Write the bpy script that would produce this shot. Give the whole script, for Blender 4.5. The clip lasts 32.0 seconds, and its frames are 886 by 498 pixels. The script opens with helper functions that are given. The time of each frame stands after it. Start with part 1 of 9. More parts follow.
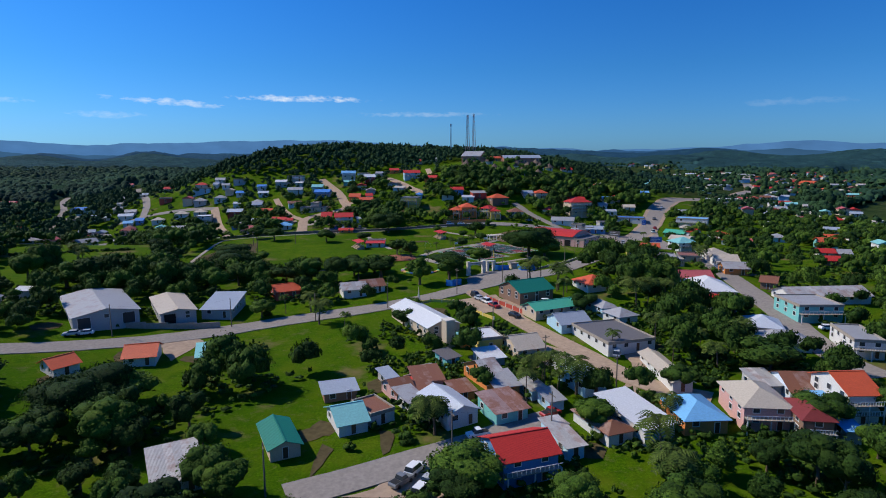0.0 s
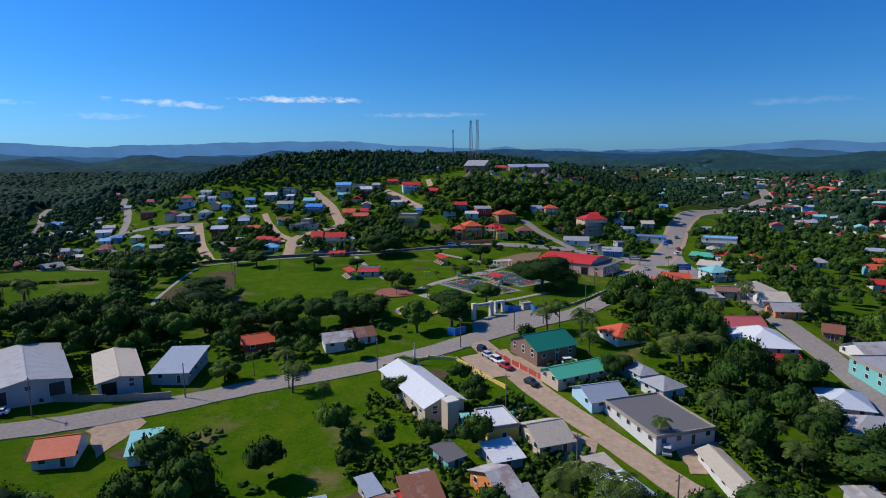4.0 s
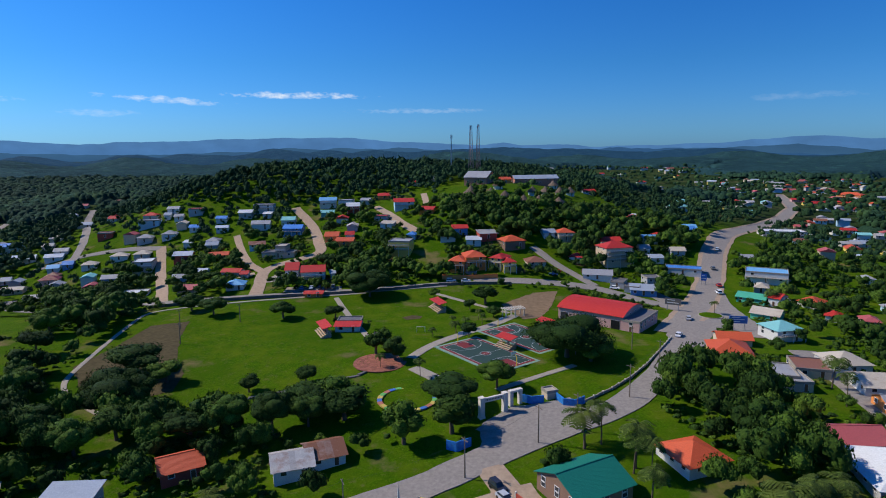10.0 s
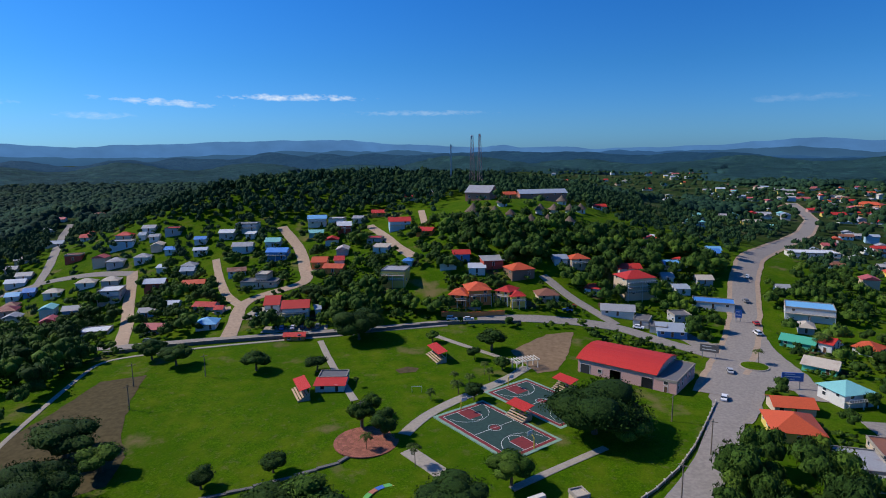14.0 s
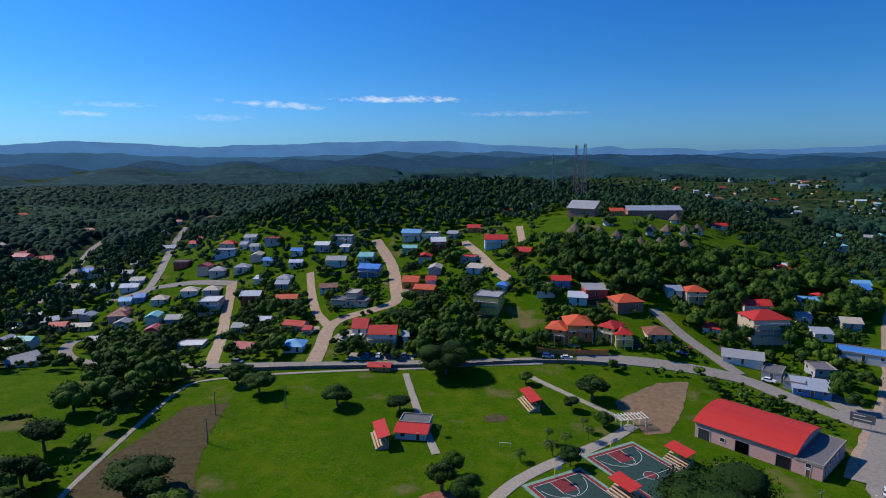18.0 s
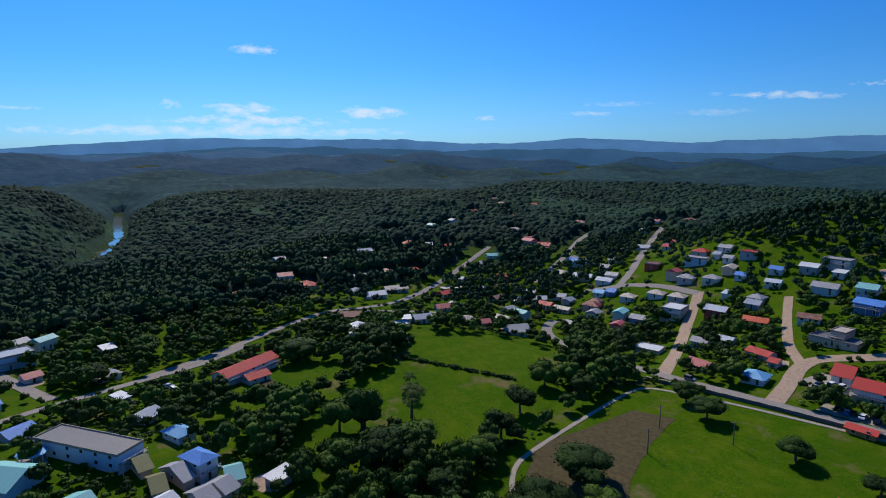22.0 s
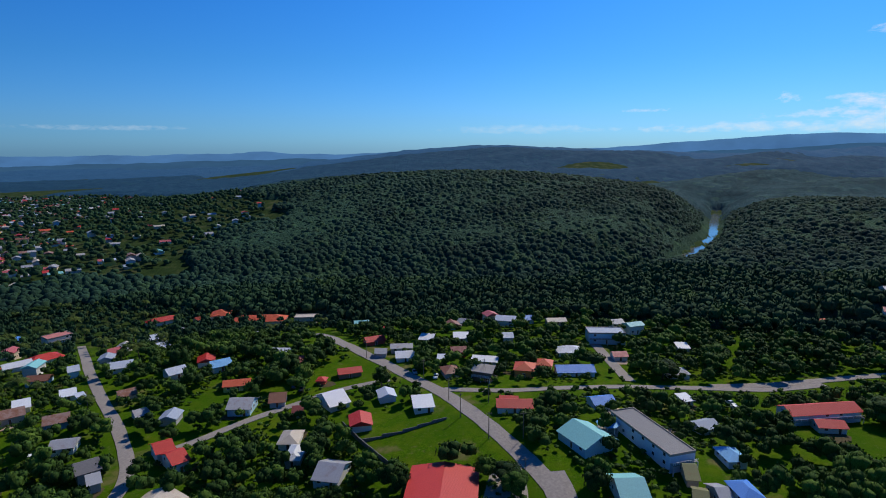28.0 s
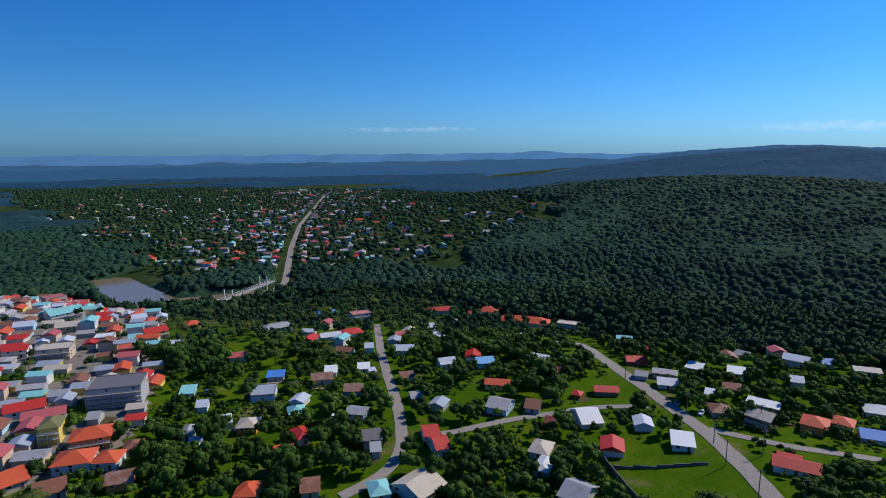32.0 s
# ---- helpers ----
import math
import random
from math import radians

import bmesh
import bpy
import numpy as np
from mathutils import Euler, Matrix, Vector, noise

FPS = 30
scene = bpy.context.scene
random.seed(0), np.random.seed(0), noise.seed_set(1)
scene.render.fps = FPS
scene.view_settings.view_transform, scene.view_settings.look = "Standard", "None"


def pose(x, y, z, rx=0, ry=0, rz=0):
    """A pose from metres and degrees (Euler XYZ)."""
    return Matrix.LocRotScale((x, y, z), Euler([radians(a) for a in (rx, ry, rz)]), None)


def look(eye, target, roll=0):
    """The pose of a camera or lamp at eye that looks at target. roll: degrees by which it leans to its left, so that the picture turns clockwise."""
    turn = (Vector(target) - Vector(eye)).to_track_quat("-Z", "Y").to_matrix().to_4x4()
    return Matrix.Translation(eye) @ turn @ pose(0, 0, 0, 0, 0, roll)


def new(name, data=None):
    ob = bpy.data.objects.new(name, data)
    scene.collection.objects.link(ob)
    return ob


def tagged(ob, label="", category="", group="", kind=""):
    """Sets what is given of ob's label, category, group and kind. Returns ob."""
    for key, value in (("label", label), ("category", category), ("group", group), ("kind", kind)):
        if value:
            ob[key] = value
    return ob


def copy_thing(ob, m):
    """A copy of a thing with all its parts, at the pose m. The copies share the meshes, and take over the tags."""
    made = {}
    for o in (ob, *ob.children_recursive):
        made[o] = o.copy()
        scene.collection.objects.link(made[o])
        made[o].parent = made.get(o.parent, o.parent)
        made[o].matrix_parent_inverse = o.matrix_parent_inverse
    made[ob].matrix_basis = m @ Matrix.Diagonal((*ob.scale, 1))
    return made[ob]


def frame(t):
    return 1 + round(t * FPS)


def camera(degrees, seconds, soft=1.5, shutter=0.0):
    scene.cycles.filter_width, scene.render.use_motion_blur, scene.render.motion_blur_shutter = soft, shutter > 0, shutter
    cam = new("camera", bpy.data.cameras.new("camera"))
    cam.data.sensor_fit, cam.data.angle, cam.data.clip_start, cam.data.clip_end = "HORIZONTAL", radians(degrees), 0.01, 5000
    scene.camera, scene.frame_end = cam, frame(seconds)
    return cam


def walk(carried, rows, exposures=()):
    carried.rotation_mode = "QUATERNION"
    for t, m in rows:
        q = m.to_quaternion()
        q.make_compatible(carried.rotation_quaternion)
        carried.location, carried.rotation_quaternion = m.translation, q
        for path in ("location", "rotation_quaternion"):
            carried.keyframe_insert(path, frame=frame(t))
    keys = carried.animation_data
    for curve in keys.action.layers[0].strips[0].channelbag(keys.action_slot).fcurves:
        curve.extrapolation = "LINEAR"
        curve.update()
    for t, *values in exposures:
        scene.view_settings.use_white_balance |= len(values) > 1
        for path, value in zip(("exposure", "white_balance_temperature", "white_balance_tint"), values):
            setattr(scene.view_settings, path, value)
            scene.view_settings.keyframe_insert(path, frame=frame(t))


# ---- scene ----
cam = camera(73.82, 32.0, 1.0)
PATH = [
    (0.0, pose(0.24, -197.84, 43.56, 81.233, 0, -0.022) @ pose(0, 0, 0, 0, 0, -0.253)),
    (0.5, pose(0.37, -193.57, 44.59, 81.221, 0, 0.028) @ pose(0, 0, 0, 0, 0, -0.298)),
    (1.0, pose(0.49, -189.32, 45.59, 81.203, 0, 0.041) @ pose(0, 0, 0, 0, 0, -0.336)),
    (2.0, pose(0.63, -180.96, 47.54, 81.203, 0, 0.126) @ pose(0, 0, 0, 0, 0, -0.365)),
    (2.5, pose(0.68, -176.74, 48.51, 81.208, 0, 0.153) @ pose(0, 0, 0, 0, 0, -0.384)),
    (3.0, pose(0.79, -172.57, 49.46, 81.204, 0, 0.180) @ pose(0, 0, 0, 0, 0, -0.416)),
    (3.5, pose(0.92, -168.29, 50.40, 81.219, 0, 0.245) @ pose(0, 0, 0, 0, 0, -0.447)),
    (5.5, pose(0.26, -150.80, 54.05, 81.139, 0, 0.060) @ pose(0, 0, 0, 0, 0, -0.394)),
    (6.0, pose(-0.00, -146.34, 54.99, 81.104, 0, 0.000) @ pose(0, 0, 0, 0, 0, -0.359)),
    (6.5, pose(-0.13, -141.73, 55.95, 81.067, 0, -0.016) @ pose(0, 0, 0, 0, 0, -0.342)),
    (7.0, pose(-0.09, -137.30, 56.95, 81.024, 0, -0.047) @ pose(0, 0, 0, 0, 0, -0.359)),
    (7.5, pose(0.13, -133.09, 57.98, 80.971, 0, -0.022) @ pose(0, 0, 0, 0, 0, -0.412)),
    (8.0, pose(0.45, -128.94, 58.97, 80.909, 0, 0.030) @ pose(0, 0, 0, 0, 0, -0.475)),
    (8.5, pose(0.72, -124.63, 59.91, 80.840, 0, 0.045) @ pose(0, 0, 0, 0, 0, -0.533)),
    (9.0, pose(0.93, -120.32, 60.80, 80.789, 0, 0.023) @ pose(0, 0, 0, 0, 0, -0.567)),
    (9.5, pose(1.03, -116.00, 61.66, 80.751, 0, 0.031) @ pose(0, 0, 0, 0, 0, -0.576)),
    (10.0, pose(1.08, -111.69, 62.51, 80.735, 0, 0.013) @ pose(0, 0, 0, 0, 0, -0.565)),
    (11.0, pose(0.96, -103.02, 64.30, 80.785, 0, -0.043) @ pose(0, 0, 0, 0, 0, -0.524)),
    (11.5, pose(0.84, -98.70, 65.24, 80.820, 0, -0.065) @ pose(0, 0, 0, 0, 0, -0.514)),
    (12.0, pose(0.79, -94.46, 66.19, 80.844, 0, -0.092) @ pose(0, 0, 0, 0, 0, -0.515)),
    (12.5, pose(0.80, -90.31, 67.13, 80.836, 0, -0.113) @ pose(0, 0, 0, 0, 0, -0.528)),
    (13.0, pose(0.84, -86.14, 68.09, 80.843, 0, -0.106) @ pose(0, 0, 0, 0, 0, -0.553)),
    (14.0, pose(0.95, -77.81, 70.06, 80.865, 0, -0.085) @ pose(0, 0, 0, 0, 0, -0.641)),
    (14.5, pose(1.02, -73.68, 71.08, 80.893, 0, -0.082) @ pose(0, 0, 0, 0, 0, -0.684)),
    (16.5, pose(1.06, -59.54, 75.04, 81.042, 0, -0.076) @ pose(0, 0, 0, 0, 0, -0.666)),
    (17.0, pose(1.23, -58.86, 75.95, 81.043, 0, 1.459) @ pose(0, 0, 0, 0, 0, -0.546)),
    (17.5, pose(1.27, -58.82, 76.82, 81.000, 0, 5.550) @ pose(0, 0, 0, 0, 0, -0.426)),
    (18.0, pose(1.40, -58.84, 77.70, 80.935, 0, 9.607) @ pose(0, 0, 0, 0, 0, -0.314)),
    (18.5, pose(1.58, -58.78, 78.62, 80.875, 0, 13.871) @ pose(0, 0, 0, 0, 0, -0.219)),
    (19.0, pose(1.79, -58.82, 79.54, 80.807, 0, 18.599) @ pose(0, 0, 0, 0, 0, -0.167)),
    (19.5, pose(1.99, -58.74, 80.46, 80.725, 0, 24.160) @ pose(0, 0, 0, 0, 0, -0.158)),
    (20.0, pose(2.26, -58.57, 81.40, 80.660, 0, 29.966) @ pose(0, 0, 0, 0, 0, -0.184)),
    (20.5, pose(2.66, -58.38, 82.31, 80.613, 0, 35.805) @ pose(0, 0, 0, 0, 0, -0.235)),
    (21.0, pose(3.24, -58.38, 83.17, 80.595, 0, 41.893) @ pose(0, 0, 0, 0, 0, -0.256)),
    (21.5, pose(3.91, -58.54, 83.98, 80.593, 0, 47.967) @ pose(0, 0, 0, 0, 0, -0.250)),
    (22.0, pose(4.60, -58.59, 84.75, 80.630, 0, 54.118) @ pose(0, 0, 0, 0, 0, -0.218)),
    (22.5, pose(5.37, -58.72, 85.50, 80.658, 0, 59.895) @ pose(0, 0, 0, 0, 0, -0.158)),
    (23.0, pose(5.89, -58.84, 86.20, 80.673, 0, 65.804) @ pose(0, 0, 0, 0, 0, -0.107)),
    (23.5, pose(6.21, -58.83, 86.87, 80.648, 0, 71.341) @ pose(0, 0, 0, 0, 0, -0.094)),
    (24.0, pose(6.34, -58.63, 87.52, 80.610, 0, 76.446) @ pose(0, 0, 0, 0, 0, -0.123)),
    (24.5, pose(6.36, -58.26, 88.17, 80.575, 0, 81.363) @ pose(0, 0, 0, 0, 0, -0.153)),
    (25.0, pose(6.44, -57.73, 88.86, 80.545, 0, 86.247) @ pose(0, 0, 0, 0, 0, -0.173)),
    (25.5, pose(6.61, -57.23, 89.57, 80.510, 0, 90.669) @ pose(0, 0, 0, 0, 0, -0.190)),
    (26.0, pose(6.81, -56.85, 90.29, 80.491, 0, 95.020) @ pose(0, 0, 0, 0, 0, -0.216)),
    (26.5, pose(7.02, -56.62, 91.01, 80.460, 0, 98.485) @ pose(0, 0, 0, 0, 0, -0.247)),
    (28.5, pose(7.02, -56.58, 93.79, 80.486, 0, 111.268) @ pose(0, 0, 0, 0, 0, -0.391)),
    (29.0, pose(6.99, -56.26, 94.56, 80.493, 0, 114.441) @ pose(0, 0, 0, 0, 0, -0.423)),
    (29.5, pose(6.85, -55.70, 95.35, 80.480, 0, 117.841) @ pose(0, 0, 0, 0, 0, -0.428)),
    (30.0, pose(6.60, -54.98, 96.15, 80.471, 0, 121.223) @ pose(0, 0, 0, 0, 0, -0.406)),
    (30.5, pose(6.42, -54.47, 96.97, 80.478, 0, 124.651) @ pose(0, 0, 0, 0, 0, -0.369)),
    (31.0, pose(6.47, -54.39, 97.81, 80.475, 0, 127.878) @ pose(0, 0, 0, 0, 0, -0.323)),
    (31.5, pose(6.60, -54.57, 98.68, 80.469, 0, 131.132) @ pose(0, 0, 0, 0, 0, -0.267)),
    (32.0, pose(6.74, -54.85, 99.56, 80.454, 0, 134.267) @ pose(0, 0, 0, 0, 0, -0.206)),
]
walk(cam, PATH, [(0, 0.08), (14, 0.08), (19, 0.02), (22, -0.08), (26, -0.12), (30, -0.07), (32, 0.02)])

# ---------------------------------------------------------------- daylight
SUN_TURN, SUN_HEIGHT = 74.0, 43.0     # degrees left of +y, degrees above the horizon
world = bpy.data.worlds.new("sky")
scene.world = world
world.use_nodes = True
wn, wl = world.node_tree.nodes, world.node_tree.links
sky = wn.new("ShaderNodeTexSky")
sky.sky_type, sky.sun_disc = "NISHITA", False
sky.sun_elevation, sky.sun_rotation = radians(SUN_HEIGHT), radians(-SUN_TURN)
sky.altitude, sky.air_density, sky.dust_density, sky.ozone_density = 100, 1.0, 0.6, 4.0
hue = wn.new("ShaderNodeHueSaturation")
hue.inputs["Saturation"].default_value = 1.15
wl.new(sky.outputs[0], hue.inputs["Color"])
tint = wn.new("ShaderNodeMix")
tint.data_type, tint.blend_type = "RGBA", "MULTIPLY"
tint.inputs[0].default_value = 1.0
up = wn.new("ShaderNodeSeparateXYZ")
wl.new(wn.new("ShaderNodeTexCoord").outputs["Generated"], up.inputs[0])
high = wn.new("ShaderNodeValToRGB")
high.color_ramp.elements[0].position, high.color_ramp.elements[0].color = 0.0, (0.44, 1.00, 1.98, 1)
high.color_ramp.elements[1].position, high.color_ramp.elements[1].color = 0.45, (0.13, 0.92, 1.84, 1)
mid = high.color_ramp.elements.new(0.14)
mid.color = (0.30, 0.90, 1.58, 1)
low = high.color_ramp.elements.new(0.05)
low.color = (0.40, 0.92, 1.72, 1)
wl.new(up.outputs[2], high.inputs[0])
wl.new(high.outputs[0], tint.inputs[7])
wl.new(hue.outputs[0], tint.inputs[6])
turned = wn.new("ShaderNodeVectorMath")
turned.operation = "DOT_PRODUCT"
wl.new(wn["Texture Coordinate"].outputs["Generated"], turned.inputs[0])
turned.inputs[1].default_value = (-math.sin(radians(SUN_TURN)), math.cos(radians(SUN_TURN)), 0)
sunward = wn.new("ShaderNodeMapRange")
for k, v in enumerate((-0.1, 0.9, 0.90, 1.06)):
    sunward.inputs[k + 1].default_value = v
wl.new(turned.outputs["Value"], sunward.inputs[0])
full = wn.new("ShaderNodeVectorMath")
full.operation = "SCALE"
wl.new(tint.outputs[2], full.inputs[0])
wl.new(sunward.outputs[0], full.inputs["Scale"])
wl.new(full.outputs[0], wn["Background"].inputs[0])
wn["Background"].inputs[1].default_value = 0.074
sun = new("sun", bpy.data.lights.new("sun", "SUN"))
sun.data.energy, sun.data.angle, sun.data.color = 4.1, radians(0.53), (1.0, 0.92, 0.80)
a, e = radians(SUN_TURN), radians(SUN_HEIGHT)
sun.matrix_world = look((-math.sin(a) * math.cos(e) * 900, math.cos(a) * math.cos(e) * 900, math.sin(e) * 900), (0, 0, 0))

# ---------------------------------------------------------------- materials
MATS = {}


def nodes_of(name):
    m = bpy.data.materials.new(name)
    m.use_nodes = True
    n, l = m.node_tree.nodes, m.node_tree.links
    return m, n, l, n["Principled BSDF"]


def noise_tex(n, l, vec, scale, detail=4, rough=0.55):
    t = n.new("ShaderNodeTexNoise")
    t.inputs["Scale"].default_value, t.inputs["Detail"].default_value, t.inputs["Roughness"].default_value = scale, detail, rough
    l.new(vec, t.inputs["Vector"])
    return t.outputs["Fac"]


def ramp(n, l, fac, stops):
    r = n.new("ShaderNodeValToRGB")
    while len(r.color_ramp.elements) < len(stops):
        r.color_ramp.elements.new(0.5)
    for el, (p, c) in zip(r.color_ramp.elements, stops):
        el.position, el.color = p, (*c, 1) if len(c) == 3 else c
    l.new(fac, r.inputs[0])
    return r.outputs[0]


def mix(n, l, fac, a, b, how="MIX"):
    m = n.new("ShaderNodeMix")
    m.data_type, m.blend_type = "RGBA", how
    for sock, v in ((m.inputs[0], fac), (m.inputs[6], a), (m.inputs[7], b)):
        if isinstance(v, (int, float)):
            sock.default_value = v
        elif isinstance(v, tuple):
            sock.default_value = (*v, 1)
        else:
            l.new(v, sock)
    return m.outputs[2]


def math_node(n, l, op, a, b=0.0, clamp=False):
    m = n.new("ShaderNodeMath")
    m.operation, m.use_clamp = op, clamp
    for sock, v in ((m.inputs[0], a), (m.inputs[1], b)):
        if isinstance(v, (int, float)):
            sock.default_value = v
        else:
            l.new(v, sock)
    return m.outputs[0]


def bump(n, l, bsdf, height, strength, dist):
    b = n.new("ShaderNodeBump")
    b.inputs["Strength"].default_value, b.inputs["Distance"].default_value = strength, dist
    l.new(height, b.inputs["Height"])
    l.new(b.outputs[0], bsdf.inputs["Normal"])


def world_pos(n):
    return n.new("ShaderNodeNewGeometry").outputs["Position"]


def shade(c, k):
    return tuple(min(1, v * k) for v in c)


def mat_plain(name, col, rough=0.7, metal=0.0, grain=6.0, spread=0.18, big=0.5, relief=0.0, by_object=0.0, spec=0.3):
    """A surface with fine grain and large soft stains."""
    if name in MATS:
        return MATS[name]
    m, n, l, b = nodes_of(name)
    p = world_pos(n)
    f1, f2 = noise_tex(n, l, p, grain, 5), noise_tex(n, l, p, big, 4)
    c = ramp(n, l, f1, [(0.3, shade(col, 1 - spread)), (0.7, shade(col, 1 + spread * 0.6))])
    c = mix(n, l, math_node(n, l, "MULTIPLY", f2, spread * 1.6, True), c, shade(col, 0.62))
    if by_object:
        r = n.new("ShaderNodeObjectInfo").outputs["Random"]
        k = ramp(n, l, r, [(0, (1 - by_object,) * 3), (1, (1 + by_object * 0.4,) * 3)])
        c = mix(n, l, 1.0, c, k, "MULTIPLY")
    l.new(c, b.inputs["Base Color"])
    b.inputs["Roughness"].default_value, b.inputs["Metallic"].default_value = rough, metal
    b.inputs["Specular IOR Level"].default_value = spec
    if relief:
        bump(n, l, b, f1, relief, 0.05)
    MATS[name] = m
    return m


def mat_roof(name, col, rust=0.0, by_object=0.0, rustcol=(0.20, 0.075, 0.035)):
    """Corrugated sheet: ribs, weathering, rust patches."""
    if name in MATS:
        return MATS[name]
    m, n, l, b = nodes_of(name)
    tc = n.new("ShaderNodeTexCoord").outputs["Object"]
    p = world_pos(n)
    w = n.new("ShaderNodeTexWave")
    w.wave_type, w.bands_direction = "BANDS", "X"
    w.inputs["Scale"].default_value, w.inputs["Distortion"].default_value = 1.6, 0.0
    l.new(tc, w.inputs["Vector"])
    f1, f2 = noise_tex(n, l, p, 3.0, 5), noise_tex(n, l, p, 0.45, 5, 0.65)
    c = ramp(n, l, f1, [(0.25, shade(col, 0.84)), (0.75, shade(col, 1.1))])
    c = mix(n, l, math_node(n, l, "MULTIPLY", w.outputs["Fac"], 0.16), c, shade(col, 0.55))
    lvl = math_node(n, l, "SUBTRACT", f2, 0.62 - 0.5 * rust)
    if by_object:
        r = n.new("ShaderNodeObjectInfo").outputs["Random"]
        k = ramp(n, l, r, [(0, (1 - by_object,) * 3), (1, (1.08,) * 3)])
        c = mix(n, l, 1.0, c, k, "MULTIPLY")
        lvl = math_node(n, l, "ADD", lvl, math_node(n, l, "MULTIPLY", math_node(n, l, "SUBTRACT", r, 0.5), 0.5 * rust + 0.05))
    lvl = math_node(n, l, "MULTIPLY", lvl, 5.0, True)
    c = mix(n, l, math_node(n, l, "MULTIPLY", lvl, 0.25 + 0.65 * min(1, rust * 1.4)), c, rustcol if rust > 0.12 else shade(col, 0.55))
    l.new(c, b.inputs["Base Color"])
    b.inputs["Roughness"].default_value, b.inputs["Specular IOR Level"].default_value = 0.55, 0.25
    bump(n, l, b, w.outputs["Fac"], 0.5, 0.04)
    MATS[name] = m
    return m


ROOF = dict(red=(0.50, 0.035, 0.025), orangered=(0.56, 0.095, 0.035), pinkred=(0.44, 0.10, 0.10), maroon=(0.20, 0.035, 0.03), brown=(0.24, 0.10, 0.06), green=(0.01, 0.17, 0.12),
            lightgreen=(0.08, 0.42, 0.27), teal=(0.22, 0.52, 0.50), blue=(0.06, 0.22, 0.58), lightblue=(0.17, 0.42, 0.68), bluewhite=(0.48, 0.52, 0.58), greyblue=(0.31, 0.35, 0.41),
            white=(0.62, 0.63, 0.64), grey=(0.33, 0.33, 0.34), beige=(0.50, 0.43, 0.34), darkgrey=(0.15, 0.14, 0.14), moss=(0.17, 0.17, 0.06), whiterust=(0.52, 0.50, 0.48), rust=(0.40, 0.25, 0.20),
            ruststripe=(0.44, 0.30, 0.28), whitered=(0.70, 0.68, 0.68), redwhite=(0.55, 0.20, 0.16))
RUSTY = dict(rust=0.75, whiterust=0.32, ruststripe=0.6, beige=0.14, grey=0.15, moss=0.2, darkgrey=0.1)
WALL = dict(white=(0.66, 0.64, 0.60), grey=(0.42, 0.41, 0.40), tan=(0.58, 0.46, 0.33), pink=(0.62, 0.36, 0.32), orange=(0.72, 0.25, 0.07), yellow=(0.74, 0.55, 0.13), blue=(0.10, 0.25, 0.48),
            lightblue=(0.42, 0.62, 0.72), bluewhite=(0.60, 0.67, 0.74), teal=(0.18, 0.50, 0.48), brown=(0.25, 0.15, 0.10), red=(0.48, 0.08, 0.05), rust=(0.30, 0.16, 0.10), lightgreen=(0.12, 0.55, 0.36),
            brickred=(0.46, 0.20, 0.14))


def roof_mat(k):
    return mat_roof("roof_" + k, ROOF[k], RUSTY.get(k, 0.05), 0.30 if k in ("rust", "whiterust", "ruststripe") else 0.06)


def wall_mat(k):
    return mat_plain("wall_" + k, WALL[k], 0.8, 0, 4.0, 0.14, 0.5, 0.1)


M_GLASS = mat_plain("window_glass", (0.03, 0.04, 0.05), 0.12, 0, 2, 0.2, spec=0.6)
M_TRIM = mat_plain("white_trim", (0.72, 0.71, 0.68), 0.6)
M_DOOR = mat_plain("door_wood", (0.16, 0.08, 0.045), 0.6, by_object=0.5)
M_CONC = mat_plain("concrete", (0.35, 0.305, 0.25), 0.85, 0, 1.5, 0.2, 0.25, 0.2, spec=0.05)
M_ASPH = mat_plain("worn_asphalt", (0.285, 0.252, 0.224), 0.85, 0, 1.2, 0.22, 0.12, 0.25, spec=0.05)
M_DIRT = mat_plain("pale_dirt", (0.41, 0.30, 0.215), 0.95, 0, 0.8, 0.25, 0.12, 0.4, spec=0.05)
M_BARE = mat_plain("bare_earth", (0.095, 0.076, 0.038), 0.95, 0, 0.7, 0.3, 0.15, 0.4, spec=0.05)
M_BARK = mat_plain("bark", (0.14, 0.10, 0.07), 0.9, 0, 5, 0.3, 1.0, 0.5)
M_STEEL = mat_plain("galvanised_steel", (0.45, 0.46, 0.47), 0.45, 0.7, 8, 0.1)
M_POLE = mat_plain("weathered_pole", (0.20, 0.16, 0.12), 0.9, 0, 6, 0.25)
M_BLACK = mat_plain("black_rubber", (0.02, 0.02, 0.02), 0.7)
M_THATCH = mat_plain("thatch", (0.17, 0.122, 0.088), 0.95, 0, 6, 0.35, 1.2, 0.6, 0.3)


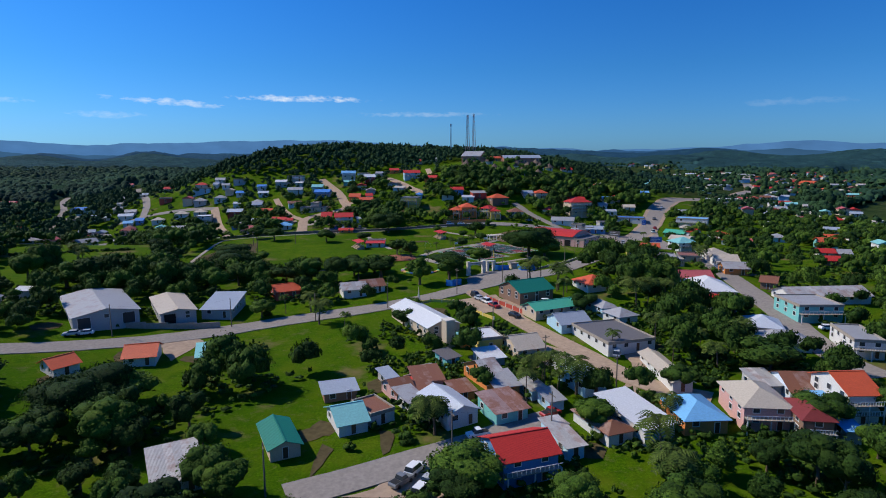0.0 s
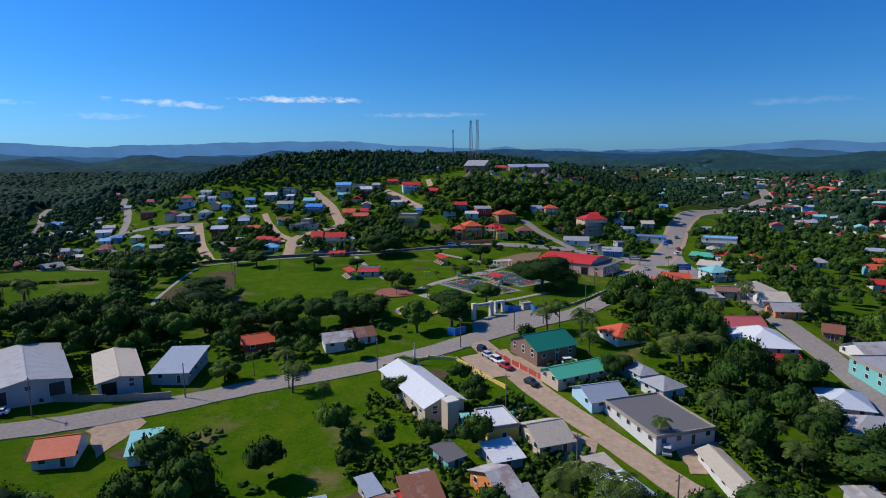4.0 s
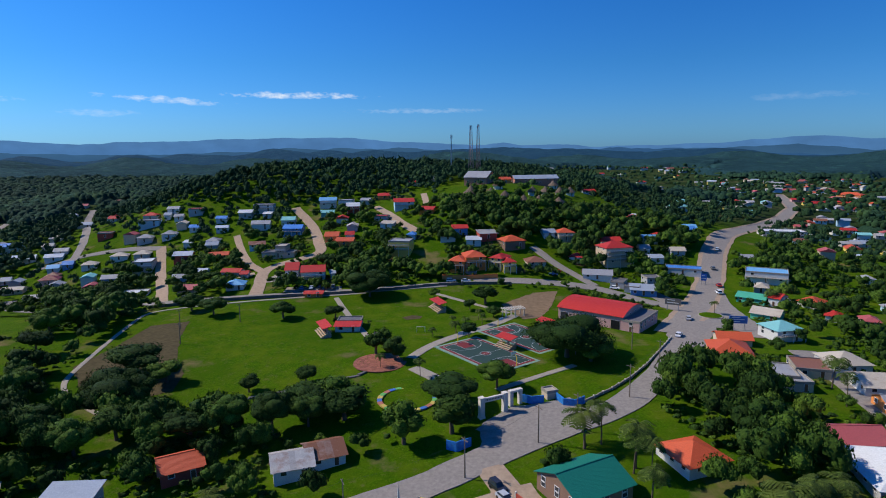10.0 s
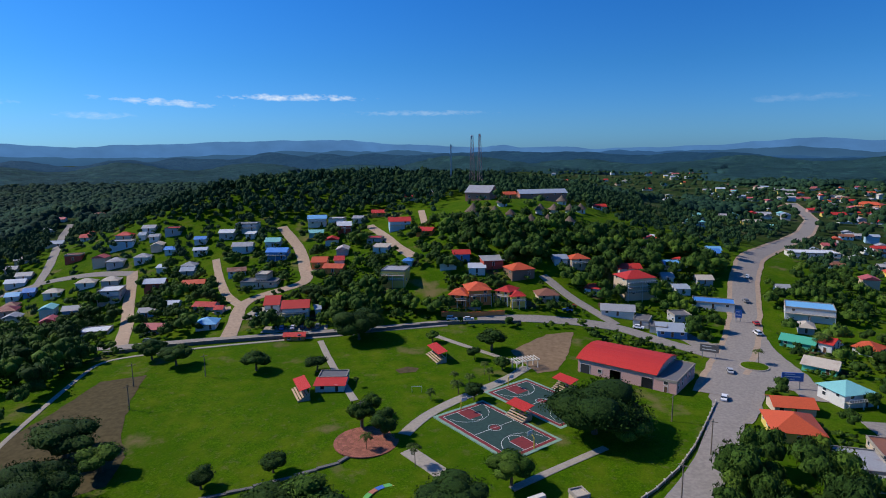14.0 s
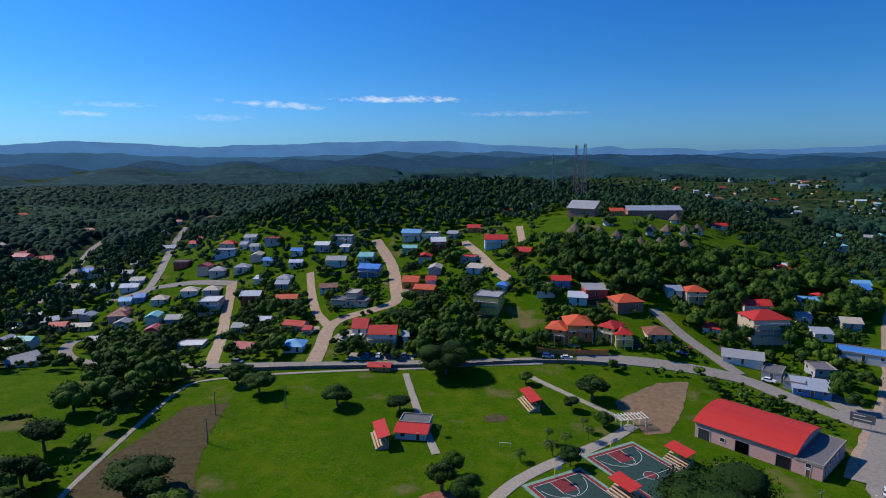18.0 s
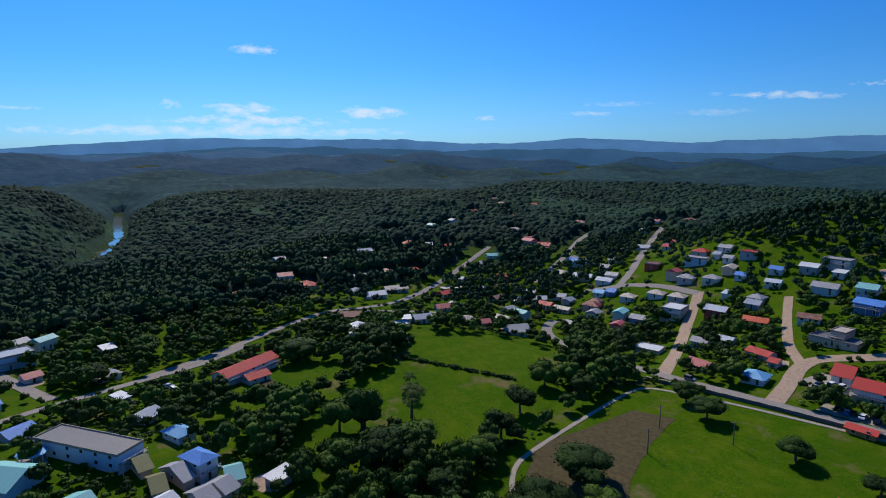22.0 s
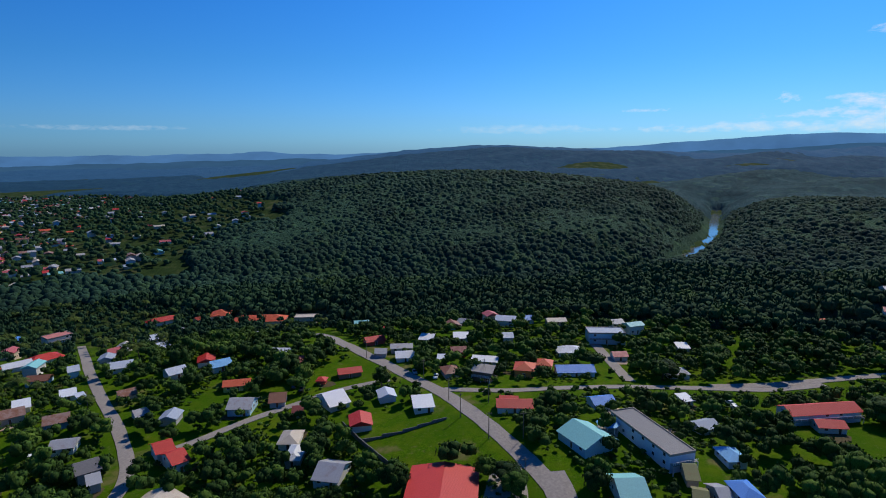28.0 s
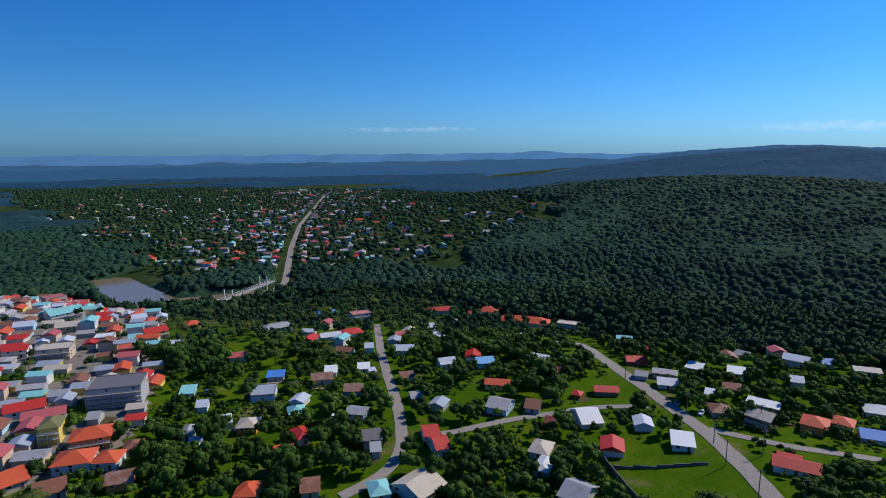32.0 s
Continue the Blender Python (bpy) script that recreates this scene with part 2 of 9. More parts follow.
def mat_ground():
    m, n, l, b = nodes_of("grass_ground")
    p = world_pos(n)
    fine, mid, big, patch = noise_tex(n, l, p, 2.0, 7, 0.8), noise_tex(n, l, p, 0.16, 5, 0.6), noise_tex(n, l, p, 0.03, 4), noise_tex(n, l, p, 0.055, 6, 0.6)
    tuft = noise_tex(n, l, p, 0.7, 8, 0.75)
    c = ramp(n, l, fine, [(0.28, (0.014, 0.040, 0.001)), (0.52, (0.052, 0.116, 0.002)), (0.74, (0.116, 0.190, 0.006))])
    c = mix(n, l, ramp(n, l, tuft, [(0.42, (0.5, 0.5, 0.5)), (0.54, (0, 0, 0))]), c, (0.026, 0.066, 0.003))
    c = mix(n, l, ramp(n, l, mid, [(0.42, (0, 0, 0)), (0.7, (0.7, 0.7, 0.7))]), c, (0.100, 0.132, 0.007))
    c = mix(n, l, ramp(n, l, big, [(0.45, (0, 0, 0)), (0.62, (0.55, 0.55, 0.55))]), c, (0.031, 0.082, 0.002))
    c = mix(n, l, ramp(n, l, patch, [(0.585, (0, 0, 0)), (0.70, (0.8, 0.8, 0.8))]), c, (0.17, 0.125, 0.06))
    fleck = noise_tex(n, l, p, 0.5, 6, 0.75)
    c = mix(n, l, ramp(n, l, fleck, [(0.56, (0, 0, 0)), (0.70, (0.55, 0.55, 0.55))]), c, (0.13, 0.115, 0.045))
    far = n.new("ShaderNodeVectorMath")
    far.operation = "DISTANCE"
    l.new(p, far.inputs[0])
    far.inputs[1].default_value = (-60, 0, 0)
    c = mix(n, l, ramp(n, l, math_node(n, l, "DIVIDE", far.outputs["Value"], 1000.0), [(0.36, (0, 0, 0)), (0.46, (1, 1, 1))]), c, ramp(n, l, noise_tex(n, l, p, 0.035, 7, 0.7), [(0.35, (0.014, 0.030, 0.009)), (0.52, (0.028, 0.048, 0.013)), (0.70, (0.085, 0.085, 0.040))]))
    l.new(c, b.inputs["Base Color"])
    b.inputs["Roughness"].default_value, b.inputs["Specular IOR Level"].default_value = 1.0, 0.02
    bump(n, l, b, fine, 0.6, 0.3)
    return m


def mat_leaf(name, dark, light):
    """Foliage: a tone for each tree and leaf, fine leafy mottling and relief."""
    m, n, l, b = nodes_of(name)
    r = n.new("ShaderNodeObjectInfo").outputs["Random"]
    isl = n.new("ShaderNodeNewGeometry").outputs["Random Per Island"]
    p = world_pos(n)
    fine, wide = noise_tex(n, l, p, 2.6, 6, 0.8), noise_tex(n, l, p, 0.11, 3)
    c = ramp(n, l, isl, [(0, shade(dark, 0.7)), (0.5, dark), (1, light)])
    c = mix(n, l, ramp(n, l, r, [(0, (0, 0, 0)), (1, (0.5, 0.5, 0.5))]), c, light)
    c = mix(n, l, 1.0, c, ramp(n, l, fine, [(0.36, (0.28, 0.31, 0.28)), (0.5, (0.95, 0.95, 0.9)), (0.66, (1.6, 1.5, 1.2))]), "MULTIPLY")
    c = mix(n, l, ramp(n, l, wide, [(0.48, (0, 0, 0)), (0.72, (0.5, 0.5, 0.5))]), c, (light[0] * 1.25, light[1] * 1.05, light[2] * 0.8))
    l.new(c, b.inputs["Base Color"])
    b.inputs["Roughness"].default_value, b.inputs["Specular IOR Level"].default_value = 0.75, 0.08
    bump(n, l, b, fine, 0.7, 0.35)
    return m


def mat_woods(name, dark, light, sc):
    """Woodland crowns: a tone for each crown and clump, with broad darker and yellower stands."""
    m, n, l, b = nodes_of(name)
    p = world_pos(n)
    isl = n.new("ShaderNodeNewGeometry").outputs["Random Per Island"]
    f, big, stand = noise_tex(n, l, p, sc, 6, 0.8), noise_tex(n, l, p, 0.011, 4), noise_tex(n, l, p, 0.028, 4)
    c = ramp(n, l, f, [(0.3, shade(dark, 0.6)), (0.5, dark), (0.72, light)])
    c = mix(n, l, math_node(n, l, "MULTIPLY", isl, 0.55), c, shade(light, 0.95))
    c = mix(n, l, ramp(n, l, big, [(0.44, (0, 0, 0)), (0.62, (0.6, 0.6, 0.6))]), c, shade(dark, 0.62))
    c = mix(n, l, ramp(n, l, stand, [(0.56, (0, 0, 0)), (0.70, (0.6, 0.6, 0.6))]), c, (light[0] * 1.5, light[1] * 1.25, light[2] * 0.7))
    l.new(c, b.inputs["Base Color"])
    b.inputs["Roughness"].default_value, b.inputs["Specular IOR Level"].default_value = 0.85, 0.06
    bump(n, l, b, f, 0.5, 0.6 / max(sc, 0.2))
    return m


def mat_canopy(name, dark, light, cell, sc, haze_glow=None):
    """Treetops: a tone for each crown, leafy mottling and fine relief, with distance haze added as emission where
    given.
    """
    m, n, l, b = nodes_of(name)
    p = world_pos(n)
    v = n.new("ShaderNodeTexVoronoi")
    v.inputs["Scale"].default_value = 1.0 / cell
    l.new(p, v.inputs["Vector"])
    hue = n.new("ShaderNodeSeparateColor")
    l.new(v.outputs["Color"], hue.inputs[0])
    f, big, glade = noise_tex(n, l, p, sc, 6, 0.8), noise_tex(n, l, p, 0.012, 4), noise_tex(n, l, p, 0.02, 6, 0.7)
    c = ramp(n, l, f, [(0.32, shade(dark, 0.55)), (0.5, dark), (0.68, light)])
    c = mix(n, l, math_node(n, l, "MULTIPLY", hue.outputs[0], 0.55), c, light)
    c = mix(n, l, ramp(n, l, hue.outputs[1], [(0.93, (0, 0, 0)), (0.97, (0.5, 0.5, 0.5))]), c, (light[0] * 1.6, light[1] * 1.5, light[2] * 0.9))
    c = mix(n, l, ramp(n, l, big, [(0.4, (0, 0, 0)), (0.65, (0.5, 0.5, 0.5))]), c, shade(dark, 0.6))
    c = mix(n, l, ramp(n, l, glade, [(0.57, (0, 0, 0)), (0.66, (0.6, 0.6, 0.6))]), c, (light[0] * 1.4, light[1] * 1.4, light[2] * 1.2))
    l.new(c, b.inputs["Base Color"])
    b.inputs["Roughness"].default_value, b.inputs["Specular IOR Level"].default_value = 0.9, 0.05
    bump(n, l, b, f, 0.9, 0.9 / sc)
    if haze_glow:
        b.inputs["Emission Color"].default_value, b.inputs["Emission Strength"].default_value = (*haze_glow, 1), 1.0
    return m


M_GROUND = mat_ground()
M_LEAF = [mat_leaf("leaf_dark", (0.014, 0.036, 0.007), (0.034, 0.074, 0.012)), mat_leaf("leaf_mid", (0.022, 0.054, 0.008), (0.052, 0.105, 0.016)), mat_leaf("leaf_light", (0.040, 0.090, 0.010), (0.090, 0.160, 0.022))]
M_WOODLEAF = mat_woods("jungle_leaf", (0.019, 0.048, 0.020), (0.046, 0.094, 0.036), 0.6)
M_PALM = mat_leaf("palm_leaf", (0.035, 0.070, 0.012), (0.10, 0.14, 0.03))
M_WOODS = mat_woods("near_woods", (0.021, 0.053, 0.022), (0.050, 0.102, 0.040), 0.45)
# Far copy of the woods colours, blued to imitate haze.
M_HAZESLOPE = [mat_woods("haze_blue_slope_woods", (0.016, 0.044, 0.027), (0.033, 0.076, 0.043), 0.35), mat_woods("haze_blue_slope_leaf", (0.018, 0.049, 0.028), (0.036, 0.083, 0.045), 0.45)]
# Floor colours lightened and blued, imitating haze between the crowns.
M_HAZEFLOOR = mat_canopy("haze_blue_floor", (0.022, 0.058, 0.032), (0.042, 0.092, 0.050), 7.0, 0.5)
# Base colours blued and evened out to imitate distance haze.
M_HAZECANOPY = mat_canopy("haze_blue_canopy", (0.018, 0.056, 0.062), (0.034, 0.088, 0.092), 12.0, 0.25)
# Distance haze painted in as blue emission over blued base colours.
M_HAZEFARCANOPY = mat_canopy("haze_glow_far_canopy", (0.003, 0.014, 0.020), (0.012, 0.036, 0.042), 20.0, 0.14, (0.010, 0.035, 0.080))
M_HAZELASTCANOPY = mat_canopy("haze_glow_last_canopy", (0.003, 0.012, 0.020), (0.008, 0.024, 0.034), 40.0, 0.08, (0.023, 0.074, 0.170))

# ---------------------------------------------------------------- the lie of the land
HILLS = [(0, 450, 48.1, 170), (-180, 180, -13.0, 45), (-180, -90, 6.3, 45), (-30, 150, -3.6, 45), (0, -150, -5.0, 70), (240, 330, -4.8, 70), (-360, 510, 11.3, 45), (-270, 210, -12.4, 45), (90, 150, -4.5, 45), (-90, 240, 0.0, 45), (90, 30, 2.6, 45), (30, 240, 10.6, 45), (-180, 330, 14.6, 45), (-360, 300, -2.8, 70), (-150, -330, -3.9, 45), (-420, -60, -4.0, 45), (-120, 360, 12.3, 45), (-210, 90, 3.7, 45), (60, 300, 8.4, 45), (150, 240, 3.5, 45), (0, 30, 1.8, 45), (-60, -30, -3.2, 45), (-150, -30, 2.7, 45), (-330, -120, 3.1, 45), (-90, 420, 5.9, 45)]
FAR_HILLS = [(-950, -130, 40, 190), (-960, -390, 36, 210), (-930, -650, 36, 250), (-755, 190, 24, 150), (-780, 410, 26, 220), (-560, -60, 12, 90), (-2850, -980, 95, 520), (-2500, -280, 60, 450), (-1700, 450, 40, 350), (-1500, 900, 35, 350), (-700, 1100, 30, 300), (300, 1400, 30, 400), (1000, 1000, 30, 300), (-2000, 1500, 60, 500), (-600, 2200, 50, 500), (700, 2500, 50, 600), (-3000, 800, 80, 500)]
RIVER = [(-1260, 96), (-1105, 76), (-860, 45), (-620, -20), (-500, -150), (-470, -300), (-400, -430), (-300, -510), (-170, -560), (-172, -690), (-110, -745), (0, -820)]


def smooth(a, b, x):
    t = np.clip((x - a) / (b - a), 0, 1)
    return t * t * (3 - 2 * t)


def river_distance(x, y):
    best = 1e9 + 0 * x
    for (ax, ay), (bx, by) in zip(RIVER, RIVER[1:]):
        vx, vy = bx - ax, by - ay
        t = np.clip(((x - ax) * vx + (y - ay) * vy) / (vx * vx + vy * vy), 0, 1)
        best = np.minimum(best, np.hypot(x - ax - t * vx, y - ay - t * vy))
    return best


def land(x, y):
    """Height of the ground; works on numbers and on arrays."""
    z = -4.0 + 0 * x
    for cx, cy, h, s in HILLS:
        z = z + h * np.exp(-((x - cx) ** 2 + (y - cy) ** 2) / (2 * s * s))
    z = z - 20 * smooth(300, 420, -x * 0.86 - y * 0.5)
    for cx, cy, h, s in FAR_HILLS:
        z = z + h * np.exp(-((x - cx) ** 2 + (y - cy) ** 2) / (2 * s * s))
    far = smooth(1000, 1500, np.hypot(x, y)) * smooth(-1000, -300, y)
    z = z + far * (14 * np.sin(x * 0.0085 + 1.7 * np.sin(y * 0.0034)) * np.sin(y * 0.0075 + 1.3 * np.sin(x * 0.0041)) + 9 * np.sin(x * 0.021 + y * 0.013))
    return z + (-29 - z) * np.exp(-(river_distance(x, y) / 50.0) ** 2)


def grid_mesh(name, xs, ys, z, material, skip=None):
    nx, ny = len(xs), len(ys)
    X, Y = np.meshgrid(xs, ys)
    v = np.stack([X.ravel(), Y.ravel(), z(X, Y).ravel()], 1)
    i = (np.arange(ny - 1)[:, None] * nx + np.arange(nx - 1)[None, :]).ravel()
    f = np.stack([i, i + 1, i + nx + 1, i + nx], 1)
    if skip is not None:
        c = v[f].mean(1)
        f = f[~skip(c[:, 0], c[:, 1])]
    me = bpy.data.meshes.new(name)
    me.from_pydata(v.tolist(), [], f.tolist())
    me.materials.append(material)
    me.shade_smooth()
    return me


def axis(near, step, far, n):
    inner = np.arange(near[0], near[1] + 0.1, step)
    out = np.geomspace(1, far, n)
    return np.concatenate([(near[0] - out)[::-1], inner, near[1] + out])


ground = new("ground", grid_mesh("ground", axis((-440, 340), 5, 4450, 46), axis((-730, 520), 5, 4000, 44), lambda x, y: land(x, y), M_GROUND))
tagged(ground, "rolling green grassland and earth under a hillside town", "ground", kind="structure")
M_WATER = mat_plain("river_water", (0.10, 0.115, 0.10), 0.08, 0, 0.4, 0.1, 0.05, 0.05, spec=0.6)

# ---------------------------------------------------------------- helpers for things


def mesh_of(name, verts, faces, mats, slots=None, flat=True):
    me = bpy.data.meshes.new(name)
    me.from_pydata([tuple(v) for v in verts], [], faces)
    for m in (mats if isinstance(mats, (list, tuple)) else [mats]):
        me.materials.append(m)
    if slots:
        me.polygons.foreach_set("material_index", slots)
    if not flat:
        me.shade_smooth()
    me.update()
    return me


def child(name, me, parent, label="", m=None):
    o = new(name, me)
    o.parent = parent
    if m is not None:
        o.matrix_local = m
    if label:
        o["label"] = label
    return o


def box_data(x0, x1, y0, y1, z0, z1):
    v = [(x, y, z) for z in (z0, z1) for y in (y0, y1) for x in (x0, x1)]
    return v, [(0, 2, 3, 1), (4, 5, 7, 6), (0, 1, 5, 4), (1, 3, 7, 5), (3, 2, 6, 7), (2, 0, 4, 6)]


def boxes(name, mats, *spec, slots=None):
    """One mesh of several boxes (x0, x1, y0, y1, z0, z1)."""
    V, F, S = [], [], []
    for k, s in enumerate(spec):
        v, f = box_data(*s)
        F += [tuple(i + len(V) for i in q) for q in f]
        V += v
        S += [slots[k] if slots else 0] * 6
    return mesh_of(name, V, F, mats, S if slots else None)


def slab(name, pts, thick, material):
    """A sheet of any outline with thickness below it."""
    k = len(pts)
    v = [tuple(p) for p in pts] + [(p[0], p[1], p[2] - thick) for p in pts]
    f = [tuple(range(k)), tuple(range(2 * k - 1, k - 1, -1))] + [(i, i + k, (i + 1) % k + k, (i + 1) % k) for i in range(k)]
    return mesh_of(name, v, f, material)


def tube(pts, radii, sides=6):
    """Verts and faces of a tapered tube along points."""
    V, F = [], []
    for k, (p, r) in enumerate(zip(pts, radii)):
        for i in range(sides):
            a = 2 * math.pi * i / sides
            V.append((p[0] + r * math.cos(a), p[1] + r * math.sin(a), p[2]))
        if k:
            o = (k - 1) * sides
            F += [(o + i, o + (i + 1) % sides, o + sides + (i + 1) % sides, o + sides + i) for i in range(sides)]
    o = (len(pts) - 1) * sides
    F.append(tuple(o + i for i in range(sides)))
    return V, F


# ---------------------------------------------------------------- roads and paths
ROADS = []


def road(name, width, material, pts, lift=0.16, label=""):
    line = []
    for (ax, ay), (bx, by) in zip(pts, pts[1:]):
        k = max(1, int(math.hypot(bx - ax, by - ay) / 3))
        line += [(ax + (bx - ax) * i / k, ay + (by - ay) * i / k) for i in range(k)]
    line.append(pts[-1])
    for _ in range(6):
        line = [line[0]] + [((a[0] + 2 * b[0] + c[0]) / 4, (a[1] + 2 * b[1] + c[1]) / 4) for a, b, c in zip(line, line[1:], line[2:])] + [line[-1]]
    V, F = [], []
    across = (-0.5, -0.25, 0, 0.25, 0.5)
    for i, (x, y) in enumerate(line):
        a, b = line[max(0, i - 1)], line[min(len(line) - 1, i + 1)]
        d = math.hypot(b[0] - a[0], b[1] - a[1]) or 1
        nx, ny = -(b[1] - a[1]) / d, (b[0] - a[0]) / d
        wob = width * (1 + 0.10 * noise.noise((x * 0.15, y * 0.15, 3)))
        for s in across:
            px, py = x + nx * wob * s, y + ny * wob * s
            V.append((px, py, float(land(px, py)) + lift + 0.05 * (1 - 4 * s * s)))
        ROADS.append((x, y, width / 2))
    k = len(across)
    for i in range(len(line) - 1):
        F += [(i * k + j, i * k + j + 1, (i + 1) * k + j + 1, (i + 1) * k + j) for j in range(k - 1)]
        # edges go down into the ground
    n0, L = len(V), len(line)
    for e in (0, k - 1):
        V += [V[i * k + e] for i in range(L)] + [(V[i * k + e][0], V[i * k + e][1], V[i * k + e][2] - 0.6) for i in range(L)]
    for i in range(L - 1):
        F += [(n0 + L + i, n0 + i, n0 + i + 1, n0 + L + i + 1), (n0 + 2 * L + i, n0 + 3 * L + i, n0 + 3 * L + i + 1, n0 + 2 * L + i + 1)]
    o = new(name, mesh_of(name, V, F, material, flat=False))
    return tagged(o, label or name.replace("_", " "), name.split("_")[0], kind="structure")


road("road", 8, M_ASPH, [(-150, -76), (-125, -65), (-103, -54.5), (-83.1, -43.2), (-68.1, -33.3), (-49.1, -21.5), (-35.0, -16.5), (-19.9, -11.6), (-3.6, -4.6), (9.8, 4.9), (26.5, 15.0), (45.2, 25.2), (61.3, 44.5), (79.0, 73.6), (97.1, 101.0)], 0.200, "worn grey asphalt road with dusty edges")
road("road", 9.5, M_ASPH, [(79.9, 83.8), (95.5, 108.7), (112.2, 133.7), (126.4, 159.5), (144.1, 196.2), (167.8, 236.2), (223.1, 309.4), (287.9, 383.2), (349.6, 473.0), (405.4, 582.9), (435.9, 654.8)], 0.204, "worn grey asphalt road with dusty edges")
road("road", 6.5, M_ASPH, [(98.2, 114.2), (94.3, 122.7), (81.8, 134.3), (71.8, 146.1), (58.1, 149.3), (36.6, 151.5), (14.8, 150.6)], 0.208, "worn grey asphalt road with dusty edges")
road("road", 5.5, M_ASPH, [(2.6, 148.1), (-17.7, 146.3), (-38.2, 144.0), (-62.7, 140.0), (-79.1, 137.4), (-109.1, 134.9), (-134.0, 137.5), (-168.5, 146.7), (-189.1, 151.6), (-206.1, 160.4), (-221.0, 177.8), (-222.0, 184.5)], 0.212, "worn grey asphalt road with dusty edges")
road("road", 4.5, M_ASPH, [(69.8, 149.1), (65.5, 158.6), (55.3, 173.8), (50.2, 185.9), (47.3, 189.9)], 0.216, "worn grey asphalt road with dusty edges")
road("road", 6, M_DIRT, [(-81.2, 139.2), (-84.5, 157.9), (-88.5, 173.6), (-88.2, 182.0), (-77.6, 189.1), (-67.7, 195.2), (-62.2, 199.1), (-66.9, 209.5), (-73.3, 232.7), (-79.8, 251.1), (-90.7, 272.7), (-98.1, 285.4)], 0.180, "pale unpaved dirt road")
road("road", 4, M_DIRT, [(-88.3, 175.4), (-99.7, 190.0), (-112.5, 216.5), (-124.6, 244.7)], 0.184, "pale unpaved dirt road")
road("road", 5.5, M_DIRT, [(-121.8, 137.7), (-135.4, 167.8), (-154.5, 206.3), (-167.4, 236.5), (-170.4, 242.6)], 0.188, "pale unpaved dirt road")
road("road", 5.5, M_ASPH, [(-226.3, 242.6), (-225.7, 245.0), (-233.9, 269.0), (-248.4, 298.1), (-307.0, 398.5), (-330.6, 447.0)], 0.202, "worn grey asphalt road with dusty edges")
road("road", 4.5, M_ASPH, [(-170.1, 241.4), (-195.3, 247.3), (-223.9, 248.2), (-246.6, 237.4)], 0.206, "worn grey asphalt road with dusty edges")
road("road", 5, M_ASPH, [(-291.3, 234.8), (-296.7, 254.8), (-313.4, 290.5), (-358.4, 360.1), (-372.8, 392.0)], 0.210, "worn grey asphalt road with dusty edges")
road("road", 5, M_DIRT, [(-13.6, 214.3), (-23.0, 230.4), (-31.6, 252.4), (-43.3, 278.6)], 0.174, "pale unpaved dirt road")
road("road", 4, M_DIRT, [(-12.2, 299.6), (-9.1, 262.1)], 0.178, "pale unpaved dirt road")
road("road", 4.6, M_ASPH, [(-241.1, -24.1), (-250.0, -2.2), (-267.5, 31.2), (-284.9, 67.5), (-285.5, 81.5), (-278.6, 91.9), (-281.5, 115.5), (-304.9, 150.8), (-325.8, 181.2), (-354.1, 225.3), (-387.8, 275.8)], 0.222, "worn grey asphalt road with dusty edges")
road("road", 4.5, M_ASPH, [(-274.8, 87.7), (-261.7, 101.7), (-246.9, 126.2)], 0.226, "worn grey asphalt road with dusty edges")
road("road", 5, M_ASPH, [(-285.3, -73.9), (-262.9, -65.6), (-233.7, -55.5)], 0.200, "worn grey asphalt road with dusty edges")
road("road", 6, M_ASPH, [(-134.6, -67.1), (-147.7, -77.8), (-161.6, -90.3), (-178.2, -105.5), (-197.0, -123.6), (-212.6, -142.7), (-227.8, -161.0), (-239.3, -178.8), (-252.7, -197.3), (-297.8, -238.0), (-283.3, -237.2)], 0.204, "worn grey asphalt road with dusty edges")
road("road", 4.2, M_ASPH, [(-200.6, -124.7), (-201.5, -111.3), (-203.3, -98.2), (-212.4, -81.7), (-226.1, -56.9), (-238.0, -27.2), (-243.6, -4.2), (-256.6, 19.6)], 0.208, "worn grey asphalt road with dusty edges")
road("road", 3.8, M_ASPH, [(-208.4, -150.9), (-201.0, -160.8), (-193.5, -168.1), (-180.4, -175.5), (-168.7, -183.4), (-156.0, -190.1), (-143.9, -194.3), (-138.7, -197.8)], 0.212, "worn grey asphalt road with dusty edges")
road("road", 4.4, M_ASPH, [(-247.6, -368.1), (-187.0, -291.1), (-161.4, -254.6), (-146.6, -231.8), (-134.0, -215.1), (-122.8, -201.4), (-110.5, -193.3), (-98.9, -192.4), (-90.1, -193.8)], 0.216, "worn grey asphalt road with dusty edges")
road("road", 6.5, M_ASPH, [(-203.2, -506.3), (-260.2, -535.0), (-286.2, -553.7), (-322.0, -607.2), (-379.1, -694.6), (-497.8, -863.2), (-674.9, -1090.8), (-949.8, -1449.5)], 0.220, "worn grey asphalt road with dusty edges")
road("road", 7, M_ASPH, [(-24.3, -113.3), (-16.6, -109.9), (-8.0, -104.4), (-1.3, -101.4), (5.9, -97.2), (12.6, -92.3), (23.1, -87.9)], 0.224, "worn grey asphalt road with dusty edges")
road("road", 6, M_DIRT, [(10.2, 1.3), (17.3, -17.5), (23.9, -33.5), (32.1, -49.3), (37.9, -60.9), (42.4, -72.5), (47.7, -78.6), (55.7, -82.2)], 0.188, "pale unpaved dirt road")
road("road", 8, M_ASPH, [(113.0, 65.2), (105.7, 15.4), (102.5, -10.6), (99.0, -35.7), (94.8, -57.3), (94.4, -68.1), (96.4, -74.7)], 0.202, "worn grey asphalt road with dusty edges")
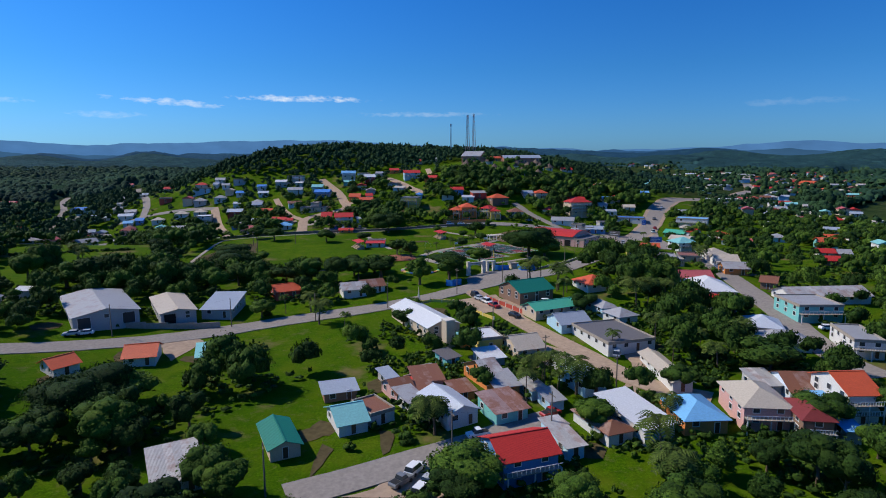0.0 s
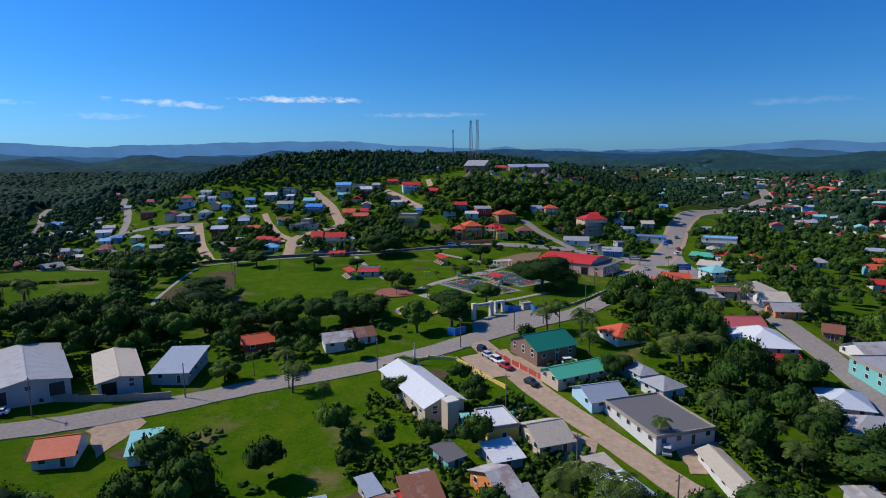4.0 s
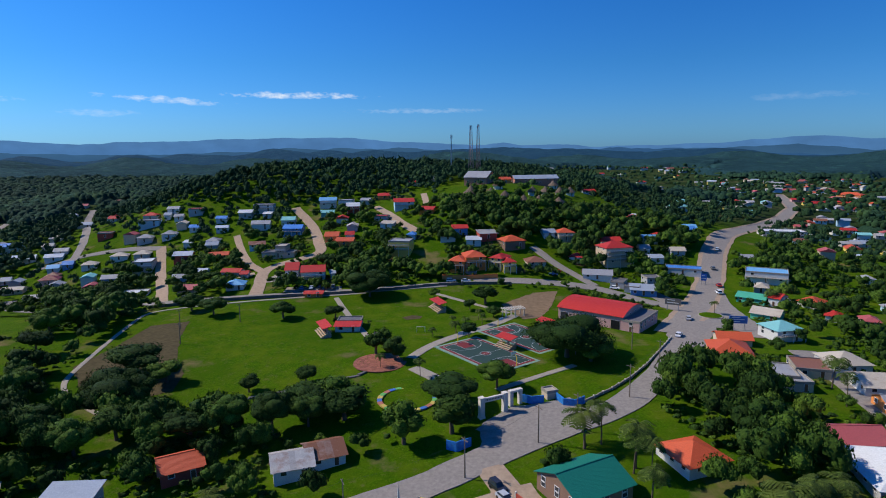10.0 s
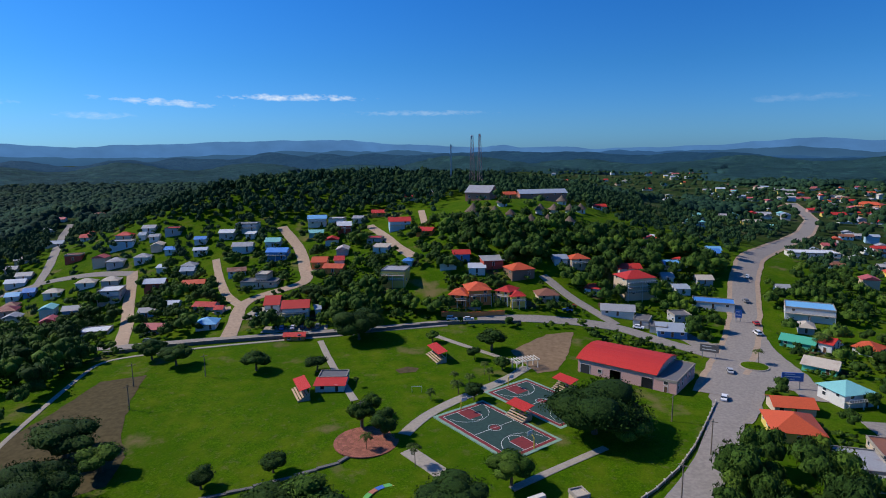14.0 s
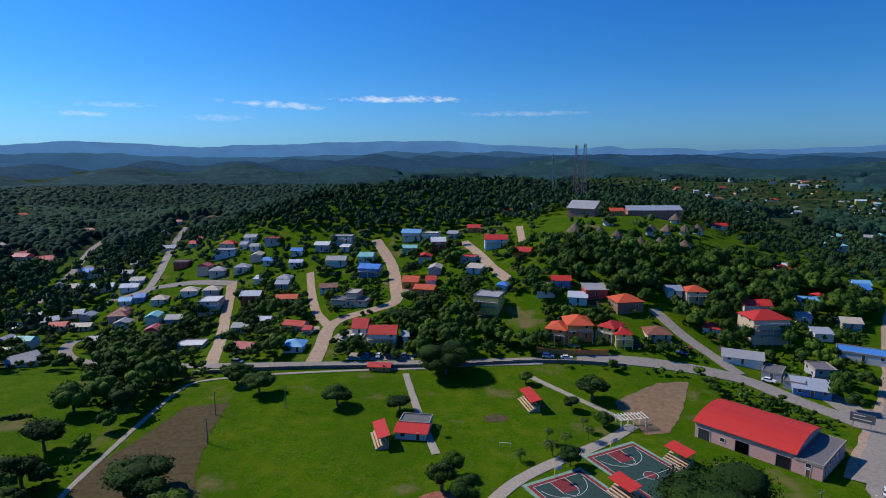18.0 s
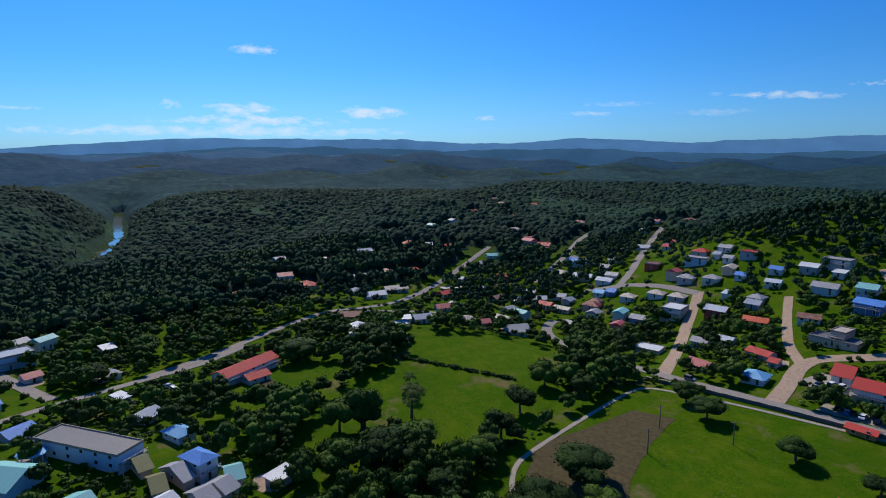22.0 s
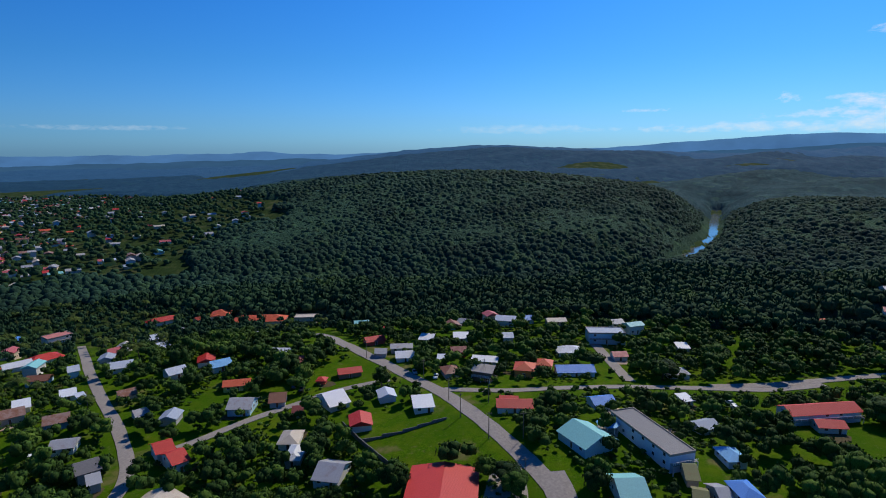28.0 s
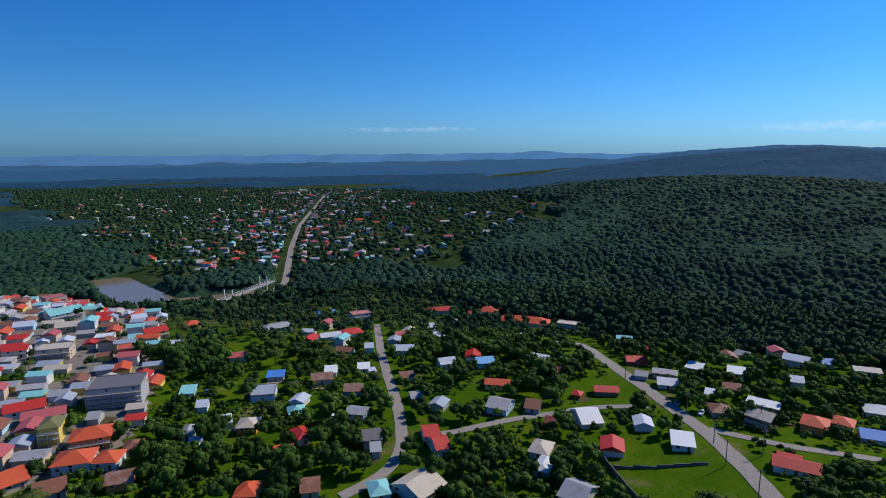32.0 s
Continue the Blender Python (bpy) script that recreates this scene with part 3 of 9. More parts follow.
road("road", 8, M_ASPH, [(108.7, 113.9), (112.8, 111.0), (110.5, 93.1), (106.6, 78.9)], 0.206, "worn grey asphalt road with dusty edges")
road("path", 4, M_CONC, [(7.2, 34.8), (-0.4, 44.0), (-8.0, 53.5)], 0.140, "narrow pale concrete footpath through grass")
road("path", 3.5, M_CONC, [(-9.2, 61.3), (-6.1, 69.6), (3.9, 80.9), (20.3, 95.7), (28.3, 106.5)], 0.144, "narrow pale concrete footpath through grass")
road("path", 2.2, M_CONC, [(-45.0, 134.9), (-35.8, 110.2), (-24.7, 82.8)], 0.148, "narrow pale concrete footpath through grass")
road("path", 1.5, M_CONC, [(-80, 25), (-87.4, 30), (-101.5, 39.6), (-108, 47), (-110.5, 62), (-113, 78), (-115.5, 95), (-119, 120), (-95.7, 127.1), (-56.3, 136.7), (-33.2, 141.1)], 0.152, "narrow pale concrete footpath through grass")
road("path", 2, M_CONC, [(-4.0, 138.7), (17.8, 117.8), (26.4, 109.3)], 0.156, "narrow pale concrete footpath through grass")
road("path", 2, M_CONC, [(14.9, 36.4), (39.1, 52.4)], 0.130, "narrow pale concrete footpath through grass")
road("road", 14, M_DIRT, [(11.4, -6.6), (13.8, -13.3), (16.3, -21.3)], 0.164, "pale unpaved dirt road")
road("road", 12, M_ASPH, [(12.3, 11.9), (17.2, 17.9), (26.9, 22.5), (34.9, 24.6)], 0.208, "worn grey asphalt road with dusty edges")
road("road", 13.5, M_DIRT, [(79.9, 83.8), (95.5, 108.7), (112.2, 133.7), (126.4, 159.5), (144.1, 196.2), (167.8, 236.2), (223.1, 309.4), (287.9, 383.2), (349.6, 473.0), (405.4, 582.9), (435.9, 654.8)], 0.172, "pale unpaved dirt road")


# ---------------------------------------------------------------- houses
HOUSES = []


def frame_mesh(w, h, bar, glazed):
    """A window frame with a sill in one piece; glazed: with its recessed pane."""
    V = []
    for x, z, y in ((w, h, 0.03), (w, h, -0.07), (w - bar, h - bar, -0.07), (w - bar, h - bar, 0.0)):
        V += [(-x, y, -z), (x, y, -z), (x, y, z), (-x, y, z)]
    F, S = [], []
    for k in range(3):
        F += [(4 * k + i, 4 * k + (i + 1) % 4, 4 * k + 4 + (i + 1) % 4, 4 * k + 4 + i) for i in range(4)]
        S += [0] * 4
    if glazed:
        F.append((12, 13, 14, 15))
        S.append(1)
    return mesh_of("window", V, F, [M_TRIM, M_GLASS], S)


WINDOW, FRAME = frame_mesh(0.68, 0.62, 0.1, True), frame_mesh(0.68, 0.62, 0.1, False)
PANE = boxes("pane", M_GLASS, (-0.58, 0.58, -0.01, 0.02, -0.52, 0.52))


def door_mesh(name, w, h, material):
    """A door leaf set back in its frame, one piece."""
    V = []
    for x, z, y in ((w + 0.1, h + 0.1, 0.03), (w + 0.1, h + 0.1, -0.07), (w, h, -0.07), (w, h, -0.01)):
        V += [(-x, y, 0), (x, y, 0), (x, y, z), (-x, y, z)]
    F = [(4 * k + i, 4 * k + (i + 1) % 4, 4 * k + 4 + (i + 1) % 4, 4 * k + 4 + i) for k in range(3) for i in range(1, 4)] + [(12, 13, 14, 15)]
    return mesh_of(name, V, F, [M_TRIM, material], [0] * 9 + [1])


DOOR = door_mesh("door", 0.45, 2.05, M_DOOR)
# Near-black leaf colour imitates the shade inside open doorways.
BIGDOOR = door_mesh("roller_door", 1.55, 3.15, mat_plain("roller_door", (0.045, 0.045, 0.05), 0.5))
COLOUR = dict(red="bright red", orangered="orange-red", pinkred="faded pinkish red", maroon="dark maroon", brown="brown", green="dark green", lightgreen="light green", teal="pale teal", blue="blue", lightblue="light blue",
              bluewhite="bluish white", greyblue="grey-blue", white="white", grey="grey", beige="beige", darkgrey="stained dark grey", moss="mossy olive", whiterust="rust-streaked white", rust="rusty", ruststripe="rust-striped",
              whitered="white and red", redwhite="red and white", brickred="brick-red")
SHAPE = dict(G="gabled", F="gabled", H="hipped", S="lean-to", L="flat", A="curved")


def roof_parts(root, kind, w, d, h, roof, patchy, near, pitch=0.19):
    """The sloping sheets of a roof, each a slab of its own."""
    m, o, t = roof_mat(roof), 0.55, 0.10
    W, D = w / 2 + o, d / 2 + o
    if kind == "L":
        child("roof", boxes("roof", m, (-w / 2, w / 2, -d / 2, d / 2, h - 0.05, h + 0.12)), root)
        child("parapet", boxes("parapet", M_CONC, (-w / 2 - 0.12, w / 2 + 0.12, -d / 2 - 0.12, -d / 2 + 0.12, h - 0.3, h + 0.45), (-w / 2 - 0.12, w / 2 + 0.12, d / 2 - 0.12, d / 2 + 0.12, h - 0.3, h + 0.45),
                                (-w / 2 - 0.12, -w / 2 + 0.12, -d / 2 + 0.12, d / 2 - 0.12, h - 0.3, h + 0.45), (w / 2 - 0.12, w / 2 + 0.12, -d / 2 + 0.12, d / 2 - 0.12, h - 0.3, h + 0.45)), root)
        return
    planes = []
    if kind == "S":
        rise = 0.14 * d
        planes = [[(-W, -D, h), (W, -D, h), (W, D, h + rise), (-W, D, h + rise)]]
    elif kind == "G":
        rise = 0.21 * d
        lo = h - o * 0.42
        planes = [[(-W, -D, lo), (W, -D, lo), (W, 0, h + rise), (-W, 0, h + rise)], [(W, D, lo), (-W, D, lo), (-W, 0, h + rise), (W, 0, h + rise)]]
    elif kind == "F":
        rise = pitch * w
        lo = h - o * 2 * pitch
        planes = [[(-W, D, lo), (-W, -D, lo), (0, -D, h + rise), (0, D, h + rise)], [(W, -D, lo), (W, D, lo), (0, D, h + rise), (0, -D, h + rise)]]
    elif kind == "H":
        k = min(W, D)
        rise, lo = 0.42 * k, h - 0.15
        a, b = (W - k) + 0.01, (D - k) + 0.01
        A, B, C, E = (-a, -b, h + rise), (a, -b, h + rise), (a, b, h + rise), (-a, b, h + rise)
        planes = [[(-W, -D, lo), (W, -D, lo), B, A], [(W, -D, lo), (W, D, lo), C, B], [(W, D, lo), (-W, D, lo), E, C], [(-W, D, lo), (-W, -D, lo), A, E]]
    elif kind == "A":
        n, rise = 8, 0.11 * d
        for i in range(n):
            u0, u1 = -1 + 2 * i / n, -1 + 2 * (i + 1) / n
            z0, z1 = h + rise * (1 - u0 * u0), h + rise * (1 - u1 * u1)
            planes.append([(-W, D * u0, z0), (W, D * u0, z0), (W, D * u1, z1), (-W, D * u1, z1)])
    for q in planes:
        P = [Vector(p) for p in q]
        if patchy:
            n = max(3, int((P[1] - P[0]).length / 1.3))
            for i in range(n):
                f0, f1 = i / n, (i + 1) / n
                dz = Vector((0, 0, 0.02 * (i % 2)))
                child("roof_sheet", slab("roof_sheet", [P[0].lerp(P[1], f0) + dz, P[0].lerp(P[1], f1) + dz, P[3].lerp(P[2], f1) + dz, P[3].lerp(P[2], f0) + dz], 0.05, m), root)
        else:
            child("roof", slab("roof", P, t, m), root)
    if kind in "GF" and not patchy and near:
        z = h + (0.21 * d if kind == "G" else pitch * w)
        r = boxes("ridge_cap", m, (-W, W, -0.16, 0.16, z - 0.04, z + 0.07)) if kind == "G" else boxes("ridge_cap", m, (-0.16, 0.16, -D, D, z - 0.04, z + 0.07))
        child("ridge_cap", r, root)


def house(x, y, turn, w, d, st, kind, roof, wall, use="house"):
    h = 0.25 + 2.2 * st
    c, s = math.cos(radians(turn)), math.sin(radians(turn))
    zs = [float(land(x + c * u * w / 2 - s * v * d / 2, y + s * u * w / 2 + c * v * d / 2)) for u in (-1, 0, 1) for v in (-1, 0, 1)]
    z0 = sum(zs) / 9
    down = min(zs) - z0 - 0.6
    root = new(dict(house="house", warehouse="warehouse", church="church", hall="sports_hall", school="school_building", block="apartment_block")[use])
    root.matrix_world = pose(x, y, z0, 0, 0, turn)
    HOUSES.append((x, y, math.hypot(w, d) / 2, turn, w / 2, d / 2))
    wm = wall_mat(wall)
    pitch = 0.09 if use in ("warehouse", "hall") else 0.19
    V, F = box_data(-w / 2, w / 2, -d / 2, d / 2, down, h)
    if kind == "G":
        V += [(-w / 2, 0, h + 0.20 * d), (w / 2, 0, h + 0.20 * d)]
        F += [(4, 6, 8), (7, 5, 9)]
    if kind == "F":
        V += [(0, -d / 2, h + (pitch - 0.01) * w), (0, d / 2, h + (pitch - 0.01) * w)]
        F += [(5, 4, 8), (6, 7, 9)]
    if kind == "S":
        V += [(-w / 2, d / 2, h + 0.13 * d), (w / 2, d / 2, h + 0.13 * d)]
        F += [(4, 6, 8), (7, 5, 9), (7, 6, 8, 9)]
    if kind == "A":
        n0, arc = len(V), [(-1 + 2 * i / 8) for i in range(9)]
        for X in (-w / 2, w / 2):
            V += [(X, d / 2 * u, h + 0.105 * d * (1 - u * u)) for u in arc]
        F += [tuple(n0 + i for i in range(9)), tuple(n0 + 17 - i for i in range(9))]
    child("wall", mesh_of("wall", V, F, wm), root)
    near = math.hypot(x - 5, y + 55) < 135 or (abs(x) < 80 and -130 < y < 10)
    middle = math.hypot(x - 5, y + 55) < 230
    patchy = roof in ("rust", "whiterust", "ruststripe") and near and kind in "GS"
    roof_parts(root, kind, w, d, h, roof, patchy, near, pitch)
    rnd = random.Random(int(x * 7 + y * 13))
    floors = max(1, int(round(st)))
    span = 3.3 if middle else 5.0
    if use in ("warehouse", "hall"):
        span = 4.5
    for fl in range(floors):
        zf = 0.5 + fl * (h - 0.5) / floors
        zc = zf + 1.55
        if zc + 0.7 > h:
            zc = h - 0.75
        faces = [((0, -d / 2 - 0.03), 0, w), ((w / 2 + 0.03, 0), 90, d), ((-w / 2 - 0.03, 0), -90, d)]
        if middle and d > 5:
            faces.append(((0, d / 2 + 0.03), 180, w))
        for (ox, oy), rz, length in faces:
            n = min(6 if use != "school" else 9, int(length / span))
            for i in range(n):
                u = (-0.5 + (i + 0.5) / n) * length
                if use == "house" and fl == 0 and rz == 0 and i == n // 2:
                    child("door", DOOR, root, m=pose(ox + u, oy, zf - 0.38))
                    continue
                if use in ("warehouse", "hall") and rz == 0 and i % 2 == 0:
                    child("roller_door", BIGDOOR, root, m=pose(ox + u, oy, 0.1))
                    continue
                if rnd.random() < (0.12 if near else 0.4 if middle else 0.6):
                    continue
                cr, sr = math.cos(radians(rz)), math.sin(radians(rz))
                win = child("window", FRAME if near else WINDOW, root, m=pose(ox + cr * u, oy + sr * u, zc, 0, 0, rz))
                if near:
                    child("pane", PANE, win)
        if fl and use in ("house", "block") and st >= 1.8:
            zb = 0.5 + fl * (h - 0.5) / floors
            child("balcony", boxes("balcony", [M_CONC, M_TRIM], (-w / 2, w / 2, -d / 2 - 1.5, -d / 2 - 0.02, zb - 0.15, zb), (-w / 2, w / 2, -d / 2 - 1.5, -d / 2 - 1.42, zb + 0.75, zb + 0.85),
                                   *[(-w / 2 + w * i / 12, -d / 2 * 0 + -w / 2 + w * i / 12 + 0.08, -d / 2 - 1.5, -d / 2 - 1.42, zb, zb + 0.75) for i in range(12)], slots=[0, 1] + [1] * 12), root)
            for i in range(3):
                u = -w / 2 + 0.15 + (w - 0.3) * i / 2
                child("post", boxes("post", M_TRIM, (u - 0.1, u + 0.1, -d / 2 - 1.5, -d / 2 - 1.3, down, zb - 0.15)), root)
    size = "low" if st < 1 else "single-storey" if st < 1.7 else "two-storey" if st < 2.5 else "tall"
    what = dict(house="house", warehouse="metal warehouse", church="church hall", hall="sports hall", school="school building", block="apartment block")[use]
    tagged(root, f"{size} {COLOUR.get(wall, wall)} {what} with {COLOUR[roof]} {SHAPE[kind]} {'concrete' if kind == 'L' else 'metal'} roof", dict(house="house", warehouse="warehouse", church="church", hall="hall", school="school", block="building")[use], "buildings of the town")
    return root


house(-104.9, -22.5, 37, 16.7, 33.1, 1.6, "F", "grey", "grey", "warehouse")
house(-84.7, -17.4, 32, 9.7, 25.1, 1.6, "F", "beige", "grey", "warehouse")
house(-70.2, -12.8, 3, 9.2, 15.1, 1.2, "S", "greyblue", "grey")
house(-74.9, -55.9, 16, 7.0, 9.1, 1, "G", "orangered", "white")
house(-88.5, -67.0, 55, 5.5, 7.1, 1, "G", "orangered", "white")
house(-59.2, -54.0, 19, 5.2, 8.1, 1, "S", "teal", "white")
house(-43.3, -108.7, 30, 7.1, 10.1, 1, "S", "whiterust", "grey")
house(-29.6, -97.2, 26, 5.2, 11.1, 1, "F", "green", "tan")
house(-18.6, -89.2, 25, 5.6, 9.1, 1, "G", "teal", "white")
house(-13.9, -86.1, 36, 5.2, 8.0, 1, "L", "rust", "white")
house(-22.4, -76.0, 19, 7.0, 5.1, 0.8, "S", "greyblue", "rust")
house(1.1, -85.6, 28, 6.7, 12.1, 1.3, "F", "bluewhite", "white")
house(12.7, -106.0, 19, 9.7, 9.1, 2, "G", "red", "blue")
house(21.3, -99.2, 20, 3.3, 9.1, 1, "S", "whiterust", "lightblue")
house(29.9, -93.8, 21, 5.2, 11.1, 1, "H", "rust", "white")
house(36.3, -92.5, 25, 7.1, 13.1, 1.2, "S", "white", "white")
house(47.9, -91.0, 3, 8.0, 11.1, 1.2, "H", "lightblue", "orange")
house(60.0, -90.2, -5, 8.5, 12.1, 2, "H", "beige", "pink")
house(65.9, -97.1, -8, 5.0, 9.1, 2, "H", "maroon", "brown")
house(71.9, -95.3, -4, 2.6, 13.1, 1, "S", "lightblue", "grey")
house(77.6, -89.5, 1, 5.9, 11.1, 2.6, "G", "orangered", "white")
house(74.6, -80.8, -4, 8.7, 11.1, 1, "G", "rust", "bluewhite")
house(67.5, -78.8, 1, 4.5, 7.1, 1, "S", "whiterust", "grey")
house(50.3, -70.1, 2, 4.2, 19.1, 1, "F", "beige", "white")
house(30.6, -74.4, 22, 5.4, 10.1, 1.6, "H", "bluewhite", "lightblue")
house(44.6, -47.9, 17, 13.5, 18.0, 1.1, "L", "darkgrey", "white")
house(35.6, -36.3, 16, 8.8, 9.1, 1, "G", "greyblue", "lightblue")
house(47.5, -24.4, 24, 4.5, 7.1, 1.2, "H", "grey", "teal")
house(51.0, -33.7, 23, 6.3, 7.1, 1.2, "H", "grey", "white")
house(20.4, -52.8, 19, 7.2, 10.1, 1, "G", "beige", "tan")
house(11.2, -48.3, 16, 6.4, 9.0, 1.4, "L", "white", "yellow")
house(5.7, -46.9, 8, 2.4, 4.1, 0.9, "S", "teal", "orange")
house(11.4, -59.0, 19, 5.7, 6.1, 0.8, "S", "white", "grey")
house(9.4, -70.2, 28, 4.0, 11.1, 1.3, "G", "whiterust", "orange")
house(12.8, -76.3, 17, 5.3, 7.1, 1.2, "S", "grey", "orange")
house(12.0, -86.1, 23, 6.9, 8.1, 1, "S", "ruststripe", "teal")
house(-9.6, -76.4, 29, 4.2, 8.1, 1, "G", "rust", "pink")
house(-3.6, -71.3, 16, 6.0, 7.1, 1, "S", "rust", "pink")
house(-7.0, -81.4, 32, 3.5, 7.1, 1, "S", "grey", "white")
house(-6.7, -72.0, 27, 2.3, 4.0, 0.7, "L", "red", "grey")
house(-12.6, -68.9, 30, 2.4, 5.1, 0.8, "S", "greyblue", "grey")
house(85.0, -21.8, -9, 7.4, 8.1, 1, "G", "red", "white")
house(106.5, -30.5, -1, 12.3, 13.0, 2, "L", "grey", "teal")
house(121.1, -13.6, 4, 26.2, 10.1, 1, "G", "whiterust", "white")
house(102.5, -57.1, -13, 6.6, 14.0, 1.8, "L", "grey", "white")
house(86.8, -42.6, -21, 8.7, 10.1, 1, "H", "bluewhite", "grey")
house(85.7, -54.1, -12, 11.5, 8.1, 1, "H", "grey", "white")
house(-5.4, -30.6, 27, 9.6, 26.0, 1.5, "F", "white", "tan", "church")
house(27.4, -8.4, 28, 13.0, 12.1, 1.6, "G", "green", "brown")
house(34.0, -23.6, 26, 18.3, 7.1, 1.1, "G", "lightgreen", "tan")
house(51.8, 1.0, 18, 9.8, 10.1, 1, "H", "orangered", "white")
house(48.0, -25.6, 15, 4.4, 8.1, 1.2, "H", "grey", "lightblue")
house(88.0, -5.9, -9, 13.3, 17.1, 1, "H", "white", "grey")
house(88.3, 6.9, -3, 11.6, 9.1, 1, "G", "pinkred", "grey")
house(86.9, 58.8, -16, 11.0, 12.1, 1.3, "H", "orangered", "yellow")
house(95.1, 73.3, -12, 10.1, 7.1, 1, "G", "orangered", "tan")
house(114.2, 79.5, 11, 9.7, 9.1, 1.8, "H", "teal", "white")
house(123.8, 104.9, -43, 9.6, 8.1, 1, "G", "beige", "lightgreen")
house(91.0, 40.5, -16, 8.7, 10.0, 1.2, "L", "grey", "orange")
house(92.8, 36.8, -7, 7.3, 9.0, 1, "L", "grey", "tan")
house(115.7, 50.3, -1, 10.1, 10.1, 1.2, "H", "beige", "white")
house(112.8, 34.3, -10, 8.3, 10.1, 1.2, "G", "beige", "white")
house(110.3, 21.7, -8, 8.5, 8.1, 1.1, "G", "grey", "orange")
house(151.0, 156.4, -28, 17.4, 12.0, 2, "L", "lightblue", "white")
house(218.6, 264.0, -14, 25.3, 14.0, 2, "L", "white", "white")
house(137.2, 121.9, -54, 4.3, 7.1, 1.6, "G", "red", "white")
house(149.7, 119.5, -55, 7.4, 8.1, 1, "H", "orangered", "white")
house(141.2, 142.3, -27, 5.4, 8.1, 1, "H", "beige", "grey")
house(143.4, 233.0, -6, 9.9, 8.1, 1, "G", "blue", "white")
house(114.8, 211.0, -2, 8.0, 7.1, 1, "G", "lightblue", "white")
house(90.0, 200.1, 1, 10.5, 8.1, 1.4, "G", "red", "white")
house(116.2, 243.4, -1, 6.6, 8.1, 1.4, "H", "red", "tan")
house(103.1, 232.0, 1, 11.8, 7.1, 1, "G", "grey", "grey")
house(73.5, 159.9, -15, 12.9, 8.1, 1, "G", "grey", "white")
house(81.0, 151.1, -28, 6.0, 8.0, 1, "L", "darkgrey", "grey")
house(88.8, 141.1, -15, 10.6, 8.1, 1, "S", "greyblue", "blue")
house(85.3, 144.7, -24, 6.2, 7.0, 1, "L", "darkgrey", "grey")
house(117.6, 169.5, -24, 16.5, 9.0, 1, "L", "blue", "white")
house(68.1, 178.9, -24, 6.3, 7.1, 1, "H", "red", "white")
house(186.1, 353.7, -4, 14.9, 8.1, 1.2, "H", "teal", "white")
house(153.1, 429.1, 2, 11.1, 8.1, 1.3, "G", "teal", "white")
house(110.8, 334.2, 4, 9.0, 7.1, 1, "G", "red", "white")
house(253.9, 401.3, -9, 14.0, 8.1, 1.2, "G", "beige", "yellow")
house(261.0, 388.5, -10, 9.3, 7.1, 1, "G", "teal", "white")
house(406.9, 561.1, -13, 15.3, 8.1, 1.2, "G", "red", "pink")
house(398.3, 518.0, -15, 21.5, 9.1, 1.2, "G", "red", "yellow")
house(487.2, 590.3, -55, 26.7, 13.1, 2.4, "H", "orangered", "orange")
house(374.8, 462.2, -16, 14.7, 8.1, 1, "G", "bluewhite", "white")
house(506.2, 652.6, -15, 17.2, 9.1, 1, "G", "red", "white")
house(467.7, 684.3, -12, 22.0, 8.1, 1, "H", "pinkred", "white")
house(60.0, 103.4, -38, 24.6, 20.1, 2.1, "A", "red", "pink", "hall")
house(71.6, 93.2, -38, 6.2, 18.6, 1.7, "L", "darkgrey", "pink")
house(86.5, 179.5, 13, 14.0, 11.1, 3.8, "H", "red", "tan", "block")
house(8.7, 166.2, -16, 7.7, 10.1, 2, "H", "orangered", "orange")
house(15.7, 169.0, 8, 9.4, 12.1, 2.3, "H", "orangered", "orange")
house(28.6, 168.2, -34, 6.7, 9.1, 2, "H", "red", "yellow")
house(31.8, 164.8, 8, 6.0, 8.1, 1.8, "H", "red", "yellow")
house(45.7, 170.3, 4, 8.7, 9.1, 1, "H", "brown", "tan")
house(36.3, 190.1, 18, 11.1, 10.1, 1.4, "H", "orangered", "brown")
house(24.3, 198.3, 10, 9.3, 8.1, 1.2, "S", "grey", "red")
house(17.1, 192.9, -3, 7.5, 7.1, 1, "S", "bluewhite", "white")
house(3.8, 200.4, -2, 7.8, 9.0, 1.4, "L", "grey", "white")
house(10.1, 205.7, 4, 8.0, 7.1, 1.3, "G", "red", "blue")
house(-20.5, 189.9, -10, 10.9, 11.0, 2.8, "L", "grey", "yellow", "block")
house(-15.7, 206.5, -10, 4.5, 5.1, 1, "H", "blue", "lightblue")
house(-23.6, 261.9, 9, 12.0, 9.1, 2, "G", "red", "lightblue")
house(-7.8, 241.3, -17, 8.8, 7.1, 1, "G", "red", "orange")
house(-35.7, 244.1, -12, 7.8, 7.0, 1, "L", "red", "grey")
house(-30.7, 228.5, -13, 7.5, 7.1, 1, "S", "beige", "white")
house(-76.2, 287.1, 7, 10.8, 8.1, 2, "G", "lightblue", "white")
house(-63.9, 287.3, -6, 9.1, 8.0, 1.6, "L", "white", "white")
house(-57.3, 272.0, 11, 7.9, 9.1, 1.8, "G", "white", "red")
house(-50.7, 288.6, -11, 6.1, 6.1, 1.2, "G", "grey", "grey")
house(-73.2, 268.4, 4, 8.1, 6.1, 1, "G", "teal", "teal")
house(-61.3, 218.8, 1, 7.3, 9.1, 1.2, "G", "orangered", "orange")
house(-52.4, 209.4, -7, 9.5, 7.1, 1, "G", "orangered", "orange")
house(-51.5, 219.3, 4, 4.5, 7.1, 1, "G", "red", "white")
house(-39.4, 299.2, 1, 7.9, 7.1, 1, "G", "red", "orange")
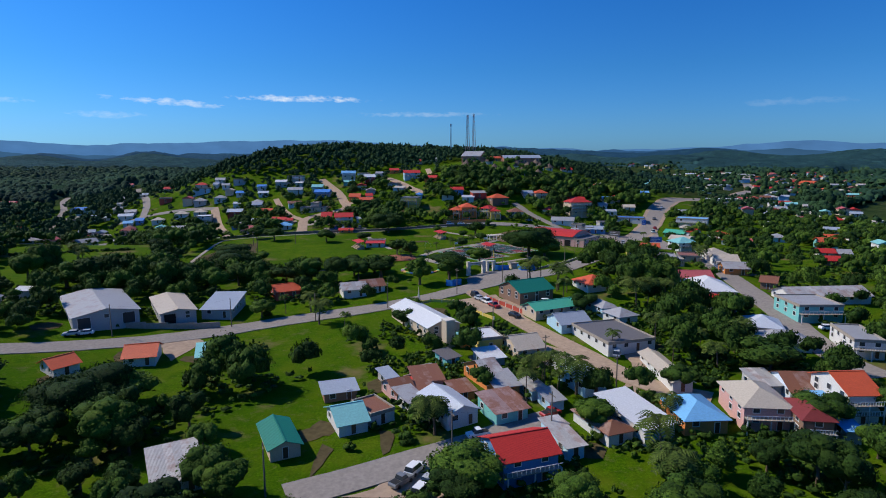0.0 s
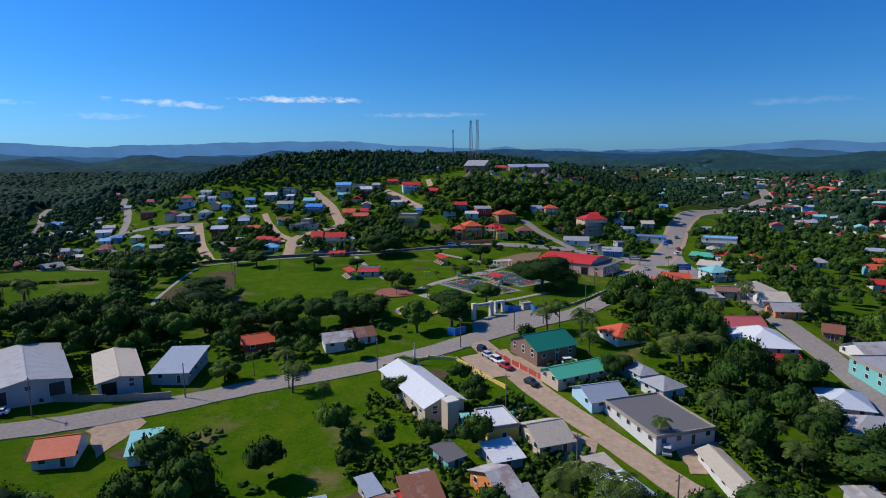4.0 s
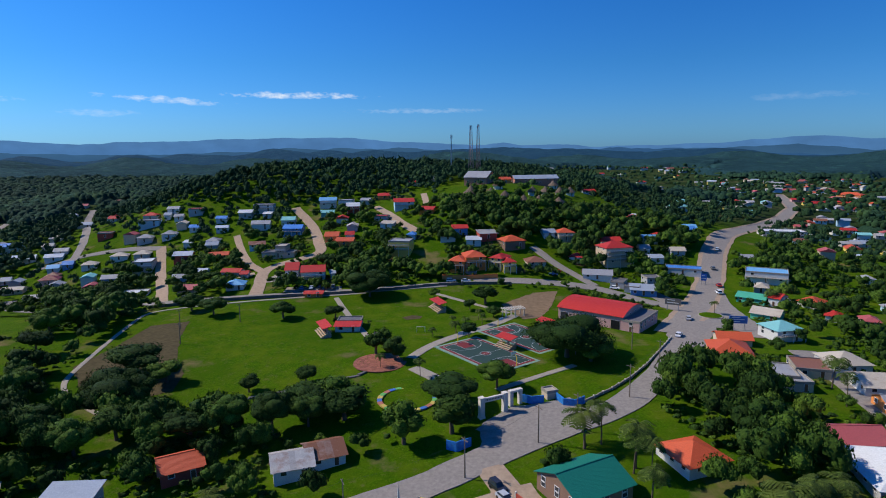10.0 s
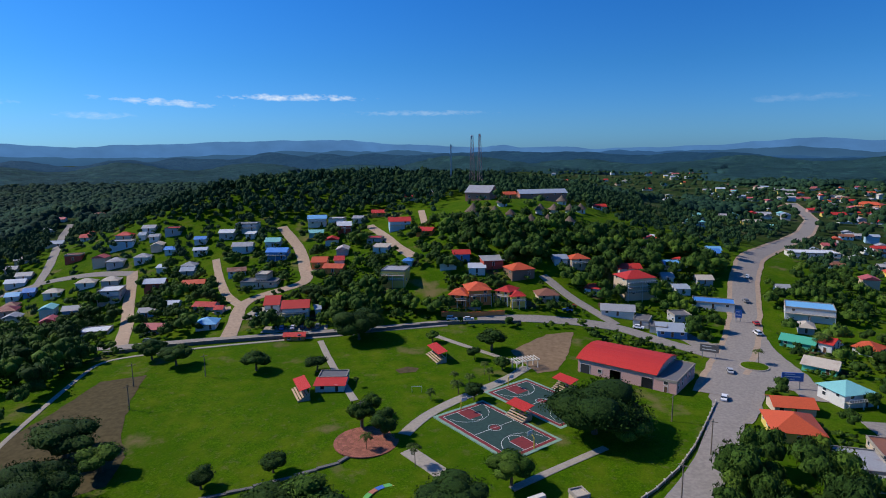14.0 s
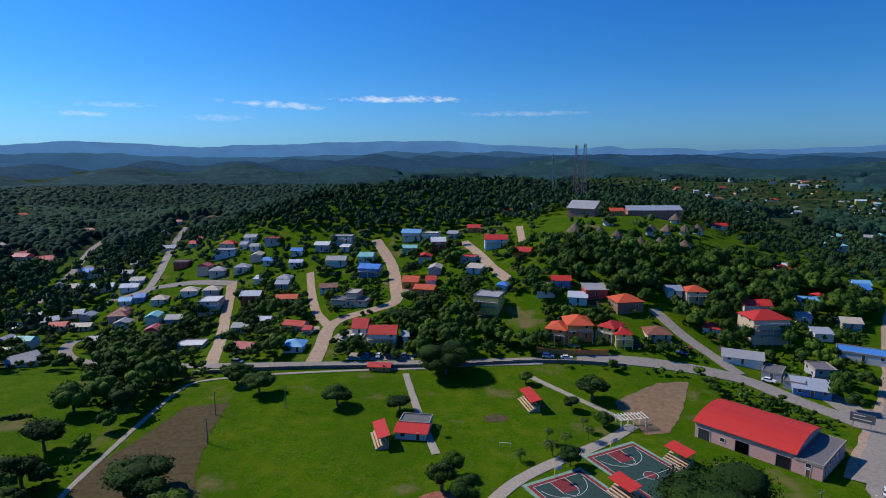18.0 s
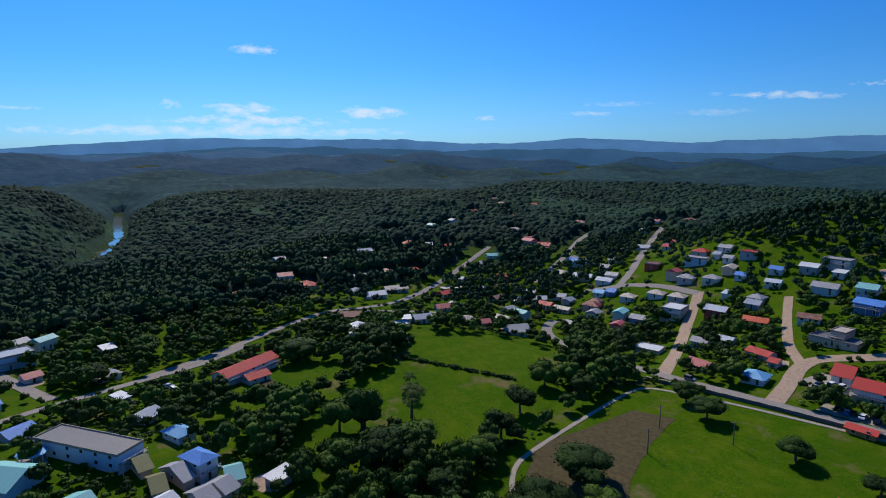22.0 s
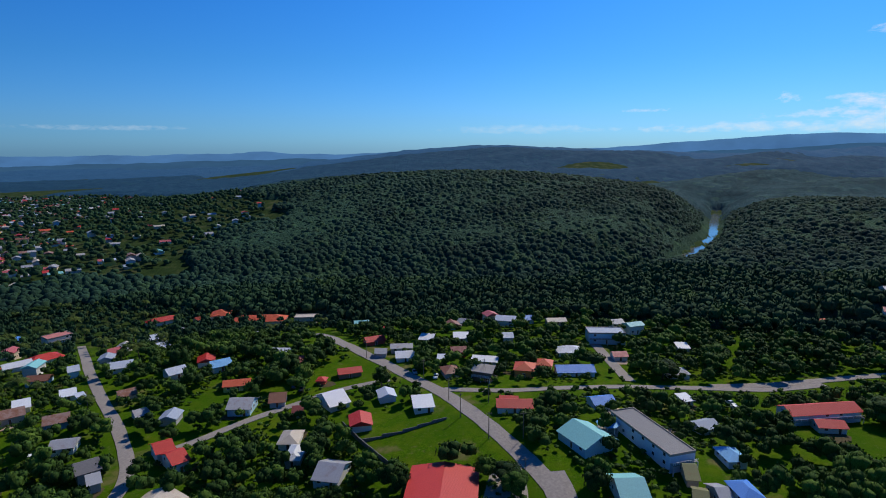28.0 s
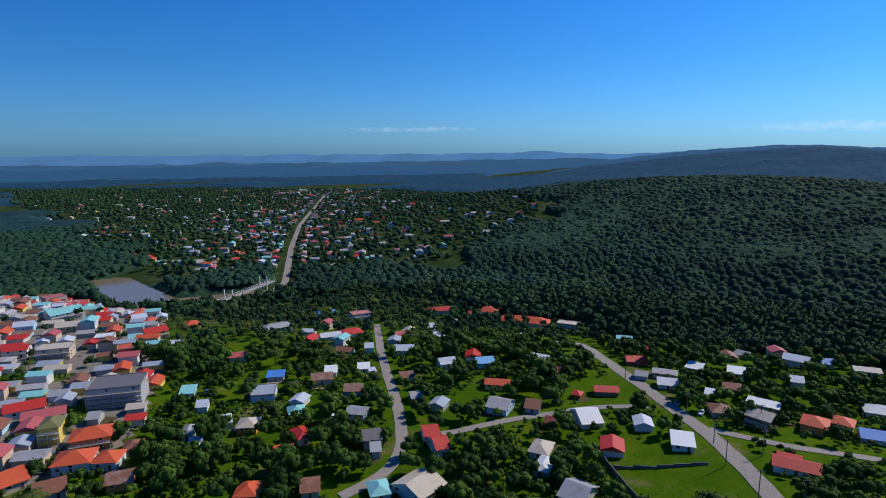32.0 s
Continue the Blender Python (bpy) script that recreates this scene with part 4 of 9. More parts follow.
house(-20.5, 339.9, -14, 9.6, 7.1, 1, "G", "red", "white")
house(-7.5, 355.8, 8, 9.4, 7.1, 1, "G", "bluewhite", "white")
house(28.1, 318.4, -23, 16.8, 19.1, 2.2, "G", "grey", "brickred", "school")
house(69.0, 326.3, 9, 32.9, 11.1, 2.2, "G", "greyblue", "brickred", "school")
house(45.9, 317.0, 12, 8.0, 7.1, 1.2, "G", "orangered", "orange")
house(-60.1, 161.5, 8, 10.5, 10.1, 2, "G", "red", "white")
house(-72.4, 171.7, 7, 5.9, 12.1, 1.1, "G", "red", "white")
house(-51.3, 161.6, 15, 2.1, 5.1, 1.3, "S", "greyblue", "white")
house(-93.8, 152.3, 8, 7.6, 8.1, 1, "H", "lightblue", "white")
house(-115.3, 152.6, -2, 8.4, 7.1, 1, "G", "pinkred", "pink")
house(-103.2, 175.3, -8, 9.2, 6.1, 1, "G", "red", "grey")
house(-95.2, 169.6, 3, 3.1, 5.1, 0.9, "G", "red", "grey")
house(-85.5, 203.0, -1, 5.5, 9.0, 2, "L", "beige", "tan")
house(-86.1, 199.8, -0, 17.2, 9.0, 1, "L", "darkgrey", "tan")
house(-167.7, 216.5, 13, 9.9, 13.0, 2.2, "L", "white", "white")
house(-147.3, 165.9, 15, 11.2, 9.0, 1, "L", "white", "white")
house(-146.5, 219.6, 9, 9.7, 8.1, 1.5, "G", "bluewhite", "red")
house(-132.3, 181.4, 10, 6.5, 6.1, 1.2, "G", "grey", "blue")
house(-220.3, 213.7, 20, 9.3, 8.1, 1.2, "H", "maroon", "pink")
house(-204.7, 137.4, 52, 10.3, 8.1, 1, "G", "grey", "white")
house(-268.3, 196.7, 44, 6.0, 7.1, 1, "S", "white", "grey")
house(-275.7, 216.4, 26, 8.1, 7.1, 1, "G", "whiterust", "grey")
house(-253.7, 221.0, 23, 10.0, 7.1, 1, "G", "greyblue", "white")
house(-282.5, 254.0, 23, 12.2, 8.1, 1.2, "H", "beige", "grey")
house(-262.2, 254.2, 21, 12.4, 8.1, 1.2, "G", "bluewhite", "white")
house(-287.1, 277.1, 22, 14.0, 8.1, 1.6, "G", "blue", "lightblue")
house(-354.7, 309.6, 25, 11.5, 7.1, 1.2, "G", "red", "grey")
house(-411.3, 420.0, 22, 14.0, 8.1, 1.4, "H", "maroon", "pink")
house(-282.4, 324.8, 17, 6.7, 7.1, 1, "G", "grey", "grey")
house(-235.0, 311.0, 13, 6.1, 7.1, 1, "G", "red", "white")
house(-219.3, 271.5, 15, 8.8, 8.0, 1.4, "L", "brown", "red")
house(-195.7, 285.5, 11, 8.9, 7.1, 1.2, "H", "red", "grey")
house(-191.6, 274.9, 11, 12.7, 8.0, 1.6, "L", "grey", "lightblue")
house(-184.6, 253.2, 12, 8.6, 7.1, 1.3, "H", "grey", "grey")
house(-169.5, 254.0, 10, 8.1, 7.1, 1.2, "H", "grey", "white")
house(-141.6, 268.6, 4, 6.5, 6.1, 1, "G", "blue", "white")
house(-127.3, 273.1, 2, 8.3, 7.1, 1.4, "G", "white", "grey")
house(-117.6, 281.5, 3, 12.6, 9.0, 1.8, "L", "grey", "white")
house(-111.5, 252.6, 6, 10.7, 8.1, 1.5, "G", "grey", "white")
house(-95.3, 256.4, 3, 7.9, 8.1, 1.4, "G", "teal", "white")
house(-87.4, 236.5, -2, 10.7, 8.1, 1.8, "G", "blue", "blue")
house(-134.0, 230.6, 6, 6.5, 7.1, 1, "G", "greyblue", "grey")
house(-152.0, 239.5, 8, 4.6, 6.1, 1, "S", "bluewhite", "white")
house(-163.5, 282.7, 7, 8.9, 8.0, 1.3, "L", "red", "grey")
house(-206.7, 229.8, 17, 7.9, 7.1, 1, "H", "beige", "white")
house(-191.7, 235.5, 14, 9.0, 7.1, 1, "H", "beige", "white")
house(-177.2, 233.7, 12, 8.4, 7.1, 1, "H", "beige", "grey")
house(-230.1, 232.7, 19, 6.0, 7.1, 1, "G", "lightblue", "white")
house(-222.6, 235.0, 18, 5.2, 7.1, 1, "G", "blue", "blue")
house(-155.8, 259.7, 7, 5.6, 6.1, 1, "G", "blue", "white")
house(-113.0, 271.7, 4, 5.0, 6.1, 1, "S", "white", "white")
house(-181.3, 205.7, 16, 8.5, 7.1, 1.2, "G", "grey", "blue")
house(-172.9, 277.1, 8, 5.2, 6.1, 1, "G", "grey", "white")
house(-241.4, 258.9, 18, 7.6, 7.1, 1, "G", "whiterust", "grey")
house(-261.6, 74.7, 62, 11.1, 8.1, 1.2, "G", "maroon", "brown")
house(-232.5, 64.9, 70, 9.3, 17.1, 1.2, "F", "white", "white")
house(-299.6, 110.8, 80, 11.9, 8.1, 1, "G", "white", "white")
house(-308.5, 130.5, 78, 14.4, 8.1, 1, "G", "beige", "grey")
house(-315.0, 105.8, 62, 5.9, 7.1, 1, "H", "greyblue", "white")
house(-301.9, 172.6, 72, 19.5, 8.0, 1, "L", "beige", "tan")
house(-295.9, 187.3, 70, 11.8, 8.1, 1, "G", "bluewhite", "grey")
house(-255.5, 129.7, 73, 8.8, 7.1, 1, "G", "pinkred", "white")
house(-230.8, 84.9, 71, 9.1, 8.0, 1, "L", "white", "white")
house(-238.1, 94.2, 63, 4.0, 5.1, 1, "S", "white", "white")
house(-234.5, 101.0, 75, 8.7, 7.1, 1.2, "G", "greyblue", "white")
house(-226.3, 123.3, 71, 7.0, 7.1, 1, "H", "beige", "grey")
house(-217.8, 128.5, 69, 4.2, 6.1, 1.3, "G", "pinkred", "pink")
house(-209.4, 142.8, 66, 10.3, 7.1, 1, "G", "grey", "white")
house(-267.9, 196.0, 66, 5.6, 5.1, 1, "S", "white", "white")
house(-263.0, 208.5, 49, 14.5, 7.1, 1, "G", "bluewhite", "grey")
house(-354.3, 251.3, 67, 11.0, 7.1, 1, "G", "teal", "white")
house(-310.2, 222.9, 60, 13.9, 7.1, 1, "H", "red", "pink")
house(-341.5, 230.3, 63, 6.8, 6.1, 1, "G", "grey", "grey")
house(-316.6, 263.9, 43, 7.6, 6.1, 1, "G", "grey", "white")
house(-360.1, 314.3, 48, 11.1, 7.1, 1, "G", "red", "grey")
house(-414.1, 231.1, 66, 11.4, 8.1, 1, "G", "white", "grey")
house(-427.3, 217.5, 67, 11.4, 8.1, 1, "H", "orangered", "tan")
house(-399.0, 244.0, 72, 22.8, 9.1, 1, "H", "red", "pink")
house(-348.4, 169.2, 74, 10.0, 7.1, 1, "H", "red", "tan")
house(-417.7, 194.9, 65, 6.6, 7.1, 1, "H", "red", "tan")
house(-370.2, 81.9, 79, 9.3, 8.1, 2, "G", "pinkred", "bluewhite")
house(-349.3, 88.0, 79, 8.3, 7.1, 1, "H", "red", "tan")
house(-218.8, 7.8, 115, 25.9, 8.1, 1.8, "G", "red", "bluewhite")
house(-210.3, 8.7, 102, 8.7, 6.1, 1, "G", "red", "white")
house(-174.2, -49.1, 125, 8.5, 30.0, 2.2, "L", "darkgrey", "bluewhite")
house(-149.8, -26.3, 112, 5.3, 8.1, 2.4, "H", "blue", "white")
house(-173.5, -26.3, 112, 5.5, 8.1, 1.1, "H", "lightblue", "lightblue")
house(-149.6, -31.9, 109, 2.8, 11.1, 1.1, "G", "grey", "tan")
house(-159.2, -39.0, 100, 3.0, 9.1, 1, "G", "moss", "tan")
house(-147.5, -37.1, 90, 3.1, 9.1, 1, "G", "moss", "tan")
house(-143.2, -19.6, 84, 3.8, 8.1, 1, "G", "teal", "white")
house(-138.8, -23.7, 112, 3.9, 8.1, 1, "G", "grey", "white")
house(-137.1, -28.9, 107, 4.0, 8.1, 1, "G", "grey", "white")
house(-135.9, -9.5, 112, 7.1, 4.1, 1, "S", "white", "grey")
house(-138.4, -40.2, 113, 11.0, 5.1, 1, "G", "white", "white")
house(-168.0, -67.5, 45, 12.8, 12.1, 1.3, "G", "teal", "lightblue")
house(-144.8, -54.9, 110, 7.1, 14.1, 1.2, "G", "teal", "white")
house(-186.0, -93.8, 105, 11.8, 7.1, 1, "G", "red", "white")
house(-189.5, -96.5, 102, 5.9, 5.1, 1, "G", "red", "white")
house(-225.7, -97.3, 96, 7.7, 9.1, 1.6, "H", "orangered", "orange")
house(-234.1, -90.6, 94, 6.6, 7.1, 1.6, "H", "orangered", "pink")
house(-216.2, -111.9, 85, 8.1, 8.1, 2, "G", "beige", "brown")
house(-235.6, -116.8, 96, 10.9, 5.1, 1, "S", "white", "grey")
house(-218.8, -127.3, 123, 6.9, 8.1, 1, "H", "brown", "grey")
house(-235.5, -154.9, 117, 8.0, 8.1, 1, "G", "white", "white")
house(-181.5, -126.3, 117, 6.7, 8.1, 1, "S", "white", "white")
house(-210.6, -170.7, 127, 9.5, 6.1, 1, "G", "red", "brown")
house(-199.9, -177.9, 104, 3.3, 4.1, 0.8, "H", "red", "red")
house(-181.1, -162.6, 143, 7.7, 13.1, 1.1, "G", "whitered", "white")
house(-215.1, -201.0, 132, 8.5, 8.1, 1.2, "G", "maroon", "white")
house(-226.1, -214.7, 105, 8.6, 7.1, 1, "G", "white", "white")
house(-169.0, -194.2, 109, 8.3, 10.1, 1.3, "G", "whiterust", "lightblue")
house(-178.3, -184.7, 117, 5.6, 9.1, 1, "G", "rust", "grey")
house(-170.4, -171.1, 116, 3.2, 6.1, 1, "G", "maroon", "grey")
house(-150.9, -161.8, 109, 6.2, 9.1, 1, "H", "beige", "white")
house(-141.8, -154.3, 107, 4.4, 9.1, 1.2, "H", "white", "grey")
house(-135.7, -138.1, 96, 7.4, 11.1, 1, "G", "grey", "white")
house(-129.7, -102.2, 103, 18.5, 25.1, 1.7, "F", "red", "grey", "hall")
house(-302.9, -145.4, 87, 6.4, 7.1, 1, "G", "grey", "white")
house(-267.4, -137.0, 109, 7.1, 7.1, 1, "S", "white", "white")
house(-301.4, -121.2, 94, 10.3, 8.1, 1.6, "G", "bluewhite", "white")
house(-308.4, -111.5, 119, 6.5, 7.1, 1.2, "G", "blue", "white")
house(-273.1, -114.6, 111, 4.6, 7.1, 1.2, "G", "bluewhite", "white")
house(-261.8, -153.5, 96, 6.3, 7.1, 1, "S", "white", "grey")
house(-255.0, -179.3, 131, 9.3, 7.1, 1, "G", "red", "red")
house(-285.3, -189.1, 95, 6.4, 7.1, 1, "G", "red", "grey")
house(-246.2, -132.2, 114, 6.5, 7.1, 1.2, "G", "maroon", "red")
house(-234.1, -136.2, 105, 3.7, 5.1, 1, "S", "bluewhite", "white")
house(-237.7, -167.8, 111, 4.9, 6.1, 1, "G", "grey", "grey")
house(-314.1, -337.7, 150, 6.5, 11.1, 1.4, "H", "orangered", "white")
house(-324.3, -328.6, 119, 12.1, 13.1, 1.8, "H", "orangered", "white")
house(-323.5, -296.3, 115, 34.8, 13.1, 1.3, "H", "orangered", "white")
house(-334.0, -266.6, 111, 14.8, 9.0, 2, "L", "beige", "tan")
house(-234.5, -77.9, 110, 15.3, 8.1, 1, "G", "blue", "bluewhite")
house(-199.2, -65.1, 121, 7.8, 7.1, 1, "G", "blue", "white")
house(-287.9, -68.1, 105, 17.7, 10.0, 2.4, "L", "greyblue", "lightblue")
house(-262.1, -83.0, 110, 11.3, 8.1, 1, "H", "white", "white")
house(-248.8, -37.0, 109, 8.3, 7.1, 1, "H", "grey", "white")
house(-285.8, -32.2, 104, 4.9, 6.1, 1, "S", "white", "white")
house(-263.7, -60.7, 110, 6.0, 6.1, 1, "G", "pinkred", "white")
house(-215.9, -36.0, 120, 3.7, 5.1, 1, "S", "white", "white")
house(-192.9, -31.8, 129, 7.2, 6.1, 1, "G", "greyblue", "grey")
house(-348.5, 47.5, 93, 11.5, 8.1, 1, "H", "orangered", "tan")
house(-344.3, 88.9, 87, 9.6, 7.1, 1, "H", "red", "tan")
house(-248.6, -388.0, 162, 14.1, 10.0, 2.6, "L", "redwhite", "white", "block")
house(-239.3, -418.7, 156, 15.4, 8.1, 1.2, "H", "blue", "blue")
house(-196.2, -330.7, 163, 14.7, 9.1, 1.3, "H", "red", "white")
house(-183.5, -331.7, 154, 11.2, 7.1, 1.2, "G", "white", "white")
house(-101.1, -232.7, 167, 4.8, 9.1, 1.3, "H", "red", "tan")
house(-90.2, -226.5, 148, 5.8, 8.1, 1.2, "G", "orangered", "bluewhite")
house(-85.2, -202.6, 146, 5.2, 8.1, 1.2, "G", "rust", "grey")
house(-71.1, -215.2, 138, 6.5, 8.1, 1, "H", "orangered", "tan")
house(-99.0, -186.0, 151, 5.8, 8.1, 1, "H", "teal", "white")
house(-111.2, -252.2, 154, 5.9, 7.1, 1, "H", "teal", "white")
house(-111.9, -278.8, 144, 9.7, 12.0, 1.3, "L", "greyblue", "bluewhite")
house(-127.0, -295.0, 143, 7.3, 6.1, 1, "S", "blue", "grey")
house(-91.8, -254.1, 140, 7.1, 8.1, 1.3, "H", "beige", "orange")
house(-86.7, -263.9, 157, 5.0, 7.1, 1.3, "H", "bluewhite", "white")
house(-73.8, -265.0, 145, 3.6, 7.1, 1.3, "H", "grey", "white")
house(-72.3, -255.9, 159, 3.6, 7.1, 1, "G", "bluewhite", "grey")
house(-87.7, -284.6, 148, 3.9, 7.1, 1.2, "G", "bluewhite", "white")
house(-89.6, -303.5, 147, 5.7, 7.1, 1, "S", "teal", "white")
house(-139.0, -274.9, 146, 9.0, 8.1, 1.3, "G", "rust", "tan")
house(-147.4, -279.9, 143, 5.2, 7.1, 1, "S", "white", "white")
house(-140.3, -252.7, 139, 7.6, 8.1, 1.2, "G", "rust", "blue")
house(-160.3, -271.3, 142, 5.1, 6.1, 1, "S", "white", "white")
house(-181.1, -293.4, 146, 4.0, 7.1, 1.4, "G", "bluewhite", "lightblue")
house(-128.0, -334.8, 150, 8.0, 7.1, 1.2, "G", "pinkred", "white")
house(-174.0, -376.0, 170, 17.7, 9.1, 1, "H", "grey", "white")
house(-47.0, -283.9, 157, 12.7, 10.1, 2, "H", "orangered", "orange")
house(-38.3, -271.2, 150, 11.2, 10.1, 1.6, "H", "orangered", "white")
house(-46.6, -264.5, 140, 7.6, 8.1, 1.4, "H", "orangered", "white")
house(-38.1, -298.0, 152, 6.5, 10.1, 3, "H", "moss", "yellow", "block")
house(-35.7, -330.6, 167, 13.5, 9.1, 1.4, "G", "red", "white")
house(-39.6, -317.7, 164, 14.0, 8.1, 1.4, "G", "pinkred", "white")
house(-53.3, -302.9, 147, 3.9, 7.1, 1.2, "G", "grey", "grey")
house(-55.7, -269.0, 149, 5.2, 7.1, 1, "H", "brown", "tan")
house(-20.8, -273.6, -176, 7.0, 11.1, 1.3, "G", "orangered", "tan")
house(-28.4, -259.3, 167, 8.2, 9.1, 1.2, "G", "rust", "grey")
house(-45.6, -249.5, 152, 7.3, 8.1, 1.2, "G", "rust", "orange")
house(-66.4, -318.0, 150, 20.4, 15.0, 3.8, "L", "darkgrey", "grey", "block")
house(-84.7, -479.7, -173, 19.0, 12.1, 2, "G", "teal", "white")
house(-78.7, -443.6, 158, 12.3, 9.1, 1.6, "G", "beige", "tan")
house(-101.9, -585.1, -172, 14.7, 10.0, 3.6, "L", "pinkred", "pink", "block")
house(-109.2, -395.6, -180, 11.8, 9.1, 2, "G", "red", "yellow")
house(-133.1, -402.6, 176, 8.1, 8.1, 1.3, "H", "orangered", "yellow")
house(-86.4, -371.2, 160, 7.2, 9.0, 2.8, "L", "orangered", "red", "block")
house(-115.5, -439.0, 169, 8.0, 8.1, 1.4, "G", "bluewhite", "white")
house(-61.5, -396.4, 152, 14.7, 11.0, 2.6, "L", "beige", "tan", "block")
house(-48.3, -413.7, 152, 10.6, 8.1, 1.8, "G", "red", "white")
house(-98.6, -393.4, 154, 6.4, 8.1, 1.6, "G", "teal", "white")
house(-111.1, -372.0, 153, 8.0, 8.1, 1.2, "G", "bluewhite", "white")
house(-98.6, -443.0, 148, 5.1, 7.1, 1.5, "G", "red", "tan")
house(-61.0, -462.9, 157, 9.9, 9.1, 1.6, "G", "bluewhite", "lightblue")
house(-86.8, -406.1, 155, 9.4, 9.0, 1.6, "L", "white", "white")
house(-133.2, -198.3, 147, 5.1, 8.1, 1.6, "G", "red", "white")
house(-129.2, -189.5, 154, 4.7, 9.1, 1.6, "G", "red", "white")
house(-108.2, -177.7, -176, 11.1, 12.1, 1.2, "G", "beige", "white")
house(-190.9, -276.5, 136, 10.0, 8.1, 1.1, "G", "bluewhite", "white")
house(-212.5, -304.3, 158, 6.5, 7.1, 1.3, "G", "pinkred", "white")
house(-256.9, -324.2, 155, 12.7, 8.1, 1.8, "G", "bluewhite", "white")
house(-291.7, -330.9, 151, 11.8, 8.0, 1.4, "L", "grey", "white")
house(-190.3, -245.0, 153, 7.6, 8.1, 1.2, "G", "bluewhite", "white")
house(-203.1, -231.7, 146, 8.2, 8.1, 1.2, "G", "lightblue", "white")
house(-165.6, -246.7, 147, 5.9, 7.1, 1.2, "G", "rust", "tan")
house(-153.2, -227.3, 150, 4.3, 7.1, 1, "G", "grey", "grey")
house(-117.0, -211.8, 148, 6.1, 8.1, 1.6, "G", "darkgrey", "grey")
house(-112.9, -204.4, 143, 3.0, 5.1, 1.2, "S", "grey", "grey")
house(-229.2, -288.7, 154, 5.9, 7.1, 1, "S", "bluewhite", "white")
house(-303.5, -360.3, 154, 19.3, 8.1, 1.2, "H", "red", "white")
house(-159.1, -263.1, 154, 2.5, 5.1, 1, "S", "bluewhite", "lightblue")
house(-31.2, 3.7, 19, 8.0, 8.1, 1.2, "G", "whiterust", "white")
house(-25.3, 7.7, 23, 7.7, 8.1, 1, "G", "rust", "white")
house(-55.1, 4.5, 29, 8.3, 8.1, 1.2, "G", "orangered", "red")
house(188.3, 88.6, -16, 8.3, 8.1, 1.6, "G", "orangered", "teal")
house(173.3, 66.0, -16, 6.5, 7.1, 1, "G", "red", "white")
house(175.8, 109.1, -12, 7.5, 7.1, 1, "H", "grey", "lightblue")
house(256.3, 185.8, -16, 8.6, 7.1, 1, "H", "red", "orange")
house(361.0, 352.4, -15, 9.2, 7.1, 1.2, "G", "blue", "lightblue")
house(408.4, 392.8, -16, 11.6, 7.1, 1, "H", "red", "white")
house(263.3, 255.7, -12, 11.0, 7.1, 1, "G", "greyblue", "white")
house(254.5, 216.0, -13, 9.0, 7.1, 1, "G", "beige", "yellow")
house(162.9, 46.4, -16, 6.4, 7.1, 1, "G", "red", "brown")
house(180.5, 64.2, -17, 4.9, 7.1, 1, "G", "grey", "grey")
house(112.4, 0.6, -34, 4.8, 7.1, 1.1, "G", "brown", "brown")
house(146.2, 100.9, -34, 5.0, 6.1, 1, "H", "red", "white")
house(130.1, 127.9, -42, 10.7, 7.1, 1, "G", "lightgreen", "lightgreen")
house(320.9, 310.1, -14, 6.4, 6.1, 1, "H", "pinkred", "white")
house(218.5, 113.4, -17, 4.0, 6.1, 1, "G", "red", "white")
house(103.3, 46.3, -17, 8.6, 10.0, 1, "L", "brown", "tan")
house(155.0, 94.4, -22, 5.1, 7.1, 1, "H", "pinkred", "tan")
house(195.8, 153.8, -16, 4.7, 6.1, 1, "H", "grey", "white")
house(123.9, 194.5, -6, 7.0, 7.1, 1, "G", "beige", "grey")
house(109.3, 183.5, -3, 6.4, 6.1, 1, "S", "greyblue", "white")
house(66.2, 202.1, 6, 8.6, 8.1, 1.8, "H", "orangered", "tan")
house(96.7, 153.4, 1, 6.8, 8.0, 1.6, "L", "darkgrey", "grey")
house(168.7, 645.4, 6, 15.3, 7.1, 1.2, "G", "blue", "white")
house(252.1, 850.3, -9, 16.1, 7.1, 1, "H", "brown", "white")
house(320.4, 839.3, -10, 14.8, 7.1, 1, "H", "red", "white")
house(291.9, 682.9, -2, 9.7, 7.1, 1, "G", "greyblue", "white")
house(389.9, 715.9, -7, 6.2, 7.1, 2, "H", "white", "white")
house(156.1, 185.2, -11, 5.3, 6.1, 1, "G", "grey", "white")
house(518.7, 706.5, -14, 16.5, 9.0, 1, "L", "grey", "white")
house(523.0, 691.8, -15, 13.1, 7.1, 1, "H", "beige", "white")
house(447.0, 540.4, -42, 13.6, 8.1, 1, "G", "red", "orange")
house(404.3, 464.1, -36, 9.9, 8.1, 1, "G", "red", "white")
house(-240.8, 250.6, 17, 9.8, 7.1, 1, "G", "bluewhite", "white")
house(-266.1, 326.1, 14, 10.6, 7.1, 1, "G", "greyblue", "white")
house(-254.0, 344.1, 12, 8.1, 7.1, 1, "G", "red", "white")
house(-181.6, 289.6, 7, 7.2, 7.1, 1, "G", "grey", "white")
house(-136.0, 237.1, 4, 6.9, 7.1, 1, "H", "grey", "white")
house(-330.3, 417.8, 15, 7.3, 7.1, 1, "S", "white", "white")
house(-321.3, 478.2, 35, 11.5, 8.1, 1, "H", "brown", "tan")
house(-345.8, 457.9, 14, 8.1, 7.1, 1, "G", "pinkred", "white")
house(-222.8, 220.3, 18, 6.3, 7.1, 1, "H", "brown", "grey")
house(-259.0, 273.2, 17, 6.1, 7.1, 1, "G", "grey", "grey")
house(-293.3, 425.3, 11, 8.6, 7.1, 1, "G", "grey", "white")
